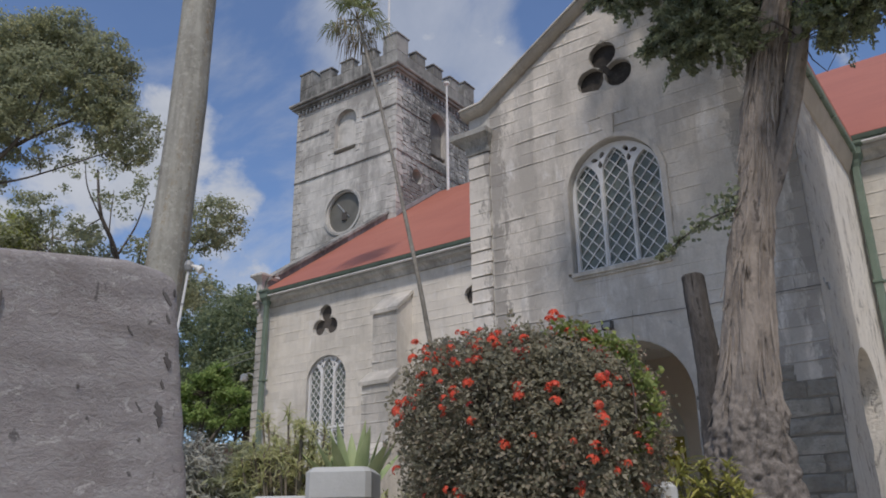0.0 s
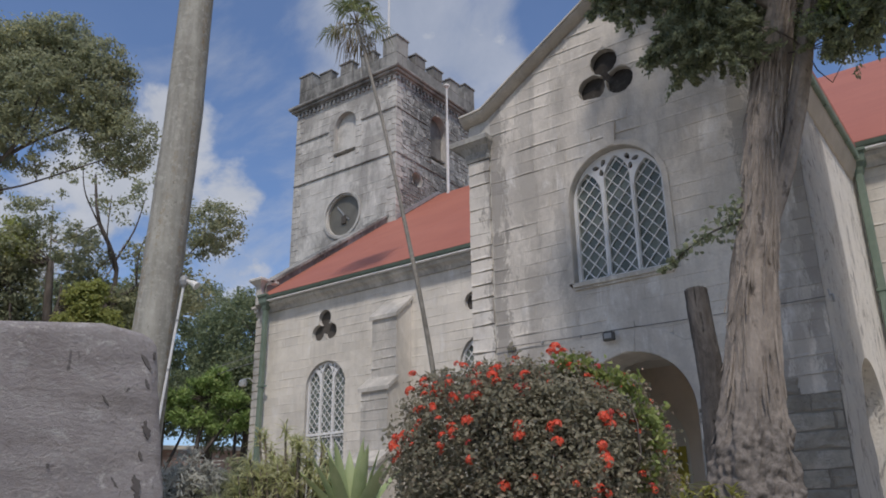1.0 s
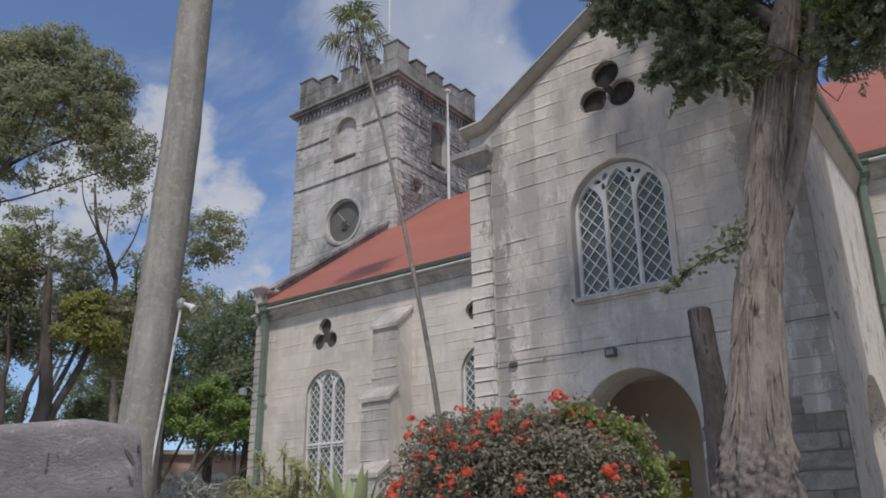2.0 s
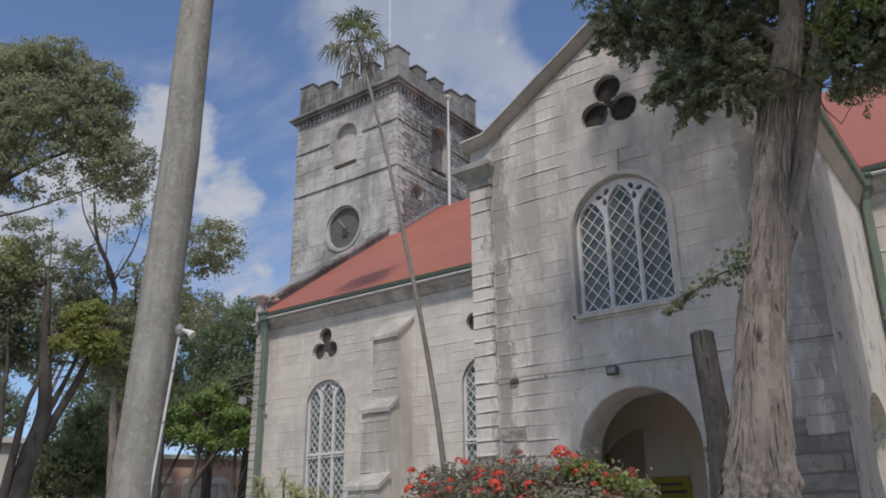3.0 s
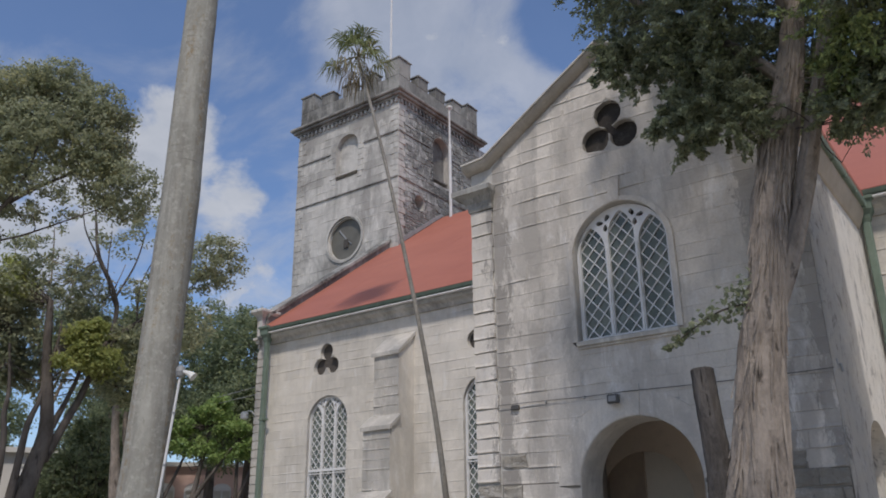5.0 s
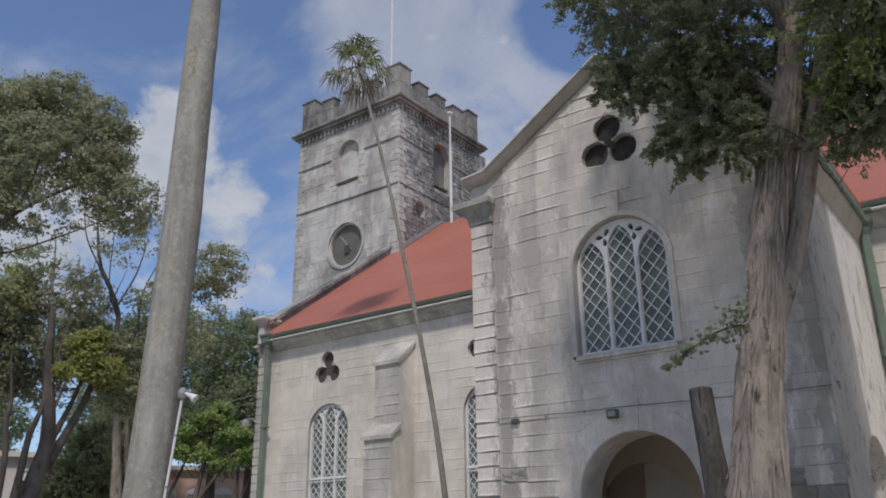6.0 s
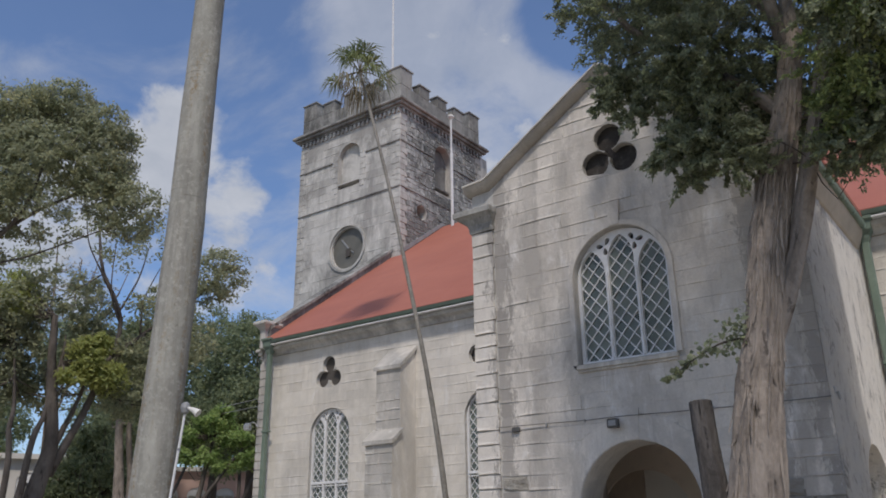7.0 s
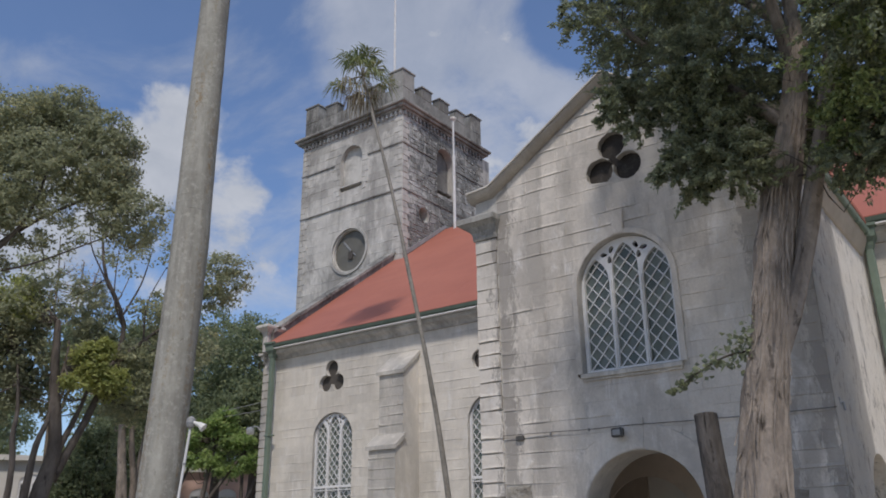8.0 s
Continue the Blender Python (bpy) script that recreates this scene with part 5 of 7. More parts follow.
rp = empty("concrete_pier", (-1.65, 0.97, 0), "broad rough grey concrete pier with scarred face", "pier")
part("shaft", rough_pier(), M["concrete"], rp, smooth=True)
# gouges: thin dark plates on the face, their inner shade put into the colour
for y, z, ln, wd, lean in ((1.475, 1.385, 0.05, 0.012, 0.9), (1.50, 1.405, 0.03, 0.010, 0.2), (1.485, 1.335, 0.035, 0.010, 0.5), (1.495, 1.23, 0.075, 0.014, 0.3), (1.49, 1.17, 0.03, 0.009, 0.4), (1.485, 1.10, 0.09, 0.016, 0.35), (1.43, 1.11, 0.035, 0.006, 0.8),
                           (1.27, 1.135, 0.018, 0.007, -0.1), (1.44, 1.035, 0.016, 0.007, 0.1), (1.38, 1.285, 0.03, 0.005, 0.9), (1.07, 1.285, 0.09, 0.012, 0.0), (1.07, 1.20, 0.08, 0.010, 0.05), (1.08, 1.09, 0.03, 0.010, -0.5), (1.07, 1.04, 0.02, 0.010, -0.2)):
    pts = []
    for i in range(22):
        a = math.tau * i / 22
        du, dv = wd * (0.42 if y > 1.2 else 0.2) * math.cos(a) * 1.4 * (0.9 + 1.3 * noise.noise(Vector((y * 50, i * 1.7, z * 50)))), ln * (0.33 if y > 1.2 else 0.25) * math.sin(a) * (0.9 + 0.5 * noise.noise(Vector((y * 30, i * 1.3, z * 70))))
        pts.append((y + du - dv * lean, z + dv))
    part("gouge", prism([pts], -0.01, 0.0025, pier_face), M["gouge"], rp, "dark plate painted as a shaded gouge in the concrete")


def gate_pier(x, y, top, w, turn, lab):
    ob = empty("gate_pier", (x, y, 0), lab, "pier", group="white gate piers")
    ob.rotation_euler = (0, 0, radians(turn))
    h = w / 2
    for name, geo in (("shaft", slab(-h, -h, 0, h, h, top - 0.19, 0.012)), ("cap", slab(-h - 0.002, -h - 0.002, top - 0.19, h + 0.002, h + 0.002, top, 0.028)),
                      ("plinth", slab(-h - 0.02, -h - 0.02, 0.0, h + 0.02, h + 0.02, 0.3, 0.015))):
        p = made(name, geo, M["pier"])
        p.parent = ob
    return ob


gp = gate_pier(-2.86, 3.82, 1.205, 0.36, 31, "white painted square masonry gate pier")
shoulder = made("shoulder", slab(-0.5, -0.1, 0, -0.181, 0.1, 1.06, 0.015), M["pier"])
shoulder.parent = gp
gate_pier(-1.385, 4.55, 1.085, 0.34, 20, "low white painted masonry gate pier beside bush")


# ---- royal palm shaft ----
def royal_palm():
    ob = empty("royal_palm", (-5.99, 4.71, 0), "smooth pale grey royal palm trunk rising out of view", "palm tree")
    pts, radii = [], []
    for k in range(120):
        z = k * 0.12
        r = np.interp(z, [0, 1.0, 2.7, 5.2, 7.9, 11, 14.3], [0.215, 0.20, 0.188, 0.181, 0.155, 0.138, 0.122])
        bow = 0.034 * max(0.0, 5.0 - z)
        pts.append((-5.99 - 0.81 * bow - 0.012 * math.sin(z * 0.5), 4.71 - 0.59 * bow + 0.01 * math.sin(z * 0.8), z))
        radii.append(r * (1 + 0.008 * math.sin(z * 9) + 0.006 * noise.noise(Vector((z * 2, 0, 3)))))
    part("trunk", tube(pts, radii, 28, 0.02, 3), M["shaft"], ob, smooth=True)
    # leaf scars
    g = []
    for z in np.arange(5.4, 14.0, 0.075):
        r = float(np.interp(z, [0, 1.0, 2.7, 5.2, 7.9, 11, 14.3], [0.215, 0.20, 0.188, 0.181, 0.155, 0.138, 0.122]))
        x, y = -5.99 - 0.012 * math.sin(z * 0.5), 4.71 + 0.01 * math.sin(z * 0.8)
        tilt = 0.02 * noise.noise(Vector((0, z, 1)))
        v, f = [], []
        for dz, dr in ((-0.006, -0.003), (0, 0.0004), (0.006, -0.003)):
            v += [(x + (r + dr) * math.cos(a), y + (r + dr) * math.sin(a), z + dz + tilt * math.cos(a)) for a in [math.tau * i / 24 for i in range(24)]]
        for k in range(2):
            f += [(k * 24 + i, k * 24 + (i + 1) % 24, k * 24 + 24 + (i + 1) % 24, k * 24 + 24 + i) for i in range(24)]
        g.append((v, f))
    tagged(part("ring_scarring", joined(*g), M["shaft"], ob, "faint ring scars"), kind="stuff")
    # crown high above, out of sight but casting its shade
    rng = np.random.default_rng(5)
    crown = []
    for k in range(14):
        a = math.tau * k / 14 + rng.uniform(-0.1, 0.1)
        lift = rng.uniform(0.2, 1.0)
        stem = [(-5.99 + math.cos(a) * s, 4.71 + math.sin(a) * s, 14.2 + lift * s - 0.22 * s * s) for s in np.linspace(0, 3.0, 12)]
        crown.append(tube(stem, list(np.linspace(0.03, 0.006, 12)), 4, cap=False))
        for i in range(2, 12):
            c = Vector(stem[i])
            for s in (-1, 1):
                sd = Vector((-math.sin(a), math.cos(a), -0.35)) * s
                q = c + sd * 0.55
                w = Vector((math.cos(a), math.sin(a), 0)) * 0.03
                crown.append(([c - w, c + w, q], [(0, 1, 2)]))
    part("crown", joined(*crown), M["leaf_palm"], ob)
    return ob


royal_palm()


# ---- slim fan palm before the nave ----
def fan_palm():
    ob = empty("fan_palm", (-8.0, 12.12, 0), "tall slim leaning fan palm with small ragged crown", "palm tree")
    line, rad = smooth_line([(-7.90, 12.1, 0), (-8.29, 12.13, 2.95), (-8.71, 12.19, 5.04), (-9.22, 12.2, 7.18), (-9.78, 12.24, 9.32), (-10.43, 12.28, 11.47), (-10.75, 12.3, 12.5)], [0.085, 0.052, 0.045, 0.041, 0.038, 0.034, 0.031], 60)
    part("trunk", tube(line, rad, 12, 0.06, 2), M["thinpalm"], ob, smooth=True)
    rng = np.random.default_rng(12)
    top = line[-1]
    green, dry, stems = [], [], []
    tilt = [78, 66, 52, 38, 24, 10, -6, -26, -48, -62]
    for k in range(20):
        a = math.tau * (k * 0.381966) + rng.uniform(-0.25, 0.25)
        el = math.radians(tilt[k // 2] + rng.uniform(-8, 8))
        old = el < math.radians(-20)
        d = Vector((math.cos(a) * math.cos(el), math.sin(a) * math.cos(el), math.sin(el)))
        ln = rng.uniform(0.34, 0.62) * (0.8 if old else 1.0)
        hub = top + d * ln + Vector((0, 0, -0.14 * ln))
        stems.append(tube([top, (top + hub) / 2 + Vector((0, 0, 0.05)), hub], [0.016, 0.012, 0.008], 4, cap=False))
        side = d.cross(Vector((0, 0, 1))).normalized()
        up = side.cross(d)
        for i in range(16 if old else 26):
            b = radians(-105 + 210 * i / (15 if old else 25))
            way = (d * math.cos(b) + side * math.sin(b) + up * 0.25 * rng.uniform(-1, 1)).normalized()
            fl_ = rng.uniform(0.40, 0.62) * (1.0 if abs(b) < 1.2 else 0.75)
            t1 = hub + way * fl_ * 0.5 + up * 0.03
            t2 = hub + way * fl_ * 0.92 + Vector((0, 0, -0.16 - 0.16 * rng.random() - (0.22 if old else 0)))
            wv = way.cross(up).normalized() * 0.0165
            (dry if old else green).append(([hub, t1 + wv, t1 - wv, t2], [(0, 1, 2), (1, 3, 2)]))
    part("crown", joined(*green), M["leaf_palm"], ob)
    part("dry_skirt", joined(*dry), M["leaf_dry"], ob, "hanging brown dead fronds")
    tagged(part("stalk_work", joined(*stems), M["leaf_dry"], ob), kind="stuff")
    return ob


fan_palm()


# ---- the shaggy tree before the porch ----
def shaggy_tree():
    ob = empty("churchyard_tree", (-1.98, 8.36, 0), "old shaggy-barked tree with dense dark green crown", "tree")
    foot = [(-1.95, 8.36, 0), (-1.94, 8.36, 0.8), (-1.92, 8.36, 1.5), (-1.84, 8.36, 2.1), (-1.77, 8.36, 2.6), (-1.64, 8.36, 3.5), (-1.465, 8.36, 4.25), (-1.37, 8.37, 4.8), (-1.205, 8.39, 5.5), (-1.065, 8.41, 6.0), (-0.93, 8.42, 6.5), (-0.79, 8.45, 7.3)]
    girth = [0.60, 0.50, 0.385, 0.29, 0.242, 0.207, 0.183, 0.172, 0.176, 0.15, 0.12, 0.085]
    line, rad = smooth_line(foot, girth, 380)
    verts, faces = tube(line, rad, 150)
    core = [Vector(p) for p in line for _ in range(150)]
    shaped = []
    for k, p in enumerate(verts):
        c = core[k]
        d = (p - c).normalized()
        a_ = math.atan2(d.y, d.x)
        a_ += 0.30 * noise.noise(Vector((d.x * 1.3, d.y * 1.3, p.z * 0.9))) + 0.12 * noise.noise(Vector((d.x * 4, d.y * 4, p.z * 2.6)))
        q = Vector((math.cos(a_), math.sin(a_), 0))
        strip = noise.noise(q * 2.6 + Vector((0, 0, p.z * 0.8))) * 0.7 + noise.noise(q * 6.5 + Vector((0, 0, p.z * 2.2))) * 0.6
        crease = -abs(noise.noise(q * 4.2 + Vector((3, 0, p.z * 1.1)))) + 0.25
        fine = noise.noise(q * 14.0 + Vector((0, 0, p.z * 5.0)))
        lump = max(0.0, min(1.0, (2.25 - p.z) / 0.6))
        # folded, cracked plates low down
        fold = abs(noise.noise(Vector((p.x * 6, p.y * 6, p.z * 2.2)))) * 0.12 + abs(noise.noise(Vector((p.x * 13, p.y * 13, p.z * 7)))) * 0.085
        plate = max(0.0, 0.5 - noise.voronoi(Vector((p.x * 15, p.y * 15, p.z * 11)))[0][0]) * 0.07
        knob = (fold - 0.05 + plate + abs(noise.noise(p * 31)) * 0.022) * lump
        shaped.append(p + d * (0.034 * strip + 0.030 * crease + 0.011 * fine + 0.007 * noise.noise(q * 30.0 + Vector((0, 0, p.z * 11))) + knob))
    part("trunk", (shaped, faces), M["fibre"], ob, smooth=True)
    # loose strips of bark
    rng = np.random.default_rng(31)
    strips = []
    for k in range(120):
        z0 = rng.uniform(1.5, 5.6)
        ln = rng.uniform(0.15, 0.7)
        a_ = rng.uniform(-2.9, 0.1)
        wd = rng.uniform(0.006, 0.020)
        lift = rng.uniform(0.0, 0.11) ** 1.3
        vs, fs = [], []
        for i in range(7):
            f = i / 6
            z = min(z0 + ln * f, 6.6)
            cx = float(np.interp(z, [p[2] for p in foot], [p[0] for p in foot]))
            r = float(np.interp(z, [p[2] for p in foot], girth)) + 0.006 + lift * (1 - f) ** 2
            aa = a_ + 0.10 * math.sin(f * 2 + k)
            w = wd * (0.35 + math.sin(f * math.pi) * 0.65) / r
            for s_, dr in ((-w, -0.008), (0, 0.004), (w, -0.008)):
                vs.append((cx + (r + dr) * math.cos(aa + s_), 8.36 + (r + dr) * math.sin(aa + s_), z))
        for i in range(6):
            fs += [(i * 3, i * 3 + 1, i * 3 + 4, i * 3 + 3), (i * 3 + 1, i * 3 + 2, i * 3 + 5, i * 3 + 4)]
        strips.append((vs, fs))
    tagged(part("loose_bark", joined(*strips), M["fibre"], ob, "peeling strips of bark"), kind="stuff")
    line, rad = smooth_line([(-2.10, 8.36, 1.3), (-2.17, 8.40, 1.9), (-2.21, 8.43, 2.4), (-2.25, 8.45, 2.9), (-2.285, 8.47, 3.43)], [0.24, 0.165, 0.13, 0.115, 0.106], 50)
    part("cut_limb", tube(line, rad, 36, 0.05, 4, ridges=0.014, ridge_scale=4), M["stub"], ob, "sawn-off grey dead limb", smooth=True)
    limbs = [[(-0.80, 8.45, 7.2), (-0.85, 8.6, 8.6), (-1.1, 8.6, 10.2)],
             [(-1.55, 8.38, 3.75), (-1.30, 8.41, 4.3), (-1.085, 8.43, 4.88), (-0.905, 8.42, 5.45), (-0.71, 8.36, 6.05), (-0.42, 8.2, 6.9), (0.2, 8.0, 8.2)],
             [(-1.0, 8.42, 6.3), (-1.6, 8.3, 7.0), (-2.4, 8.3, 7.8), (-3.0, 8.3, 8.7)],
             [(-0.9, 8.5, 7.0), (-0.9, 7.8, 7.9), (-0.8, 6.9, 8.7)],
             [(-0.87, 8.55, 7.6), (-1.4, 9.2, 8.5), (-2.0, 9.7, 9.4)],
             [(-0.5, 8.2, 6.8), (-0.2, 7.6, 7.0), (0.2, 7.0, 7.3)]]
    lr = [0.085, 0.112, 0.07, 0.07, 0.07, 0.05]
    hubs = []
    for pts, r in zip(limbs, lr):
        n = len(pts)
        line, rad = smooth_line(pts, [r * (1 - (0.45 if n > 6 else 0.72) * k / (n - 1)) for k in range(n)], 26)
        part("limb", tube(line, rad, 30, 0.08, len(hubs), ridges=r * 0.22, ridge_scale=3.5), M["fibre"], ob, smooth=True)
        hubs += [tuple(p) for p in line[12::3]]
    rng = np.random.default_rng(77)
    blobs = [(-1.6, 8.2, 7.1, 0.66, 0.9, 0.7, 120, 0.20, 97), (-2.5, 8.25, 8.2, 0.85, 0.9, 0.65, 128, 0.20, 97), (-0.7, 9.1, 7.35, 1.0, 0.6, 1.0, 165, 0.21, 97),
             (-1.72, 8.15, 6.25, 0.55, 0.6, 0.45, 72, 0.16, 91), (0.55, 8.0, 7.3, 1.15, 1.2, 1.0, 180, 0.21, 97), (-0.32, 8.25, 5.72, 0.50, 0.4, 0.26, 45, 0.13, 83),
             (-1.2, 8.5, 9.4, 2.0, 2.0, 1.3, 405, 0.25, 97), (0.9, 7.7, 6.35, 0.8, 0.8, 0.6, 84, 0.18, 91), (-1.1, 6.9, 8.6, 1.3, 0.9, 0.8, 135, 0.22, 97),
             (-2.2, 9.5, 9.2, 1.2, 0.7, 1.0, 135, 0.24, 91), (1.6, 7.8, 8.6, 1.3, 1.4, 1.1, 210, 0.24, 91), (-1.25, 9.0, 6.35, 0.45, 0.4, 0.45, 51, 0.16, 83),
             (-1.45, 8.0, 5.72, 0.45, 0.35, 0.22, 26, 0.12, 77), (0.1, 7.3, 6.8, 0.8, 0.6, 0.6, 84, 0.18, 91), (-3.15, 8.2, 8.55, 0.4, 0.4, 0.2, 21, 0.13, 77),
             (-2.1, 8.1, 6.1, 0.3, 0.3, 0.25, 15, 0.12, 77),
             (-1.75, 8.0, 6.0, 0.6, 0.45, 0.3, 60, 0.14, 80), (-1.7, 8.0, 6.6, 0.5, 0.4, 0.3, 46, 0.14, 80), (-0.42, 8.0, 5.62, 0.42, 0.35, 0.28, 40, 0.13, 76), (-0.1, 8.0, 6.1, 0.5, 0.4, 0.4, 50, 0.14, 76), (0.05, 7.9, 5.75, 0.45, 0.4, 0.45, 60, 0.14, 80), (0.45, 7.9, 6.1, 0.5, 0.4, 0.5, 60, 0.14, 80), (-1.75, 7.8, 7.0, 0.5, 0.4, 0.5, 50, 0.15, 80), (-0.75, 8.8, 6.4, 0.5, 0.3, 0.5, 50, 0.15, 80),
             (-2.80, 8.0, 6.92, 0.22, 0.2, 0.13, 16, 0.12, 77), (-2.45, 8.0, 6.66, 0.26, 0.2, 0.15, 20, 0.12, 77), (-2.62, 8.0, 7.12, 0.3, 0.3, 0.22, 38, 0.14, 80), (-2.16, 8.0, 6.86, 0.28, 0.3, 0.2, 32, 0.14, 80), (-2.24, 8.0, 5.9, 0.16, 0.1, 0.04, 5, 0.10, 70), (-1.98, 8.0, 5.66, 0.2, 0.2, 0.1, 12, 0.11, 70)]
    blobs = [(*b[:6], int(b[6] * 1.35), b[7] * 0.62, int(b[8] * 0.8)) for b in blobs]
    pts, ways, tips = clump_points(blobs, rng, 1.0)
    c = new("crown", leaf_mesh("crown", pts, 0.062, 0.027, M["leaf_dark"], rng, ways, along=1.0))
    under(c, ob)
    c["kind"] = "stuff"
    p2, w2, _ = clump_points([(-0.15, 7.5, 6.25, 0.55, 0.5, 0.45, 40, 0.15, 60), (0.45, 7.5, 6.7, 0.7, 0.6, 0.5, 54, 0.16, 60), (-0.15, 7.3, 7.0, 0.4, 0.4, 0.4, 26, 0.14, 56), (0.2, 7.1, 7.5, 0.8, 0.5, 0.5, 40, 0.16, 60), (-0.40, 7.9, 6.0, 0.28, 0.3, 0.35, 16, 0.13, 56), (0.0, 7.9, 5.85, 0.4, 0.3, 0.3, 22, 0.13, 56)], rng, 0.7)
    tagged(under(new("crown", leaf_mesh("crown", p2, 0.062, 0.027, M["leaf_fresh"], rng, w2, along=1.1)), ob), "fresh yellow-green outer leaves", kind="stuff")
    tagged(part("twig_work", twigs(tips, hubs, rng, 0.008, 200, 0.0), M["dark_bark"], ob), kind="stuff")
    # low leafy spray on the trunk
    spray = [(-1.72, 8.30, 3.98), (-1.95, 8.28, 3.95), (-2.2, 8.32, 3.86), (-2.42, 8.36, 3.76), (-2.60, 8.4, 3.68)]
    line, rad = smooth_line(spray, [0.014, 0.011, 0.008, 0.006, 0.003], 24)
    part("spray_stem", tube(line, rad, 5), M["dark_bark"], ob)
    lp_ = []
    for k, p in enumerate(line[1:]):
        for i in range(8 if k < 12 else 6):
            sp = 0.075 * (1 - k / 30) + (0.05 if k < 6 else 0)
            lp_.append((p.x + rng.normal(0, 0.035), p.y + rng.normal(0, sp), p.z + rng.normal(0.0, sp * 0.75)))
    for i in range(70):
        lp_.append((-1.72 + rng.normal(0, 0.085), 8.22 + rng.normal(0, 0.05), 4.07 + rng.normal(0, 0.10)))
    s = new("leafy_spray", leaf_mesh("leafy_spray", np.array(lp_), 0.08, 0.055, M["leaf_dark"], rng, None, 0.3))
    tagged(under(s, ob), kind="stuff")
    return ob


shaggy_tree()


# ---- trees beyond ----
def tree(name, at, limbs, radii, blobs, leaf, size, bark_mat, label, seed, twig_r=0.02, most=150, seg=12):
    ob = empty(name, at, label, "tree")
    hubs = []
    for k, (pts, r) in enumerate(zip(limbs, radii)):
        n = len(pts)
        line, rad = smooth_line(pts, [r * (1 - 0.7 * i / (n - 1)) for i in range(n)], 20)
        part("trunk" if k == 0 else "limb", tube(line, rad, seg, 0.1, seed + k, ridges=r * 0.06), bark_mat, ob, smooth=True)
        hubs += [tuple(p) for p in line[8::3]]
    rng = np.random.default_rng(seed)
    for k, (mat, bl) in enumerate(blobs):
        pts, ways, tips = clump_points(bl, rng)
        c = new("crown", leaf_mesh("crown", pts, size, size * 0.5, mat, rng, ways))
        under(c, ob)
        tagged(part("twig_work", twigs(tips, hubs, rng, twig_r, most), bark_mat, ob), kind="stuff")
        c["kind"] = "stuff"
    return ob


# large tree whose crown hangs in from the side
tree("broad_tree", (-14.6, 4.6, 0),
     [[(-14.6, 4.6, 0), (-14.5, 4.7, 2.0), (-14.2, 4.9, 4.2), (-13.7, 5.2, 5.8)], [(-13.9, 5.0, 5.2), (-13.0, 5.6, 6.6), (-12.3, 6.2, 7.4), (-11.6, 7.0, 8.0)],
      [(-13.7, 5.2, 5.8), (-13.0, 5.7, 7.4), (-12.6, 6.2, 8.8), (-12.4, 6.5, 9.6)], [(-13.9, 5.1, 5.4), (-13.1, 5.6, 6.3), (-12.3, 6.2, 6.6), (-11.6, 7.1, 7.2)], [(-13.2, 5.5, 6.3), (-12.3, 5.9, 7.2), (-11.9, 6.0, 8.2)]],
     [0.30, 0.055, 0.07, 0.03, 0.045],
     [(M["leaf_olive"], [(-12.8, 6.2, 9.15, 1.0, 0.9, 0.75, 177, 0.145, 38), (-12.0, 6.8, 8.6, 0.85, 0.8, 0.8, 160, 0.145, 38), (-13.1, 5.7, 8.0, 0.9, 0.9, 0.85, 130, 0.145, 37), (-11.35, 7.2, 7.45, 0.62, 0.6, 0.6, 91, 0.135, 37),
                         (-12.3, 6.2, 7.35, 0.9, 0.8, 0.55, 74, 0.13, 36), (-13.6, 5.6, 9.5, 0.9, 0.8, 0.7, 106, 0.145, 37), (-12.9, 5.6, 6.6, 0.6, 0.5, 0.3, 22, 0.12, 32), (-11.7, 6.9, 8.0, 0.6, 0.6, 0.6, 88, 0.135, 37), (-12.3, 5.9, 8.3, 0.8, 0.5, 0.8, 123, 0.14, 38), (-12.7, 5.4, 7.4, 0.7, 0.5, 0.6, 78, 0.135, 37), (-12.5, 6.4, 9.55, 0.75, 0.6, 0.4, 90, 0.135, 38), (-11.75, 6.9, 9.0, 0.55, 0.5, 0.45, 60, 0.135, 38), (-13.2, 5.5, 8.9, 0.8, 0.5, 0.7, 106, 0.14, 38)])],
     M["leaf_olive"], 0.078, M["dark_bark"], "broad olive-green tree with dark branching limbs", 101, 0.013, 110)

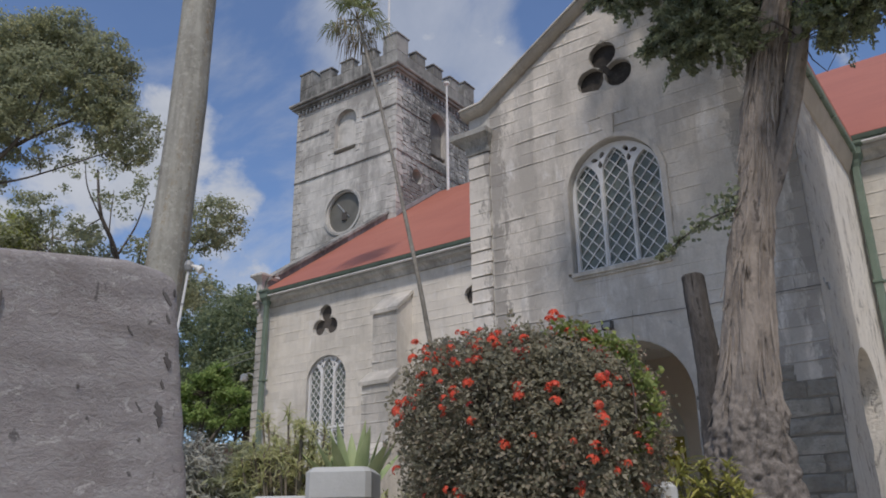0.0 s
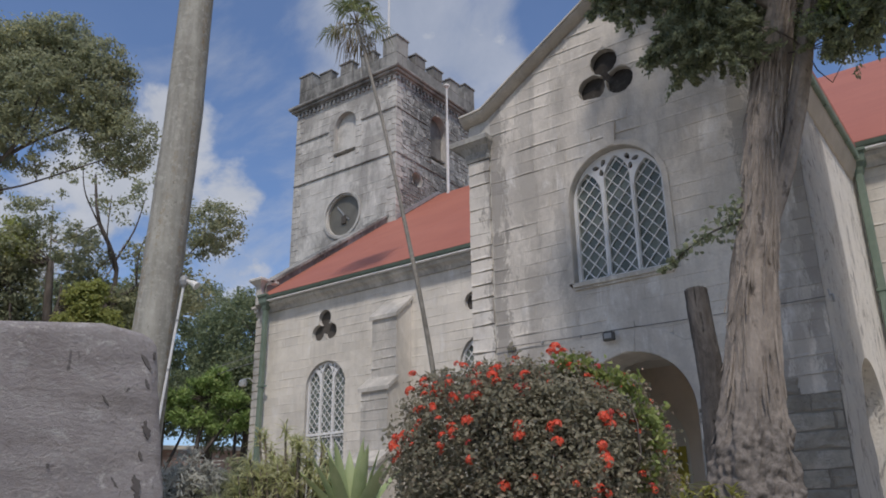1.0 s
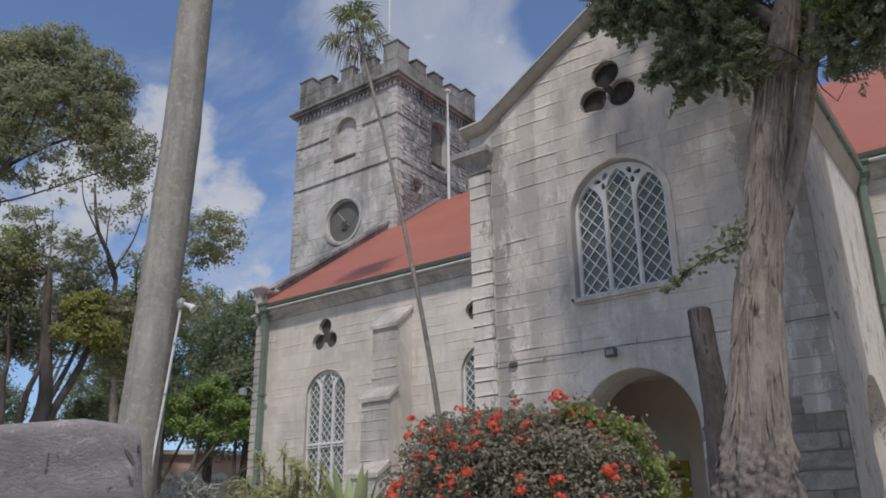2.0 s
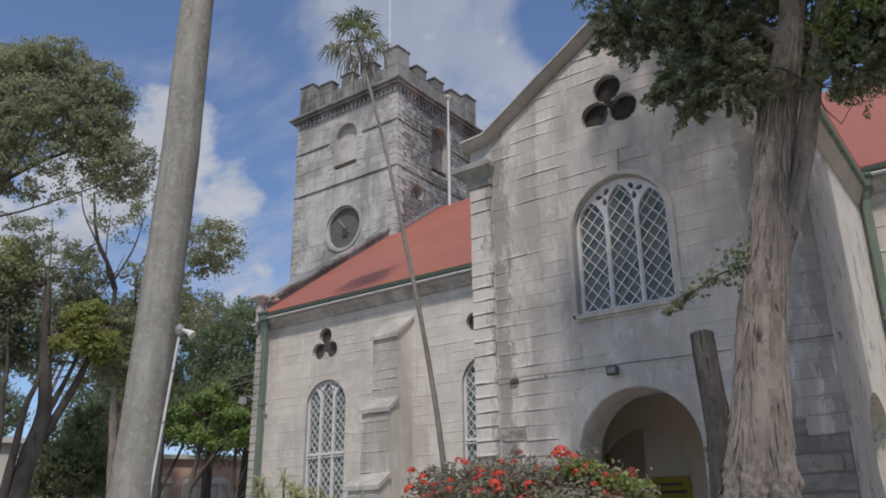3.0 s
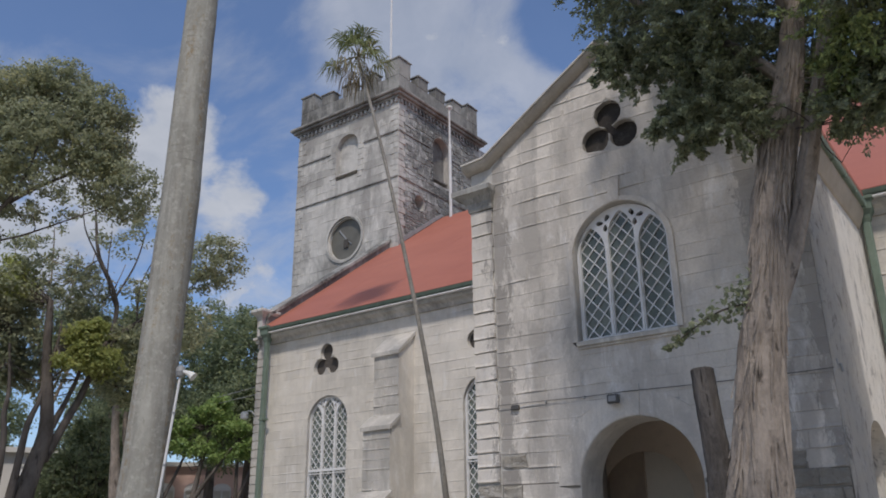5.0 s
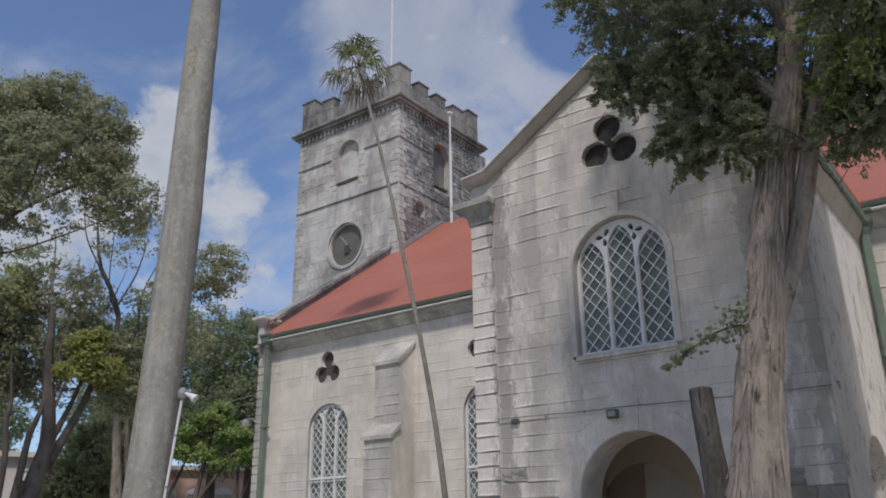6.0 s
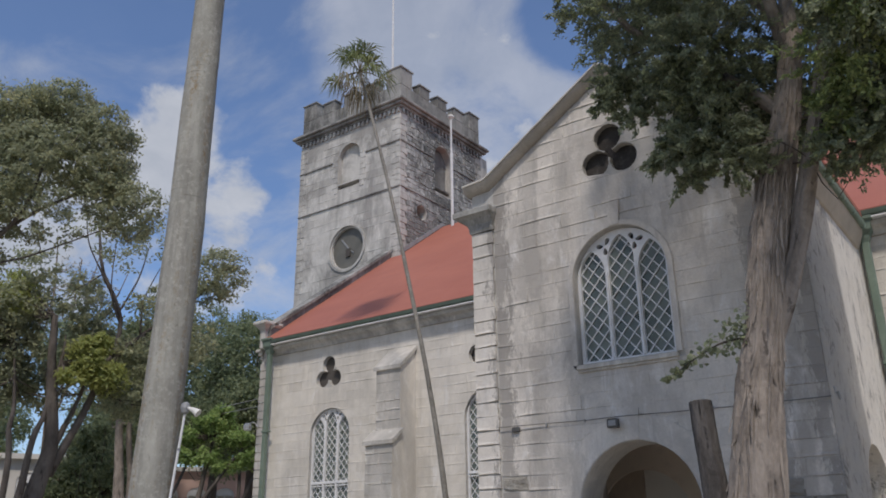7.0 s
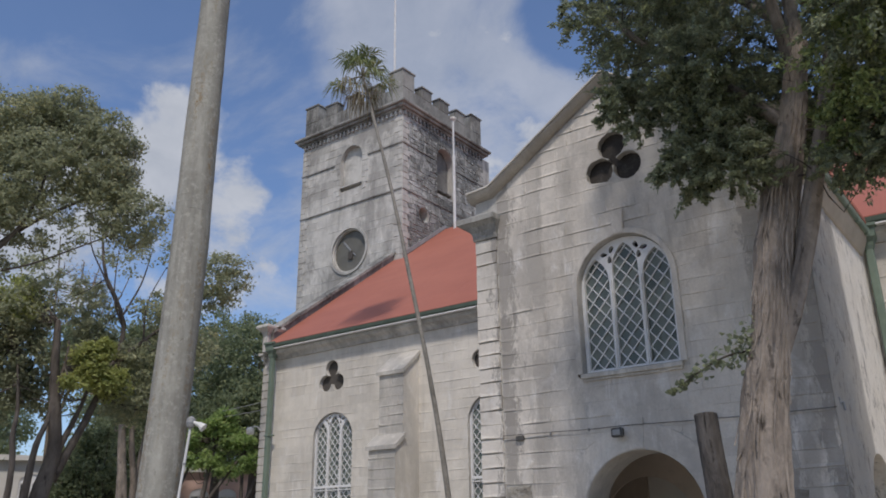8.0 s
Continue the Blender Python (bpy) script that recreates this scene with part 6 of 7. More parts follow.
# several-stemmed tree behind it with a snapped stem
tree("old_tree", (-16.4, 8.7, 0),
     [[(-16.4, 8.6, 0), (-16.4, 8.9, 2.4), (-16.4, 9.06, 3.3), (-16.42, 9.22, 4.05), (-16.42, 9.12, 4.92), (-16.4, 8.95, 5.86), (-16.38, 8.86, 6.85)], [(-16.4, 9.25, 3.5), (-16.4, 9.57, 4.26), (-16.4, 9.81, 4.78), (-16.4, 10.0, 5.3), (-16.35, 10.2, 5.9), (-16.3, 10.4, 6.9), (-16.3, 10.1, 7.6), (-16.4, 9.8, 8.2), (-16.4, 9.6, 9.2)],
      [(-16.4, 9.2, 3.9), (-16.4, 9.4, 4.4), (-16.45, 9.6, 4.85), (-16.5, 9.8, 5.4), (-16.5, 10.0, 6.3)], [(-16.4, 8.5, 0), (-16.4, 8.65, 2.5), (-16.4, 8.72, 3.27), (-16.4, 8.8, 4.17), (-16.45, 9.01, 4.84), (-16.5, 9.0, 5.8)], [(-16.5, 8.3, 0), (-16.5, 8.43, 3.4), (-16.5, 8.34, 4.34), (-16.6, 8.4, 4.9), (-16.8, 8.3, 6.2)],
      [(-16.35, 10.15, 5.75), (-16.3, 10.45, 6.25), (-16.2, 10.87, 6.72), (-16.1, 11.2, 7.05), (-15.8, 11.9, 7.7)], [(-16.4, 9.05, 5.4), (-16.38, 9.17, 6.0), (-16.36, 9.16, 6.45)],
      [(-16.3, 10.3, 7.2), (-16.3, 10.7, 8.1), (-16.3, 10.9, 9.0)], [(-16.3, 10.2, 7.4), (-16.2, 9.7, 8.0), (-16.2, 9.3, 8.6), (-16.1, 9.1, 9.2)], [(-16.3, 10.4, 6.9), (-16.2, 10.0, 7.6), (-16.1, 9.9, 8.7)], [(-16.2, 10.87, 6.72), (-16.1, 10.8, 7.6), (-16.1, 11.2, 8.6)]],
     [0.225, 0.095, 0.08, 0.105, 0.08, 0.075, 0.05, 0.03, 0.028, 0.026, 0.026],
     [(M["leaf_olive"], [(-17.2, 8.2, 6.95, 0.9, 0.9, 0.65, 110, 0.18, 32), (-15.25, 12.15, 8.35, 0.75, 0.75, 0.7, 80, 0.19, 34), (-15.8, 11.1, 7.4, 0.8, 0.9, 0.5, 34, 0.17, 30), (-16.2, 10.0, 8.9, 1.2, 1.3, 0.8, 34, 0.17, 27),
                         (-17.4, 8.0, 5.9, 0.8, 0.7, 0.8, 64, 0.18, 30), (-16.3, 10.75, 5.5, 0.7, 0.7, 0.75, 90, 0.17, 32), (-15.4, 11.5, 6.6, 0.7, 0.7, 0.6, 50, 0.18, 30), (-17.0, 8.6, 6.3, 0.6, 0.45, 1.0, 70, 0.17, 32), (-16.1, 11.0, 6.3, 0.7, 0.8, 0.5, 50, 0.18, 30), (-16.9, 8.5, 7.9, 0.6, 0.6, 0.5, 32, 0.15, 28), (-17.0, 8.0, 6.6, 0.7, 0.5, 0.8, 70, 0.17, 32), (-17.0, 9.7, 7.5, 0.7, 0.9, 0.6, 56, 0.15, 30), (-17.2, 10.2, 6.6, 0.7, 0.8, 0.6, 84, 0.16, 31), (-17.3, 8.1, 5.0, 0.5, 0.6, 0.4, 30, 0.16, 30), (-17.3, 8.5, 5.6, 0.5, 0.6, 0.6, 60, 0.16, 32), (-17.3, 9.3, 5.4, 0.5, 0.6, 0.5, 50, 0.16, 32)]),
      (M["leaf_yellow"], [(-15.95, 9.5, 6.05, 0.4, 0.4, 0.34, 60, 0.14, 36), (-15.9, 9.85, 5.65, 0.42, 0.4, 0.3, 50, 0.14, 36), (-16.0, 9.25, 5.55, 0.3, 0.26, 0.24, 22, 0.13, 34), (-15.9, 9.75, 6.35, 0.25, 0.25, 0.16, 14, 0.12, 34), (-15.95, 10.1, 5.6, 0.4, 0.35, 0.35, 36, 0.13, 34), (-17.4, 8.1, 7.6, 0.6, 0.6, 0.4, 26, 0.16, 30), (-16.8, 8.3, 7.1, 0.4, 0.4, 0.5, 40, 0.15, 30)])],
     M["leaf_olive"], 0.11, M["dark_bark"], "old many-stemmed tree with sparse yellow-green foliage", 202, 0.016, 90)

tree("shade_tree", (-21.2, 14.1, 0),
     [[(-21.3, 14.3, 0), (-21.3, 14.12, 2.5), (-21.3, 14.0, 3.7), (-21.3, 13.86, 4.8), (-21.2, 13.7, 6.2), (-21.0, 13.9, 7.4)], [(-21.5, 14.6, 0), (-21.5, 14.5, 2.8), (-21.4, 14.42, 3.9), (-21.3, 14.12, 5.4), (-21.3, 14.3, 6.8)], [(-21.6, 14.9, 0), (-21.6, 14.75, 3.2), (-21.5, 14.6, 4.6), (-21.5, 14.9, 6.4)]], [0.20, 0.15, 0.11],
     [(M["leaf_far"], [(-21.3, 14.2, 7.0, 1.8, 1.8, 1.5, 130, 0.3, 44), (-20.4, 14.6, 8.2, 1.4, 1.4, 1.0, 70, 0.3, 44), (-22.6, 13.0, 7.6, 1.6, 1.6, 1.2, 70, 0.3, 44)])],
     M["leaf_far"], 0.16, M["fibre"], "tall tree with grey-brown leaning trunks and dull green crown", 303, 0.03, 90)
tree("feathery_tree", (-30.0, 16.4, 0), [[(-30.0, 16.4, 0), (-30.0, 16.3, 4.6), (-30.1, 16.2, 8.1), (-30.0, 16.4, 10.4)], [(-30.0, 16.3, 6.4), (-30.0, 17.2, 9.3), (-30.0, 17.8, 11.6)], [(-30.0, 16.3, 6.7), (-30.0, 15.5, 9.5), (-30.0, 15.0, 11.8)], [(-30.1, 16.2, 8.1), (-30.1, 16.6, 11.0), (-30.1, 16.7, 13.2)], [(-30.0, 17.2, 9.3), (-30.0, 17.1, 11.1), (-30.0, 17.2, 12.8)], [(-30.0, 15.5, 9.5), (-30.0, 15.7, 11.4), (-30.0, 15.6, 13.0), (-30.0, 15.5, 13.9)], [(-30.0, 16.4, 7.4), (-30.0, 17.2, 9.8), (-30.0, 18.3, 11.8), (-30.0, 18.8, 13.2)], [(-30.0, 16.3, 7.0), (-30.0, 15.2, 9.4), (-30.0, 14.4, 11.4), (-30.0, 14.1, 12.8)], [(-30.0, 16.3, 8.4), (-30.0, 16.9, 10.6), (-30.0, 17.4, 13.6)]], [0.16, 0.075, 0.075, 0.065, 0.05, 0.05, 0.05, 0.045, 0.045],
     [(M["leaf_grey"], [(-30.0, 16.4, 11.5, 1.6, 2.0, 1.6, 95, 0.30, 16), (-30.0, 15.2, 10.3, 1.2, 1.1, 1.0, 40, 0.28, 16), (-30.0, 17.6, 10.0, 1.2, 1.1, 1.0, 40, 0.28, 16)])],
     M["leaf_grey"], 0.12, M["pale_bark"], "pale feathery tree with thin bare branches", 808, 0.03, 330)
tree("low_dark_tree", (-25.3, 15.1, 0), [[(-25.3, 15.1, 0), (-25.3, 15.2, 1.6), (-25.2, 15.1, 3.2)]], [0.2],
     [(M["leaf_far"], [(-25.2, 15.1, 4.3, 1.5, 1.15, 1.5, 130, 0.27, 46), (-25.2, 14.5, 3.6, 1.2, 0.9, 1.0, 60, 0.26, 46), (-25.2, 15.9, 3.9, 1.1, 0.8, 0.9, 50, 0.26, 46), (-25.1, 15.3, 5.6, 0.9, 0.6, 0.6, 30, 0.22, 44)])], M["leaf_far"], 0.15, M["dark_bark"], "low round dark green tree", 404, 0.03, 60)
tree("bright_tree", (-20.1, 15.8, 0), [[(-20.1, 15.75, 0), (-20.2, 15.75, 2.2), (-20.0, 15.9, 3.9), (-19.9, 16.1, 5.2)], [(-20.15, 15.8, 3.0), (-19.6, 16.2, 4.0), (-19.2, 16.6, 4.8)]], [0.13, 0.08],
     [(M["leaf_bright"], [(-19.9, 16.1, 5.55, 0.6, 0.6, 0.35, 56, 0.19, 42), (-19.4, 16.5, 5.1, 0.55, 0.55, 0.3, 40, 0.18, 42), (-20.5, 15.5, 5.15, 0.55, 0.55, 0.3, 38, 0.18, 42), (-19.1, 16.8, 4.55, 0.5, 0.4, 0.25, 26, 0.17, 40), (-20.1, 15.8, 4.6, 0.6, 0.6, 0.25, 30, 0.17, 40),
                          (-20.8, 15.25, 4.6, 0.35, 0.35, 0.2, 14, 0.15, 40), (-19.6, 16.2, 5.95, 0.3, 0.3, 0.2, 12, 0.15, 40), (-19.7, 16.4, 4.3, 0.5, 0.4, 0.2, 18, 0.16, 38)])],
     M["leaf_bright"], 0.13, M["dark_bark"], "small tree with fresh bright green leaves", 505, 0.02, 80)
for at, seed in (((-28.0, 20.2, 0), 621), ((-27.0, 23.0, 0), 622)):
    x, y, _ = at
    tree("dull_green_tree", at, [[(x, y, 0), (x, y + 0.1, 3.0), (x + 0.1, y, 6.4)], [(x, y, 3.2), (x, y + 0.9, 5.0), (x, y + 1.4, 6.4)]], [0.14, 0.08],
         [(M["leaf_far"], [(x, y, 7.0, 1.5, 1.9, 1.2, 100, 0.3, 42), (x, y + 1.4, 6.3, 1.2, 1.2, 0.8, 50, 0.3, 42), (x, y - 1.4, 6.4, 1.2, 1.2, 0.8, 50, 0.3, 42)])],
         M["leaf_far"], 0.16, M["dark_bark"], "dull green tree before a pink building", seed, 0.03, 50)
for at, sc, seed in (((-28.2, 24.6, 0), 1.0, 606), ((-32.5, 26.0, 0), 1.12, 607), ((-25.2, 28.5, 0), 0.95, 608), ((-37.5, 24.0, 0), 0.9, 609), ((-31.0, 12.5, 0), 0.72, 610), ((-27.5, 9.5, 0), 0.62, 611), ((-43.0, 19.5, 0), 0.80, 612), ((-40.0, 15.0, 0), 0.70, 613)):
    x, y, _ = at
    tree("background_tree", at, [[(x, y, 0), (x + 0.1, y, 4 * sc), (x, y + 0.2, 8.5 * sc)], [(x, y, 4 * sc), (x + 1.2, y - 0.4, 7 * sc), (x + 1.8, y - 0.6, 9 * sc)]], [0.35, 0.2],
         [(M["leaf_far"], [(x, y, 9.6 * sc, 2.6, 2.6, 2.6 * sc, 230, 0.42, 44), (x + 1.6, y - 0.8, 7.6 * sc, 2.0, 2.0, 1.7, 120, 0.4, 44), (x - 1.8, y + 0.2, 7.0 * sc, 2.0, 2.0, 2.0, 120, 0.4, 44), (x + 0.2, y - 0.5, 6.9 * sc, 2.4, 2.2, 1.2, 100, 0.4, 44)])],
         M["leaf_far"], 0.2, M["dark_bark"], "tall dense dark green tree behind the church", seed, 0.04, 60)


# ---- flowering bush ----
def bush():
    ob = empty("flowering_bush", (-1.6, 3.85, 0), "clipped round bush with dark leaves and red flower heads", "bush")
    rng = np.random.default_rng(9)
    cx, cy, rx, ry = -1.575, 3.85, 0.565, 0.53

    def surface(n, lo=-0.98, hi=1.0):
        """Points of a clipped, boxy dome, with their outward ways."""
        out, nor = [], []
        while len(out) < n:
            d = rng.normal(size=3)
            d /= np.linalg.norm(d)
            e = 4.6
            k = (abs(d[0]) ** e + abs(d[1]) ** e + abs(d[2]) ** e) ** (-1 / e)
            p = d * k
            if p[2] < lo:
                continue
            lump = 1 + 0.10 * noise.noise(Vector((p[0] * 2.4, p[1] * 2.4, p[2] * 2.4 + 5))) + 0.11 * noise.noise(Vector((p[0] * 6, p[1] * 6, p[2] * 6)))
            q = np.array([cx + p[0] * rx * lump * (1 - 0.34 * min(1.0, max(0.0, 0.45 - p[2]))), cy + p[1] * ry * lump * (1 - 0.36 * min(1.0, max(0.0, 0.45 - p[2]))), 0.96 + p[2] * 0.772 * lump - 0.05 * max(0.0, abs(p[0]) - 0.3)])
            out.append(q)
            nor.append(d)
        return np.array(out), np.array(nor)
    s, nrm = surface(6600)
    depth = rng.uniform(0, 1, len(s)) ** 2.6 * 0.24
    base = s - nrm * depth[:, None]
    pts = (base[:, None] + rng.normal(size=(len(s), 15, 3)) * np.array([0.03, 0.03, 0.026])).reshape(-1, 3)
    ways = np.repeat(nrm, 15, axis=0)
    c = new("foliage", leaf_mesh("foliage", pts, 0.027, 0.0165, M["leaf_bush"], rng, ways * 0.7))
    tagged(under(c, ob), kind="stuff")
    hubs = [(-1.6, 3.85, 0.5), (-1.85, 3.8, 0.8), (-1.35, 3.8, 0.8), (-1.6, 3.65, 1.0), (-1.9, 3.85, 1.1), (-1.3, 3.85, 1.1), (-1.6, 3.85, 1.25)]
    tagged(part("stem_work", joined(twigs(s, hubs, rng, 0.010, 240, 0.0), *[tube([(-1.6, 3.85, 0), (h[0] * 0.5 - 0.8, h[1] * 0.5 + 1.92, h[2] * 0.5), h], [0.03, 0.02, 0.012], 6) for h in hubs]), M["dark_bark"], ob), kind="stuff")
    # sprigs standing out of the clipped outline
    sp, sn = surface(70, 0.3)
    tips = np.vstack([p + n_ * rng.uniform(0.0, 0.09) + rng.normal(size=(9, 3)) * 0.014 for p, n_ in zip(sp, sn)])
    c = new("sprig_growth", leaf_mesh("sprig_growth", tips, 0.034, 0.02, M["leaf_bush"], rng))
    tagged(under(c, ob), kind="stuff")

    # flower heads: domes of four-petalled florets
    def head(scale, k):
        quads = []
        r = np.random.default_rng(k)
        for i in range(26):
            d = Vector(r.normal(size=3))
            d.z = abs(d.z) + 0.2
            d.normalize()
            c0 = d * 0.030
            a = d.orthogonal().normalized()
            b = d.cross(a)
            tw = r.uniform(0, 1.5)
            for j in range(4):
                an = tw + j * math.pi / 2
                w = a * math.cos(an) + b * math.sin(an)
                s_ = a * -math.sin(an) + b * math.cos(an)
                quads.append(([c0, c0 + w * 0.007 + s_ * 0.0045, c0 + w * 0.0125 + d * 0.001, c0 + w * 0.007 - s_ * 0.0045], [(0, 1, 2, 3)]))
        v, f = joined(*quads)
        return [Vector(p) * scale for p in v], f
    heads = [mesh_of("flower_head", *head(s_, k), M["flower"]) for k, s_ in enumerate((0.78, 0.60, 0.88, 0.52))]
    dull = [mesh_of("flower_head", *head(s_, k + 9), M["bud"]) for k, s_ in enumerate((0.55, 0.48))]
    fp, fn = surface(1200, -0.8)
    toward = np.array([1.85, -3.45, -0.35])
    toward /= np.linalg.norm(toward)
    placed = []
    for p, n_ in zip(fp, fn):
        face = n_ @ toward
        keep = (0.95 if face > -0.2 else 0.5) if n_[2] > 0.42 else (0.55 if face > 0.2 else 0.06)
        if len(placed) >= 190 or rng.random() > keep * 0.36:
            continue
        placed.append(p)
        for extra in range(1 + int(rng.integers(0, 3) if n_[2] > 0.42 else rng.random() < 0.2)):
            me = heads[rng.integers(4)] if rng.random() < 0.8 else dull[rng.integers(2)]
            o = new("flower_head", me)
            q = Vector(n_) * 0.6 + Vector((0, 0, 0.5)) + Vector(rng.normal(size=3)) * 0.25
            m = Matrix.Translation(Vector(p) + Vector(n_) * 0.012 + Vector(rng.normal(size=3)) * (0.034 if extra else 0.0)) @ q.to_track_quat("Z", "Y").to_matrix().to_4x4()
            o.parent = ob
            o.matrix_basis = Matrix.Translation(-Vector(ob.location)) @ m
    # fresh green creeper over one shoulder
    vp = []
    for k in range(165):
        f = rng.random()
        f = min(f ** 1.5, 0.999) * 3
        run = [np.array(p) for p in ((-1.24, 3.62, 1.74), (-1.03, 3.80, 1.66), (-0.92, 3.92, 1.40), (-1.13, 3.88, 1.02))]
        base_ = run[int(f)] * (1 - f % 1) + run[int(f) + 1] * (f % 1)
        vp.append(base_ + rng.normal(size=(6, 3)) * 0.014 + rng.normal(size=3) * np.array([0.022, 0.04, 0.022]))
    c = new("creeper", leaf_mesh("creeper", np.vstack(vp), 0.036, 0.021, M["leaf_vine"], rng))
    tagged(under(c, ob), "fresh yellow-green creeper leaves", kind="stuff")
    ob.location.x -= 0.08
    return ob


bush()


# ---- smaller plants ----
def blade(base, way, length, width, bend, thick=0.012, n=7, curl=0.25):
    """One long leaf, channelled, bending down."""
    base, way = Vector(base), Vector(way).normalized()
    side = way.cross(Vector((0, 0, 1)))
    side = side.normalized() if side.length > 1e-3 else Vector((1, 0, 0))
    verts, faces = [], []
    for k in range(n + 1):
        f = k / n
        c = base + way * length * f + Vector((0, 0, -bend * length * f * f))
        w = width * (0.55 + 1.5 * f - 2.05 * f * f) * (1 if f < 1 else 0) * 0.5 if f > 0.05 else width * 0.3
        up = side.cross(way)
        verts += [c - side * w + up * w * curl, c - up * thick * (1 - f), c + side * w + up * w * curl]
    for k in range(n):
        a = k * 3
        faces += [(a, a + 1, a + 4, a + 3), (a + 1, a + 2, a + 5, a + 4)]
    return verts, faces


def agave(at, size, seed):
    ob = empty("agave", at, "large agave with thick upright pale green leaves", "agave")
    rng = np.random.default_rng(seed)
    for k in range(16):
        a = k * 2.39996 + rng.uniform(-0.15, 0.15)
        el = radians(np.interp(k, [0, 15], [86, 40]) + rng.uniform(-5, 5))
        way = (math.cos(a) * math.cos(el), math.sin(a) * math.cos(el), math.sin(el))
        b = (at[0] + math.cos(a) * 0.06, at[1] + math.sin(a) * 0.06, at[2] + 0.02)
        part("leaf", blade(b, way, size * rng.uniform(0.85, 1.1), 0.19 * size, 0.08, 0.03, 8, 0.3), M["agave"], ob, smooth=True)
    part("root_stock", lathe([(0.1, at[2] - 0.0), (0.12, at[2] + 0.06), (0.05, at[2] + 0.14)], at[0], at[1], 10), M["agave"], ob)
    return ob


def strap_plant(name, at, label, category, mat, stems, n_leaf, length, width, seed, spread, top, stem_mat):
    """Bare stems, each with a rosette of strap leaves."""
    ob = empty(name, at, label, category)
    rng = np.random.default_rng(seed)
    st, lv = [], []
    for k in range(stems):
        a = rng.uniform(0, math.tau)
        r = spread * math.sqrt(rng.random())
        tip = Vector((at[0] + r * math.cos(a), at[1] + r * math.sin(a), top * rng.uniform(0.55, 1.0) * (1 - 0.25 * (r / spread) ** 2)))
        foot = Vector((at[0] + 0.35 * r * math.cos(a), at[1] + 0.35 * r * math.sin(a), 0))
        line, rad = smooth_line([foot, (foot + tip) / 2 + Vector((0.04, 0, 0)), tip], [0.018, 0.014, 0.010], 8)
        st.append(tube(line, rad, 5, cap=False))
        for i in range(n_leaf):
            b = rng.uniform(0, math.tau)
            el = radians(rng.uniform(-15, 75))
            c = tip + Vector((0, 0, -rng.uniform(0, 0.16)))
            lv.append(blade(c, (math.cos(b) * math.cos(el), math.sin(b) * math.cos(el), math.sin(el)), length * rng.uniform(0.7, 1.15), width, 0.35, 0.002, 4))
    tagged(part("stem_work", joined(*st), stem_mat, ob), kind="stuff")
    tagged(part("foliage", joined(*lv), mat, ob), kind="stuff")
    return ob


def leafy_shrub(name, at, label, mat, blobs, size, slim, seed):
    """A full shrub: bare stems below, clumps of narrow leaves above."""
    ob = empty(name, at, label, "shrub")
    rng = np.random.default_rng(seed)
    pts, ways, tips = clump_points(blobs, rng)
    tagged(under(new("foliage", leaf_mesh("foliage", pts, size, size * slim, mat, rng, ways, 0.1)), ob), kind="stuff")
    tagged(part("stem_work", twigs(tips, [(at[0], at[1], 0.3), (at[0] + 0.1, at[1], 0.7), (at[0] - 0.15, at[1] + 0.1, 0.6)], rng, 0.012, 90, 0.0), M["pale_bark"], ob), kind="stuff")
    return ob


agave((-4.98, 6.22, 1.08), 0.86, 3)
made("planter_wall", joined(slab(-5.5, 5.95, 0, -4.4, 6.6, 1.02, 0.03), slab(-5.54, 5.91, 1.02, -4.36, 6.64, 1.09, 0.02)), M["bare"], label="low stone planter holding an agave", category="planter")
strap_plant("striped_shrub", (-5.74, 6.1, 0), "leafy shrub with narrow cream-striped leaves", "shrub", M["leaf_stripe"], 110, 30, 0.165, 0.021, 21, 0.52, 2.24, M["pale_bark"])
leafy_shrub("green_shrub", (-6.35, 6.15, 0), "green narrow-leaved shrub beside a striped one", M["leaf_olive"],
            [(-6.3, 6.1, 1.5, 0.4, 0.35, 0.32, 50, 0.11, 32), (-6.15, 5.7, 1.15, 0.4, 0.35, 0.3, 40, 0.11, 32)], 0.13, 0.22, 22)
leafy_shrub("grey_shrub", (-6.45, 5.45, 0), "dull grey-green leafy shrub", M["leaf_grey"],
            [(-6.45, 5.5, 1.55, 0.30, 0.3, 0.30, 60, 0.10, 32), (-6.30, 5.45, 1.2, 0.28, 0.3, 0.3, 50, 0.10, 32), (-6.6, 5.5, 1.25, 0.3, 0.3, 0.3, 40, 0.10, 32)], 0.10, 0.2, 23)
strap_plant("yucca", (-6.55, 6.30, 0), "slim green yucca on bare stems", "shrub", M["leaf_olive"], 9, 60, 0.26, 0.016, 24, 0.24, 2.0, M["pale_bark"])
strap_plant("croton_bush", (-1.53, 5.9, 0), "low yellow-green croton bush", "bush", M["leaf_croton"], 90, 22, 0.14, 0.03, 25, 0.36, 1.42, M["pale_bark"])
strap_plant("cordyline", (-4.45, 6.72, 0), "spiky bronze-leaved cordyline behind the bush", "shrub", M["leaf_red"], 4, 36, 0.30, 0.02, 26, 0.16, 2.05, M["pale_bark"])
strap_plant("low_striped_shrub", (-3.35, 4.75, 0), "low cream-striped leafy shrub", "shrub", M["leaf_stripe"], 22, 20, 0.15, 0.02, 27, 0.26, 1.28, M["pale_bark"])


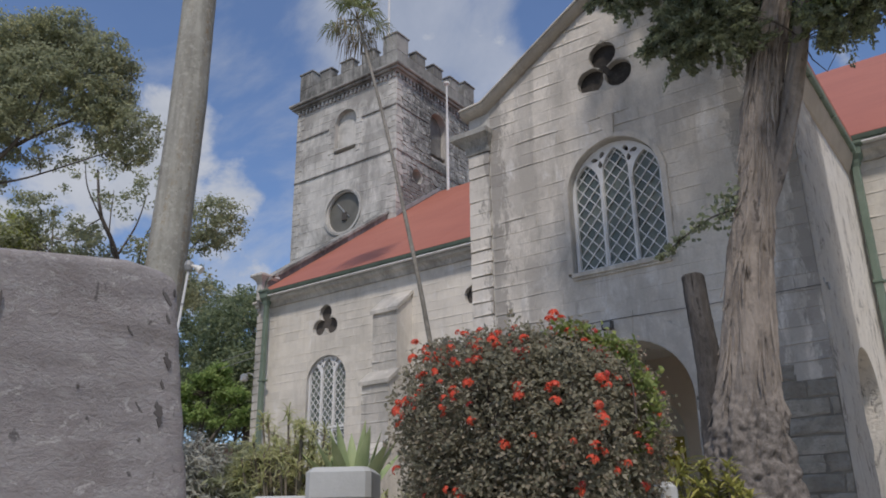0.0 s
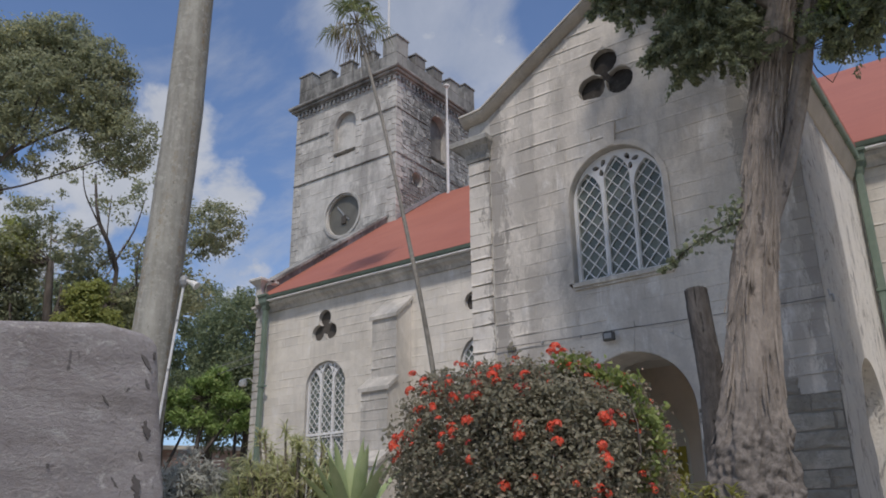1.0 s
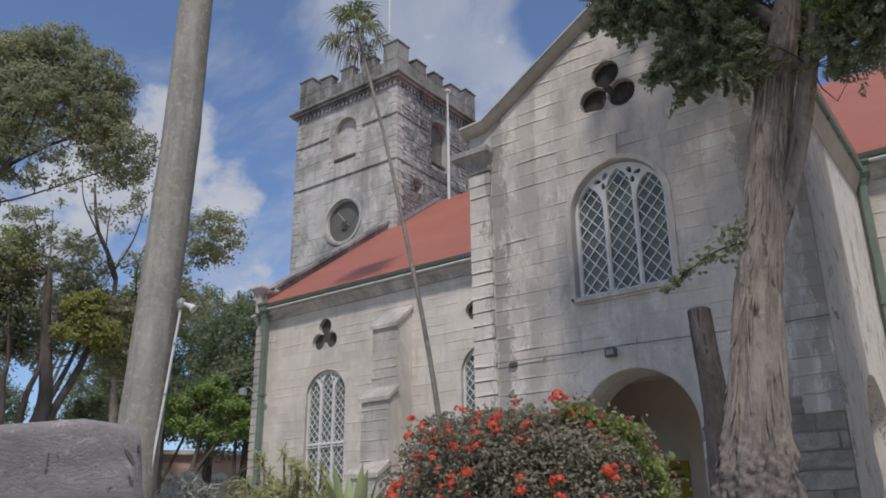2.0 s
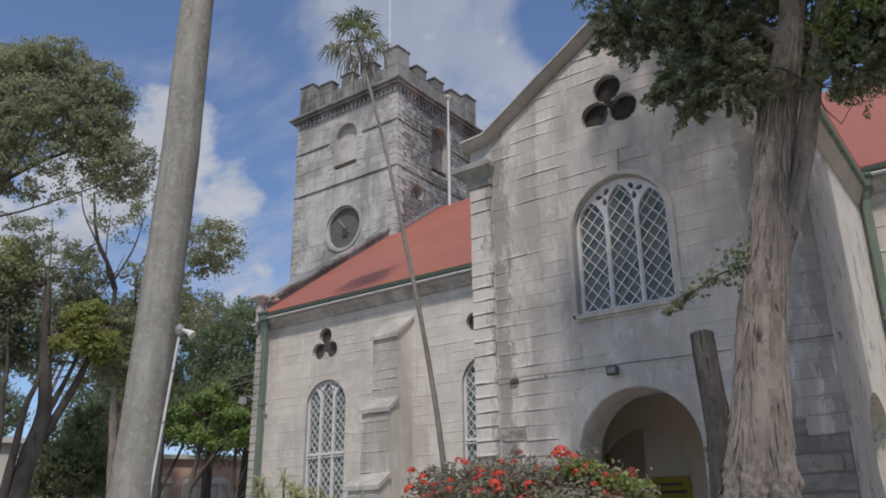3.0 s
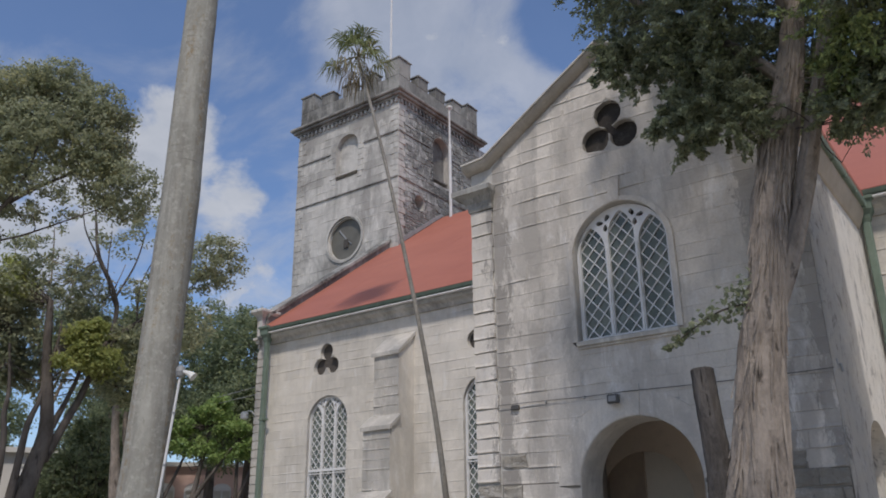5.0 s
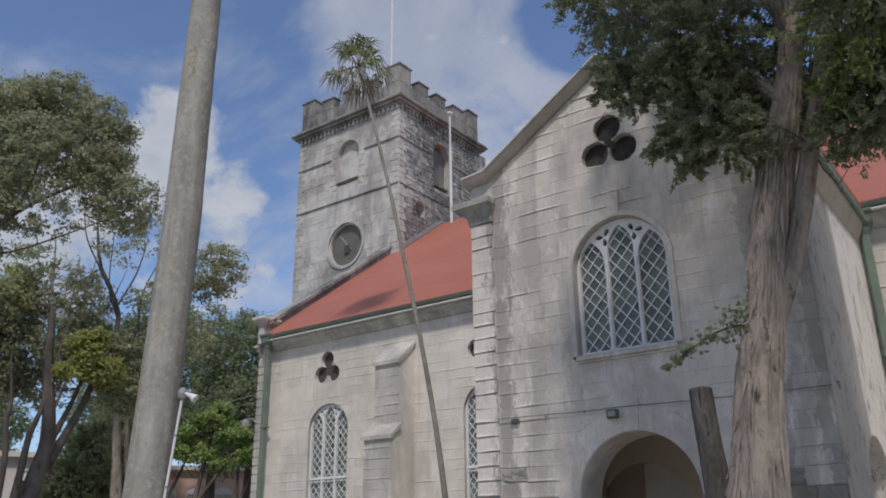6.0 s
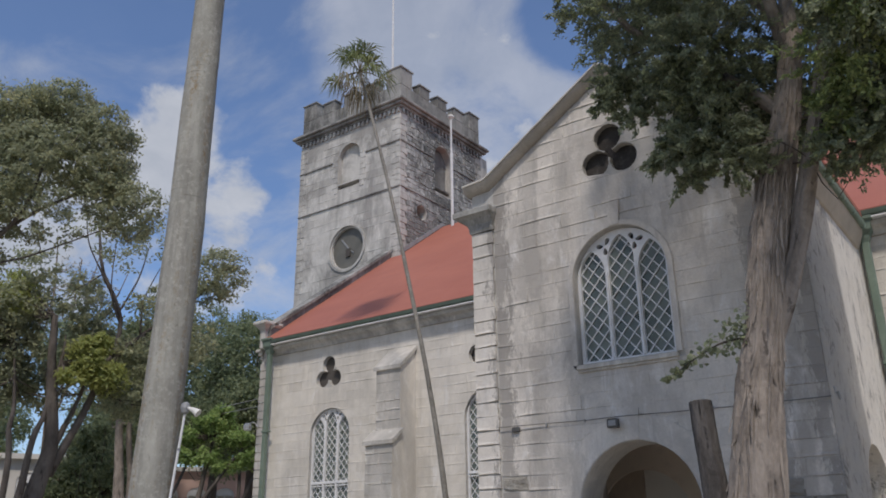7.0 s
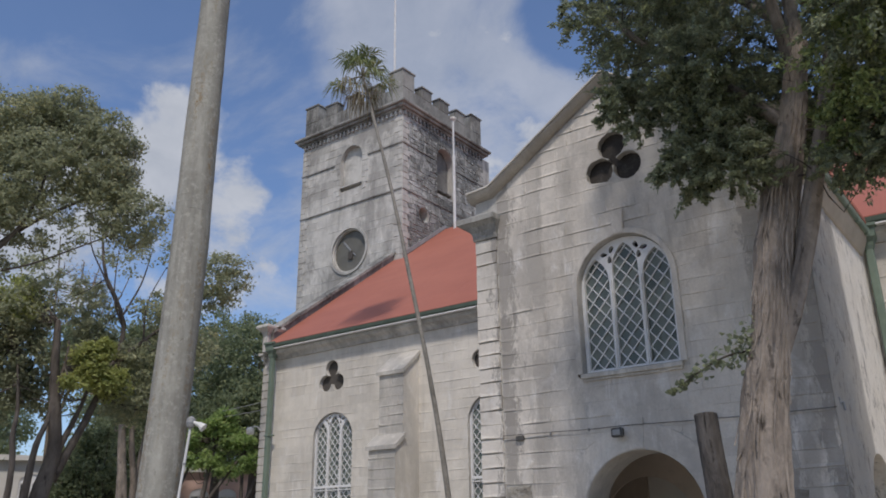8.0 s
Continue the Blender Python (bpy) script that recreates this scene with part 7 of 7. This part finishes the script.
# ---- far buildings and wires ----
def far_house(name, x0, y0, x1, y1, h, mat, label, rows, cols, lo):
    ob = empty(name, ((x0 + x1) / 2, (y0 + y1) / 2, 0), label, "building")
    d = Vector((x1 - x0, y1 - y0, 0))
    L = d.length
    d.normalize()
    n = Vector((d.y, -d.x, 0))

    def put(u, v, w):
        p = Vector((x0, y0, 0)) + d * u + n * w
        return (p.x, p.y, v)
    holes = []
    for r in range(rows):
        for c in range(cols):
            u, v = (c + 0.5) * L / cols, lo + r * 2.9
            holes.append((u, v))
    part("wall", prism([[(0, 0), (L, 0), (L, h), (0, h)]] + [arched(u, 0.5, v, v + 1.3, 0.35, 8) for u, v in holes], -6.0, 0.0, put), mat, ob)
    part("roof", prism([[(-0.3, h), (L + 0.3, h), (L + 0.3, h + 0.22), (-0.3, h + 0.22)]], -6.3, 0.3, put), M["pale"], ob)
    for u, v in holes:
        w = part("window", prism([arched(u, 0.5, v, v + 1.3, 0.35, 8)] + [[(u - 0.42, v + 0.08), (u - 0.04, v + 0.08), (u - 0.04, v + 1.25), (u - 0.42, v + 1.25)], [(u + 0.04, v + 0.08), (u + 0.42, v + 0.08), (u + 0.42, v + 1.25), (u + 0.04, v + 1.25)]], -0.12, -0.05, put), M["white"], ob)
        part("pane", prism([[(u - 0.45, v + 0.04), (u + 0.45, v + 0.04), (u + 0.45, v + 1.4), (u - 0.45, v + 1.4)]], -0.2, -0.15, put), M["pale"] if mat is M["pink"] else M["dial"], w)
    return ob


far_house("pink_house", -44.5, 20.5, -30.5, 37.5, 5.9, M["pink"], "long pink rendered building with white arched windows", 2, 15, 0.5)
far_house("pale_house", -38.5, 12.2, -35.0, 19.6, 5.7, M["pale"], "pale grey rendered house", 2, 4, 0.6)
wires = empty("overhead_wires", (-16.27, 14.63, 5.6), "thin grey overhead wires fixed to the church corner", "wires")
for k in range(2):
    line, rad = smooth_line([(-28, 22.8, 7.9 - 0.3 * k), (-22, 17.95 + 0.1 * k, 6.55 - 0.19 * k), (-19, 15.6 + 0.1 * k, 5.92 - 0.16 * k), (-16.27, 14.63, 5.75 - 0.2 * k)], [0.009] * 4, 24)
    part("wire", tube(line, rad, 4), M["grey"], wires)


# ---- stones of the walls ----
def courses(u0, u1, v0, v1, height, lengths, openings, rng, left=None, right=None, top=None, vary=0.0):
    """Blocks of a coursed wall, cut to the openings: (outline, plain rectangle or not)."""
    out = []
    v = v0
    k = 0
    while v < v1 - 0.03:
        h = height * (1 + rng.uniform(-vary, vary))
        t = min(v + h, v1)
        if v1 - t < height * 0.3:
            t = v1
        cuts = [u0]
        u = u0 - rng.uniform(0.1, 0.9) * lengths[0] if vary else u0 - (k % 2) * lengths[0] * 0.5
        while u < u1:
            u += lengths[int(rng.integers(len(lengths)))]
            if u0 + 0.08 < u < u1 - 0.08:
                cuts.append(u)
        cuts.append(u1)
        for mid, fn in openings:
            if any(fn(v + (t - v) * i / 4) for i in range(5)) and u0 < mid < u1:
                cuts = [c for c in cuts if abs(c - mid) > 0.10 or c in (u0, u1)] + [mid]
        cuts = sorted(set(cuts))
        for a0, b0 in zip(cuts, cuts[1:]):
            levels = []
            cutn = False
            for i in range(6):
                z = v + (t - v) * i / 5
                a, b = a0, b0
                for mid, fn in openings:
                    g = fn(z)
                    if not g:
                        continue
                    if g[0] <= a + 1e-6 < g[1]:
                        a, cutn = g[1], True
                    elif g[0] < b - 1e-6 <= g[1] + 1e-9:
                        b, cutn = g[0], True
                    elif a < g[0] and g[1] < b:
                        b, cutn = g[0], True
                if top is not None:
                    lim = top(z)
                    if lim is None:
                        cutn = True
                        continue
                    if lim[0] > a:
                        a, cutn = lim[0], True
                    if lim[1] < b:
                        b, cutn = lim[1], True
                if b - a > 0.035:
                    levels.append((z, a, b))
            if len(levels) < 2:
                continue
            if not cutn:
                out.append(([(a0, v), (b0, v), (b0, t), (a0, t)], True))
            else:
                lp = [(a, z) for z, a, b in levels]
                rp = [(b, z) for z, a, b in levels]
                out.append((rp[::1][:0] + [lp[0], rp[0]] + rp[1:] + lp[1:][::-1], False))
        v = t
        k += 1
    return out


def wave(u, v):
    """How far a course wanders up or down at a place on the wall."""
    return 0.010 * noise.noise(Vector((u * 0.8, v * 2.3, 1.5))) + 0.005 * noise.noise(Vector((u * 3.7, v * 4.9, 7.5)))


def opened(u, v):
    """0 where a joint is closed by limewash, 1 where it is washed out."""
    return max(0.0, min(1.0, 0.42 + 1.5 * noise.noise(Vector((u * 1.7, v * 3.1, 3.3)))))


def block(outline, place, gu, gv, proud, bev=0.007, rag=0.0, seed=0, org=(0, 0), amp=1.0):
    """One stone: its sides drawn in by the joints, its face by the worn arris. rag: how far the joints
    are washed out and the lower edge stands out over them; org: where on the wall the outline's zero lies;
    amp: how crooked the courses are, from ashlar (1) to rubble (4 and more)."""
    cu = sum(p[0] for p in outline) / len(outline)
    cv = sum(p[1] for p in outline) / len(outline)
    r = random.Random(seed)

    def ins(p, e, f=0.0):
        du = math.copysign(min(gu / 2 + e + f * 0.4, abs(p[0] - cu) * 0.8), p[0] - cu)
        dv = math.copysign(min(gv / 2 + e + f, abs(p[1] - cv) * 0.8), p[1] - cv)
        return p[0] - du, p[1] - dv
    if not rag:
        n = len(outline)
        verts = [place(*ins(p, 0), -0.004) for p in outline] + [place(*ins(p, 0), proud * 0.55) for p in outline] + [place(*ins(p, bev), proud) for p in outline]
        faces = []
        for k in (0, n):
            faces += [(k + i, k + (i + 1) % n, k + n + (i + 1) % n, k + n + i) for i in range(n)]
        return verts, faces + [tuple(range(2 * n, 3 * n))]
    ring = []
    for a, b in zip(outline, outline[1:] + outline[:1]):
        k = max(1, min(8, int(math.hypot(b[0] - a[0], b[1] - a[1]) / 0.085)))
        ring += [(a[0] + (b[0] - a[0]) * i / k, a[1] + (b[1] - a[1]) * i / k) for i in range(k)]
    n = len(ring)
    gap = [opened(p[0] + org[0], p[1] + org[1]) for p in ring]
    if amp > 1:
        bent = [noise.noise_vector(Vector(((p[0] + org[0]) * 3.3, (p[1] + org[1]) * 3.9, 5.1))) for p in ring]
        ring = [(p[0] + 0.02 * amp * q.x, p[1] + 0.017 * amp * q.y) for p, q in zip(ring, bent)]
    ring = [(p[0], p[1] + wave(p[0] + org[0], p[1] + org[1])) for p in ring]
    lip = rag * r.uniform(0.5, 1.3) / amp ** 1.5
    worn = [rag * (0.45 * g + 0.2 * r.random() * g) for g in gap]
    ahead = [proud + (lip * g if p[1] < cv else 0.0) for p, g in zip(ring, gap)]
    verts = [place(*ins(p, 0, w), -0.004) for p, w in zip(ring, worn)] + [place(*ins(p, 0, w), h * 0.6) for p, w, h in zip(ring, worn, ahead)]
    verts += [place(*ins(p, bev * g, w), h) for p, w, h, g in zip(ring, worn, ahead, gap)]
    verts += [place(*ins(p, bev + 0.035, w), proud) for p, w in zip(ring, worn)]
    faces = []
    for k in (0, n, 2 * n):
        faces += [(k + i, k + (i + 1) % n, k + n + (i + 1) % n, k + n + i) for i in range(n)]
    return verts, faces + [tuple(range(3 * n, 4 * n))]


def hewn(outline, place, gu, gv, proud, seed):
    """A rough-faced stone: ragged edge, hollows and bosses on its face."""
    r = random.Random(seed)
    cu = sum(p[0] for p in outline) / len(outline)
    cv = sum(p[1] for p in outline) / len(outline)
    ring = []
    for a, b in zip(outline, outline[1:] + outline[:1]):
        for f in (0, 0.36, 0.7):
            ring.append((a[0] + (b[0] - a[0]) * f, a[1] + (b[1] - a[1]) * f))
    n = len(ring)
    edge = [(u - math.copysign(gu + r.uniform(0, 0.022), u - cu), v - math.copysign(gv + r.uniform(0, 0.02), v - cv)) for u, v in ring]
    mid = [(cu + (u - cu) * r.uniform(0.5, 0.8), cv + (v - cv) * r.uniform(0.5, 0.8)) for u, v in ring]
    verts = [place(u, v, -0.004) for u, v in edge] + [place(u, v, proud * r.uniform(0.1, 0.8)) for u, v in edge] + [place(u, v, proud * r.uniform(0.6, 1.7)) for u, v in mid] + [place(cu, cv, proud * r.uniform(0.7, 1.5))]
    faces = []
    for k in (0, n):
        faces += [(k + i, k + (i + 1) % n, k + n + (i + 1) % n, k + n + i) for i in range(n)]
    faces += [(2 * n + i, 2 * n + (i + 1) % n, 3 * n) for i in range(n)]
    return verts, faces


def lay(wall, place, blocks, mat_of, rng, gu=0.006, gv=0.012, proud=0.012, loose=0.003, name="stone", most=300, near=None, rag=None, amp=1.0):
    """Lay the blocks on a wall: most of them as parts, those farthest off joined."""
    if near is not None:
        blocks = sorted(blocks, key=near)
    cache, rest = {}, {}
    o = place(0, 0, 0)
    local = lambda u, v, w: tuple(p - q for p, q in zip(place(u, v, w), o))
    for k, (outline, rect) in enumerate(blocks):
        cu = sum(p[0] for p in outline) / len(outline)
        cv = sum(p[1] for p in outline) / len(outline)
        mat = mat_of(cu, cv)
        off = float(rng.uniform(-loose, loose))
        if k >= most:
            rest.setdefault(mat.name, []).append(block(outline, lambda u, v, w: place(u, v, w + off), gu, gv, proud, 0.007, rag(cu, cv) if rag else 0.0, k, (0, 0), amp))
            continue
        w, h = outline[1][0] - outline[0][0], outline[2][1] - outline[1][1]
        rough = mat is M["bare"]
        rect = rect and not rough and not rag
        uneven = round(rag(cu, cv), 3) if rag else 0.0
        key = (round(w, 2), round(h, 2), mat.name)
        if rect and key in cache:
            me = cache[key]
        else:
            ww, hh = (key[0], key[1]) if rect else (0, 0)
            shape = [(-ww / 2, -hh / 2), (ww / 2, -hh / 2), (ww / 2, hh / 2), (-ww / 2, hh / 2)] if rect else [(p[0] - cu, p[1] - cv) for p in outline]
            me = mesh_of(name, *(hewn(shape, local, 0.002, 0.002, 0.018, k) if rough else block(shape, local, gu, gv, proud, 0.007, uneven, k, (cu, cv), amp)), mat)
            if rect:
                cache[key] = me
        ob = new(name, me)
        ob.location = place(cu, cv, off)
        ob.parent = wall
        ob.matrix_parent_inverse = Matrix.Translation(wall.location).inverted()
    for mn, geos in rest.items():
        ob = made("stonework", joined(*geos), bpy.data.materials[mn], label="coursed stone", kind="stuff")
        under(ob, wall)


def arch_gap(cu, hw, v0, vs, rise):
    def fn(z):
        if z < v0 or z >= vs + rise:
            return None
        w = hw if z < vs else hw * math.sqrt(max(0.0, 1 - ((z - vs) / rise) ** 2))
        return (cu - w, cu + w) if w > 0.02 else None
    return cu, fn


def round_gap(cu, cv, r):
    def fn(z):
        d = r * r - (z - cv) ** 2
        return (cu - math.sqrt(d), cu + math.sqrt(d)) if d > 0.0004 else None
    return cu, fn


def tre_gaps(cu, cv, r, d):
    c = [(cu + d * math.cos(radians(a)), cv + d * math.sin(radians(a))) for a in (-30, 90, 210)]

    def low(z):
        gs = [round_gap(x, y, r)[1](z) for x, y in (c[0], c[2])]
        gs = [g for g in gs if g] + ([round_gap(*c[1], r)[1](z)] if round_gap(*c[1], r)[1](z) else [])
        return (min(g[0] for g in gs), max(g[1] for g in gs)) if gs else None
    return [(cu, low)]


rng = np.random.default_rng(2024)
H = 0.2105
gaps = [arch_gap(PC, 0.80, 4.36, 5.64, 0.80), arch_gap(PC, 1.16, -1, 2.50, 1.16)] + tre_gaps(PC, 7.545, 0.221, 0.258)
gaps[1] = (PC, (lambda f: (lambda z: (PC - 0.835, PC + 0.835) if z < 2.50 else f(z)))(gaps[1][1]))


def porch_top(z):
    if z <= APEX - 0.03 - FLARE * RISE:
        return (PX0, PX1)
    w = (APEX - 0.03 - z) / RISE
    return (PC - w, PC + w) if w > 0.05 else None


def porch_stone(u, v):
    low = 2.74 if u > PC else 2.78
    ragged = 0.55 * noise.noise(Vector((u * 1.3, v * 1.3, 4))) + 0.7 * noise.noise(Vector((u * 5.1, v * 7.3, 2)))
    return M["bare"] if v < low - 0.22 + ragged else M["porch"]


front = courses(PX0 + 0.41, PX1, 0.02, APEX - 0.04, H, [0.46, 0.56, 0.66, 0.78], gaps, rng, top=porch_top)


def porch_wear(u, v):
    """How uneven the porch stones are: roughest beside the corner piers and up the gable."""
    worn = max(1.0 - max(0.0, u - PX0 - 0.5) / 1.5, 0.9 - max(0.0, PX1 - 0.1 - u) / 0.7, 0.75 if v > 6.4 and u < PC + 0.6 else 0.0)
    return round(0.004 + 0.011 * min(1.0, max(0.0, worn)), 3)


lay(porch_front, FRONT(PY), front, porch_stone, rng, 0.0, 0.0005, 0.005, 0.002, near=lambda b: abs(b[0][0][1] - 5.0), rag=porch_wear)
for xa, xb in ((PX0 + 0.41, PC - 0.845), (PC + 0.845, PX1)):
    made("rough_footing", prism([[(xa, 0.01), (xb, 0.01), (xb, 2.62), (xa, 2.62)]], -0.002, 0.003, FRONT(PY)), M["dark_joint"]).parent = porch_front


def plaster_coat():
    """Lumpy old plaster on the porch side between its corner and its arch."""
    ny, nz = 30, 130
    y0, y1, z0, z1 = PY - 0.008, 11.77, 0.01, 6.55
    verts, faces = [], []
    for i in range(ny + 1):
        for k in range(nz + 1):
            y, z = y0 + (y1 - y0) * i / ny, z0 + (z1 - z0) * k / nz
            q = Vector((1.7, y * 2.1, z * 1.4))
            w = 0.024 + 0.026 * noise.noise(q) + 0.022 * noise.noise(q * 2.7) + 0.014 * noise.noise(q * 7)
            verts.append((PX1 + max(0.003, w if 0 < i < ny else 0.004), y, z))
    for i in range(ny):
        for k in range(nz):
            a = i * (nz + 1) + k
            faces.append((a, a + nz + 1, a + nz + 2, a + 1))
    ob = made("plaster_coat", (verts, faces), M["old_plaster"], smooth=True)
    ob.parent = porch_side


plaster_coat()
# quoins of the corner pier, long and short by turns
qb = []
for k in range(32):
    z = 0.06 + k * H
    if z + H > 6.80:
        break
    qb.append(([(PX0 - 0.0, z), (PX0 + (0.40 if k % 2 else 0.385), z), (PX0 + (0.40 if k % 2 else 0.385), z + H), (PX0 - 0.0, z + H)], True))
lay(pier, FRONT(PY), qb, lambda u, v: M["bare"] if v < 2.6 else M["porch"], rng, 0.0, 0.006, 0.030, 0.006, "quoin", rag=lambda u, v: 0.016)
nave_gaps = []
for cx in N_WIN:
    nave_gaps += [arch_gap(cx, 0.66, 1.88, 4.62, 0.62)] + tre_gaps(cx - 0.09, 6.10, 0.21, 0.240)
left_part = courses(NX0, PX0, 0.02, 6.82, 0.214, [0.5, 0.6, 0.72, 0.84], nave_gaps, rng)
lay(nave_front, FRONT(NY), left_part, lambda u, v: M["nave"], rng, 0.0, 0.0008, 0.004, 0.002, near=lambda b: 0 if b[0][0][0] < -8.8 and b[0][0][1] > 2.7 else 1, rag=lambda u, v: 0.006)
right_part = courses(PX1 + 0.0, 4.0, 0.02, 6.82, 0.214, [0.5, 0.6, 0.72, 0.84], nave_gaps, rng)
lay(nave_front, FRONT(NY), right_part, lambda u, v: M["nave"], rng, 0.0, 0.0008, 0.004, 0.002, most=60, near=lambda b: abs(b[0][0][0] + 1) + 0.2 * abs(b[0][0][1] - 5), rag=lambda u, v: 0.012)
nq = []
for k in range(31):
    z = 0.05 + k * 0.214
    w = 0.30 if k % 2 else 0.22
    nq.append(([(NX0 - 0.02, z), (NX0 + w, z), (NX0 + w, z + 0.214), (NX0 - 0.02, z + 0.214)], True))
lay(nave_front, FRONT(NY), nq, lambda u, v: M["trim"], rng, 0.0, 0.014, 0.035, 0.004, "quoin")
# tower front: ashlar between proud quoins, string courses, quoined belfry
tg = [arch_gap(-17.95, 0.52, 14.12, 15.35, 0.50), round_gap(-17.95, 11.80, 0.82)]
tb = courses(TX0 + 0.02, TX1, 9.0, 16.34, 0.30, [0.6, 0.75, 0.9, 1.1], tg, rng, vary=0.04)
lay(wf, FRONT(TY0), tb, lambda u, v: M["tower"], rng, 0.0, 0.001, 0.004, 0.002, rag=lambda u, v: 0.009)
tq = []
for k in range(34):
    z = 9.0 + k * 0.216
    w = 0.36 if k % 2 else 0.22
    for x0_, x1_ in ((TX0 - 0.02, TX0 + w), (TX1 - w, TX1 + 0.02)):
        tq.append(([(x0_, z), (x1_, z), (x1_, z + 0.216), (x0_, z + 0.216)], True))
for k in range(7):
    z = 14.0 + k * 0.216
    w = 0.30 if k % 2 else 0.18
    tq += [([(-18.48 - w, z), (-18.48, z), (-18.48, z + 0.216), (-18.48 - w, z + 0.216)], True), ([(-17.42, z), (-17.42 + w, z), (-17.42 + w, z + 0.216), (-17.42, z + 0.216)], True)]
lay(wf, FRONT(TY0), tq, lambda u, v: M["tower"], rng, 0.003, 0.013, 0.022, 0.005, "quoin")
for z in (15.24, 13.50):
    for x0_, x1_ in ((TX0 - 0.02, -18.75), (-17.15, TX1 + 0.02)) if z > 15 else ((TX0 - 0.02, TX1 + 0.02),):
        under(made("string_course", slab(x0_, TY0 - 0.055, z, x1_, TY0 - 0.004, z + 0.05, 0.01), M["parapet"]), wf)
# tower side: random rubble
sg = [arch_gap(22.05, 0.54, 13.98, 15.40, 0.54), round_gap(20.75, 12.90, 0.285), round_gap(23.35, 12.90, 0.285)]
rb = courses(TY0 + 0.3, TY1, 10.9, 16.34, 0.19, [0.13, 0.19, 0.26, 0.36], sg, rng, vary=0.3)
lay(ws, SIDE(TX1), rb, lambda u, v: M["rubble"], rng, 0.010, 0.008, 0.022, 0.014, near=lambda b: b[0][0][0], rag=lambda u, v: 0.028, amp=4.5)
sq = []
for k in range(25):
    z = 10.9 + k * 0.216
    w = 0.22 if k % 2 else 0.36
    sq.append(([(TY0 - 0.03, z), (TY0 + w, z), (TY0 + w, z + 0.216), (TY0 - 0.03, z + 0.216)], True))
    sq.append(([(TY1 - w, z), (TY1, z), (TY1, z + 0.216), (TY1 - w, z + 0.216)], True))
lay(ws, SIDE(TX1), sq, lambda u, v: M["tower"], rng, 0.006, 0.018, 0.032, 0.008, "quoin")
for z in (15.24, 13.50):
    for y0_, y1_ in ((TY0, 21.4), (22.7, TY1)) if z > 15 else ((TY0, TY1),):
        under(made("string_course", slab(TX1 + 0.004, y0_, z, TX1 + 0.055, y1_, z + 0.05, 0.01), M["parapet"]), ws)

# ashlar on the near buttress
for k, (y, z0_, z1_) in enumerate(((14.10, 4.45, 5.80), (13.80, 2.85, 4.10), (13.45, 0.02, 2.48))):
    bb = courses(-11.66 - 0.03 * k, -10.95 + 0.03 * k, z0_, z1_, 0.213, [0.30, 0.40, 0.50], [], rng)
    lay(near_buttress, FRONT(y), bb, lambda u, v: M["trim"], rng, 0.002, 0.004, 0.008, 0.003, rag=lambda u, v: 0.018)
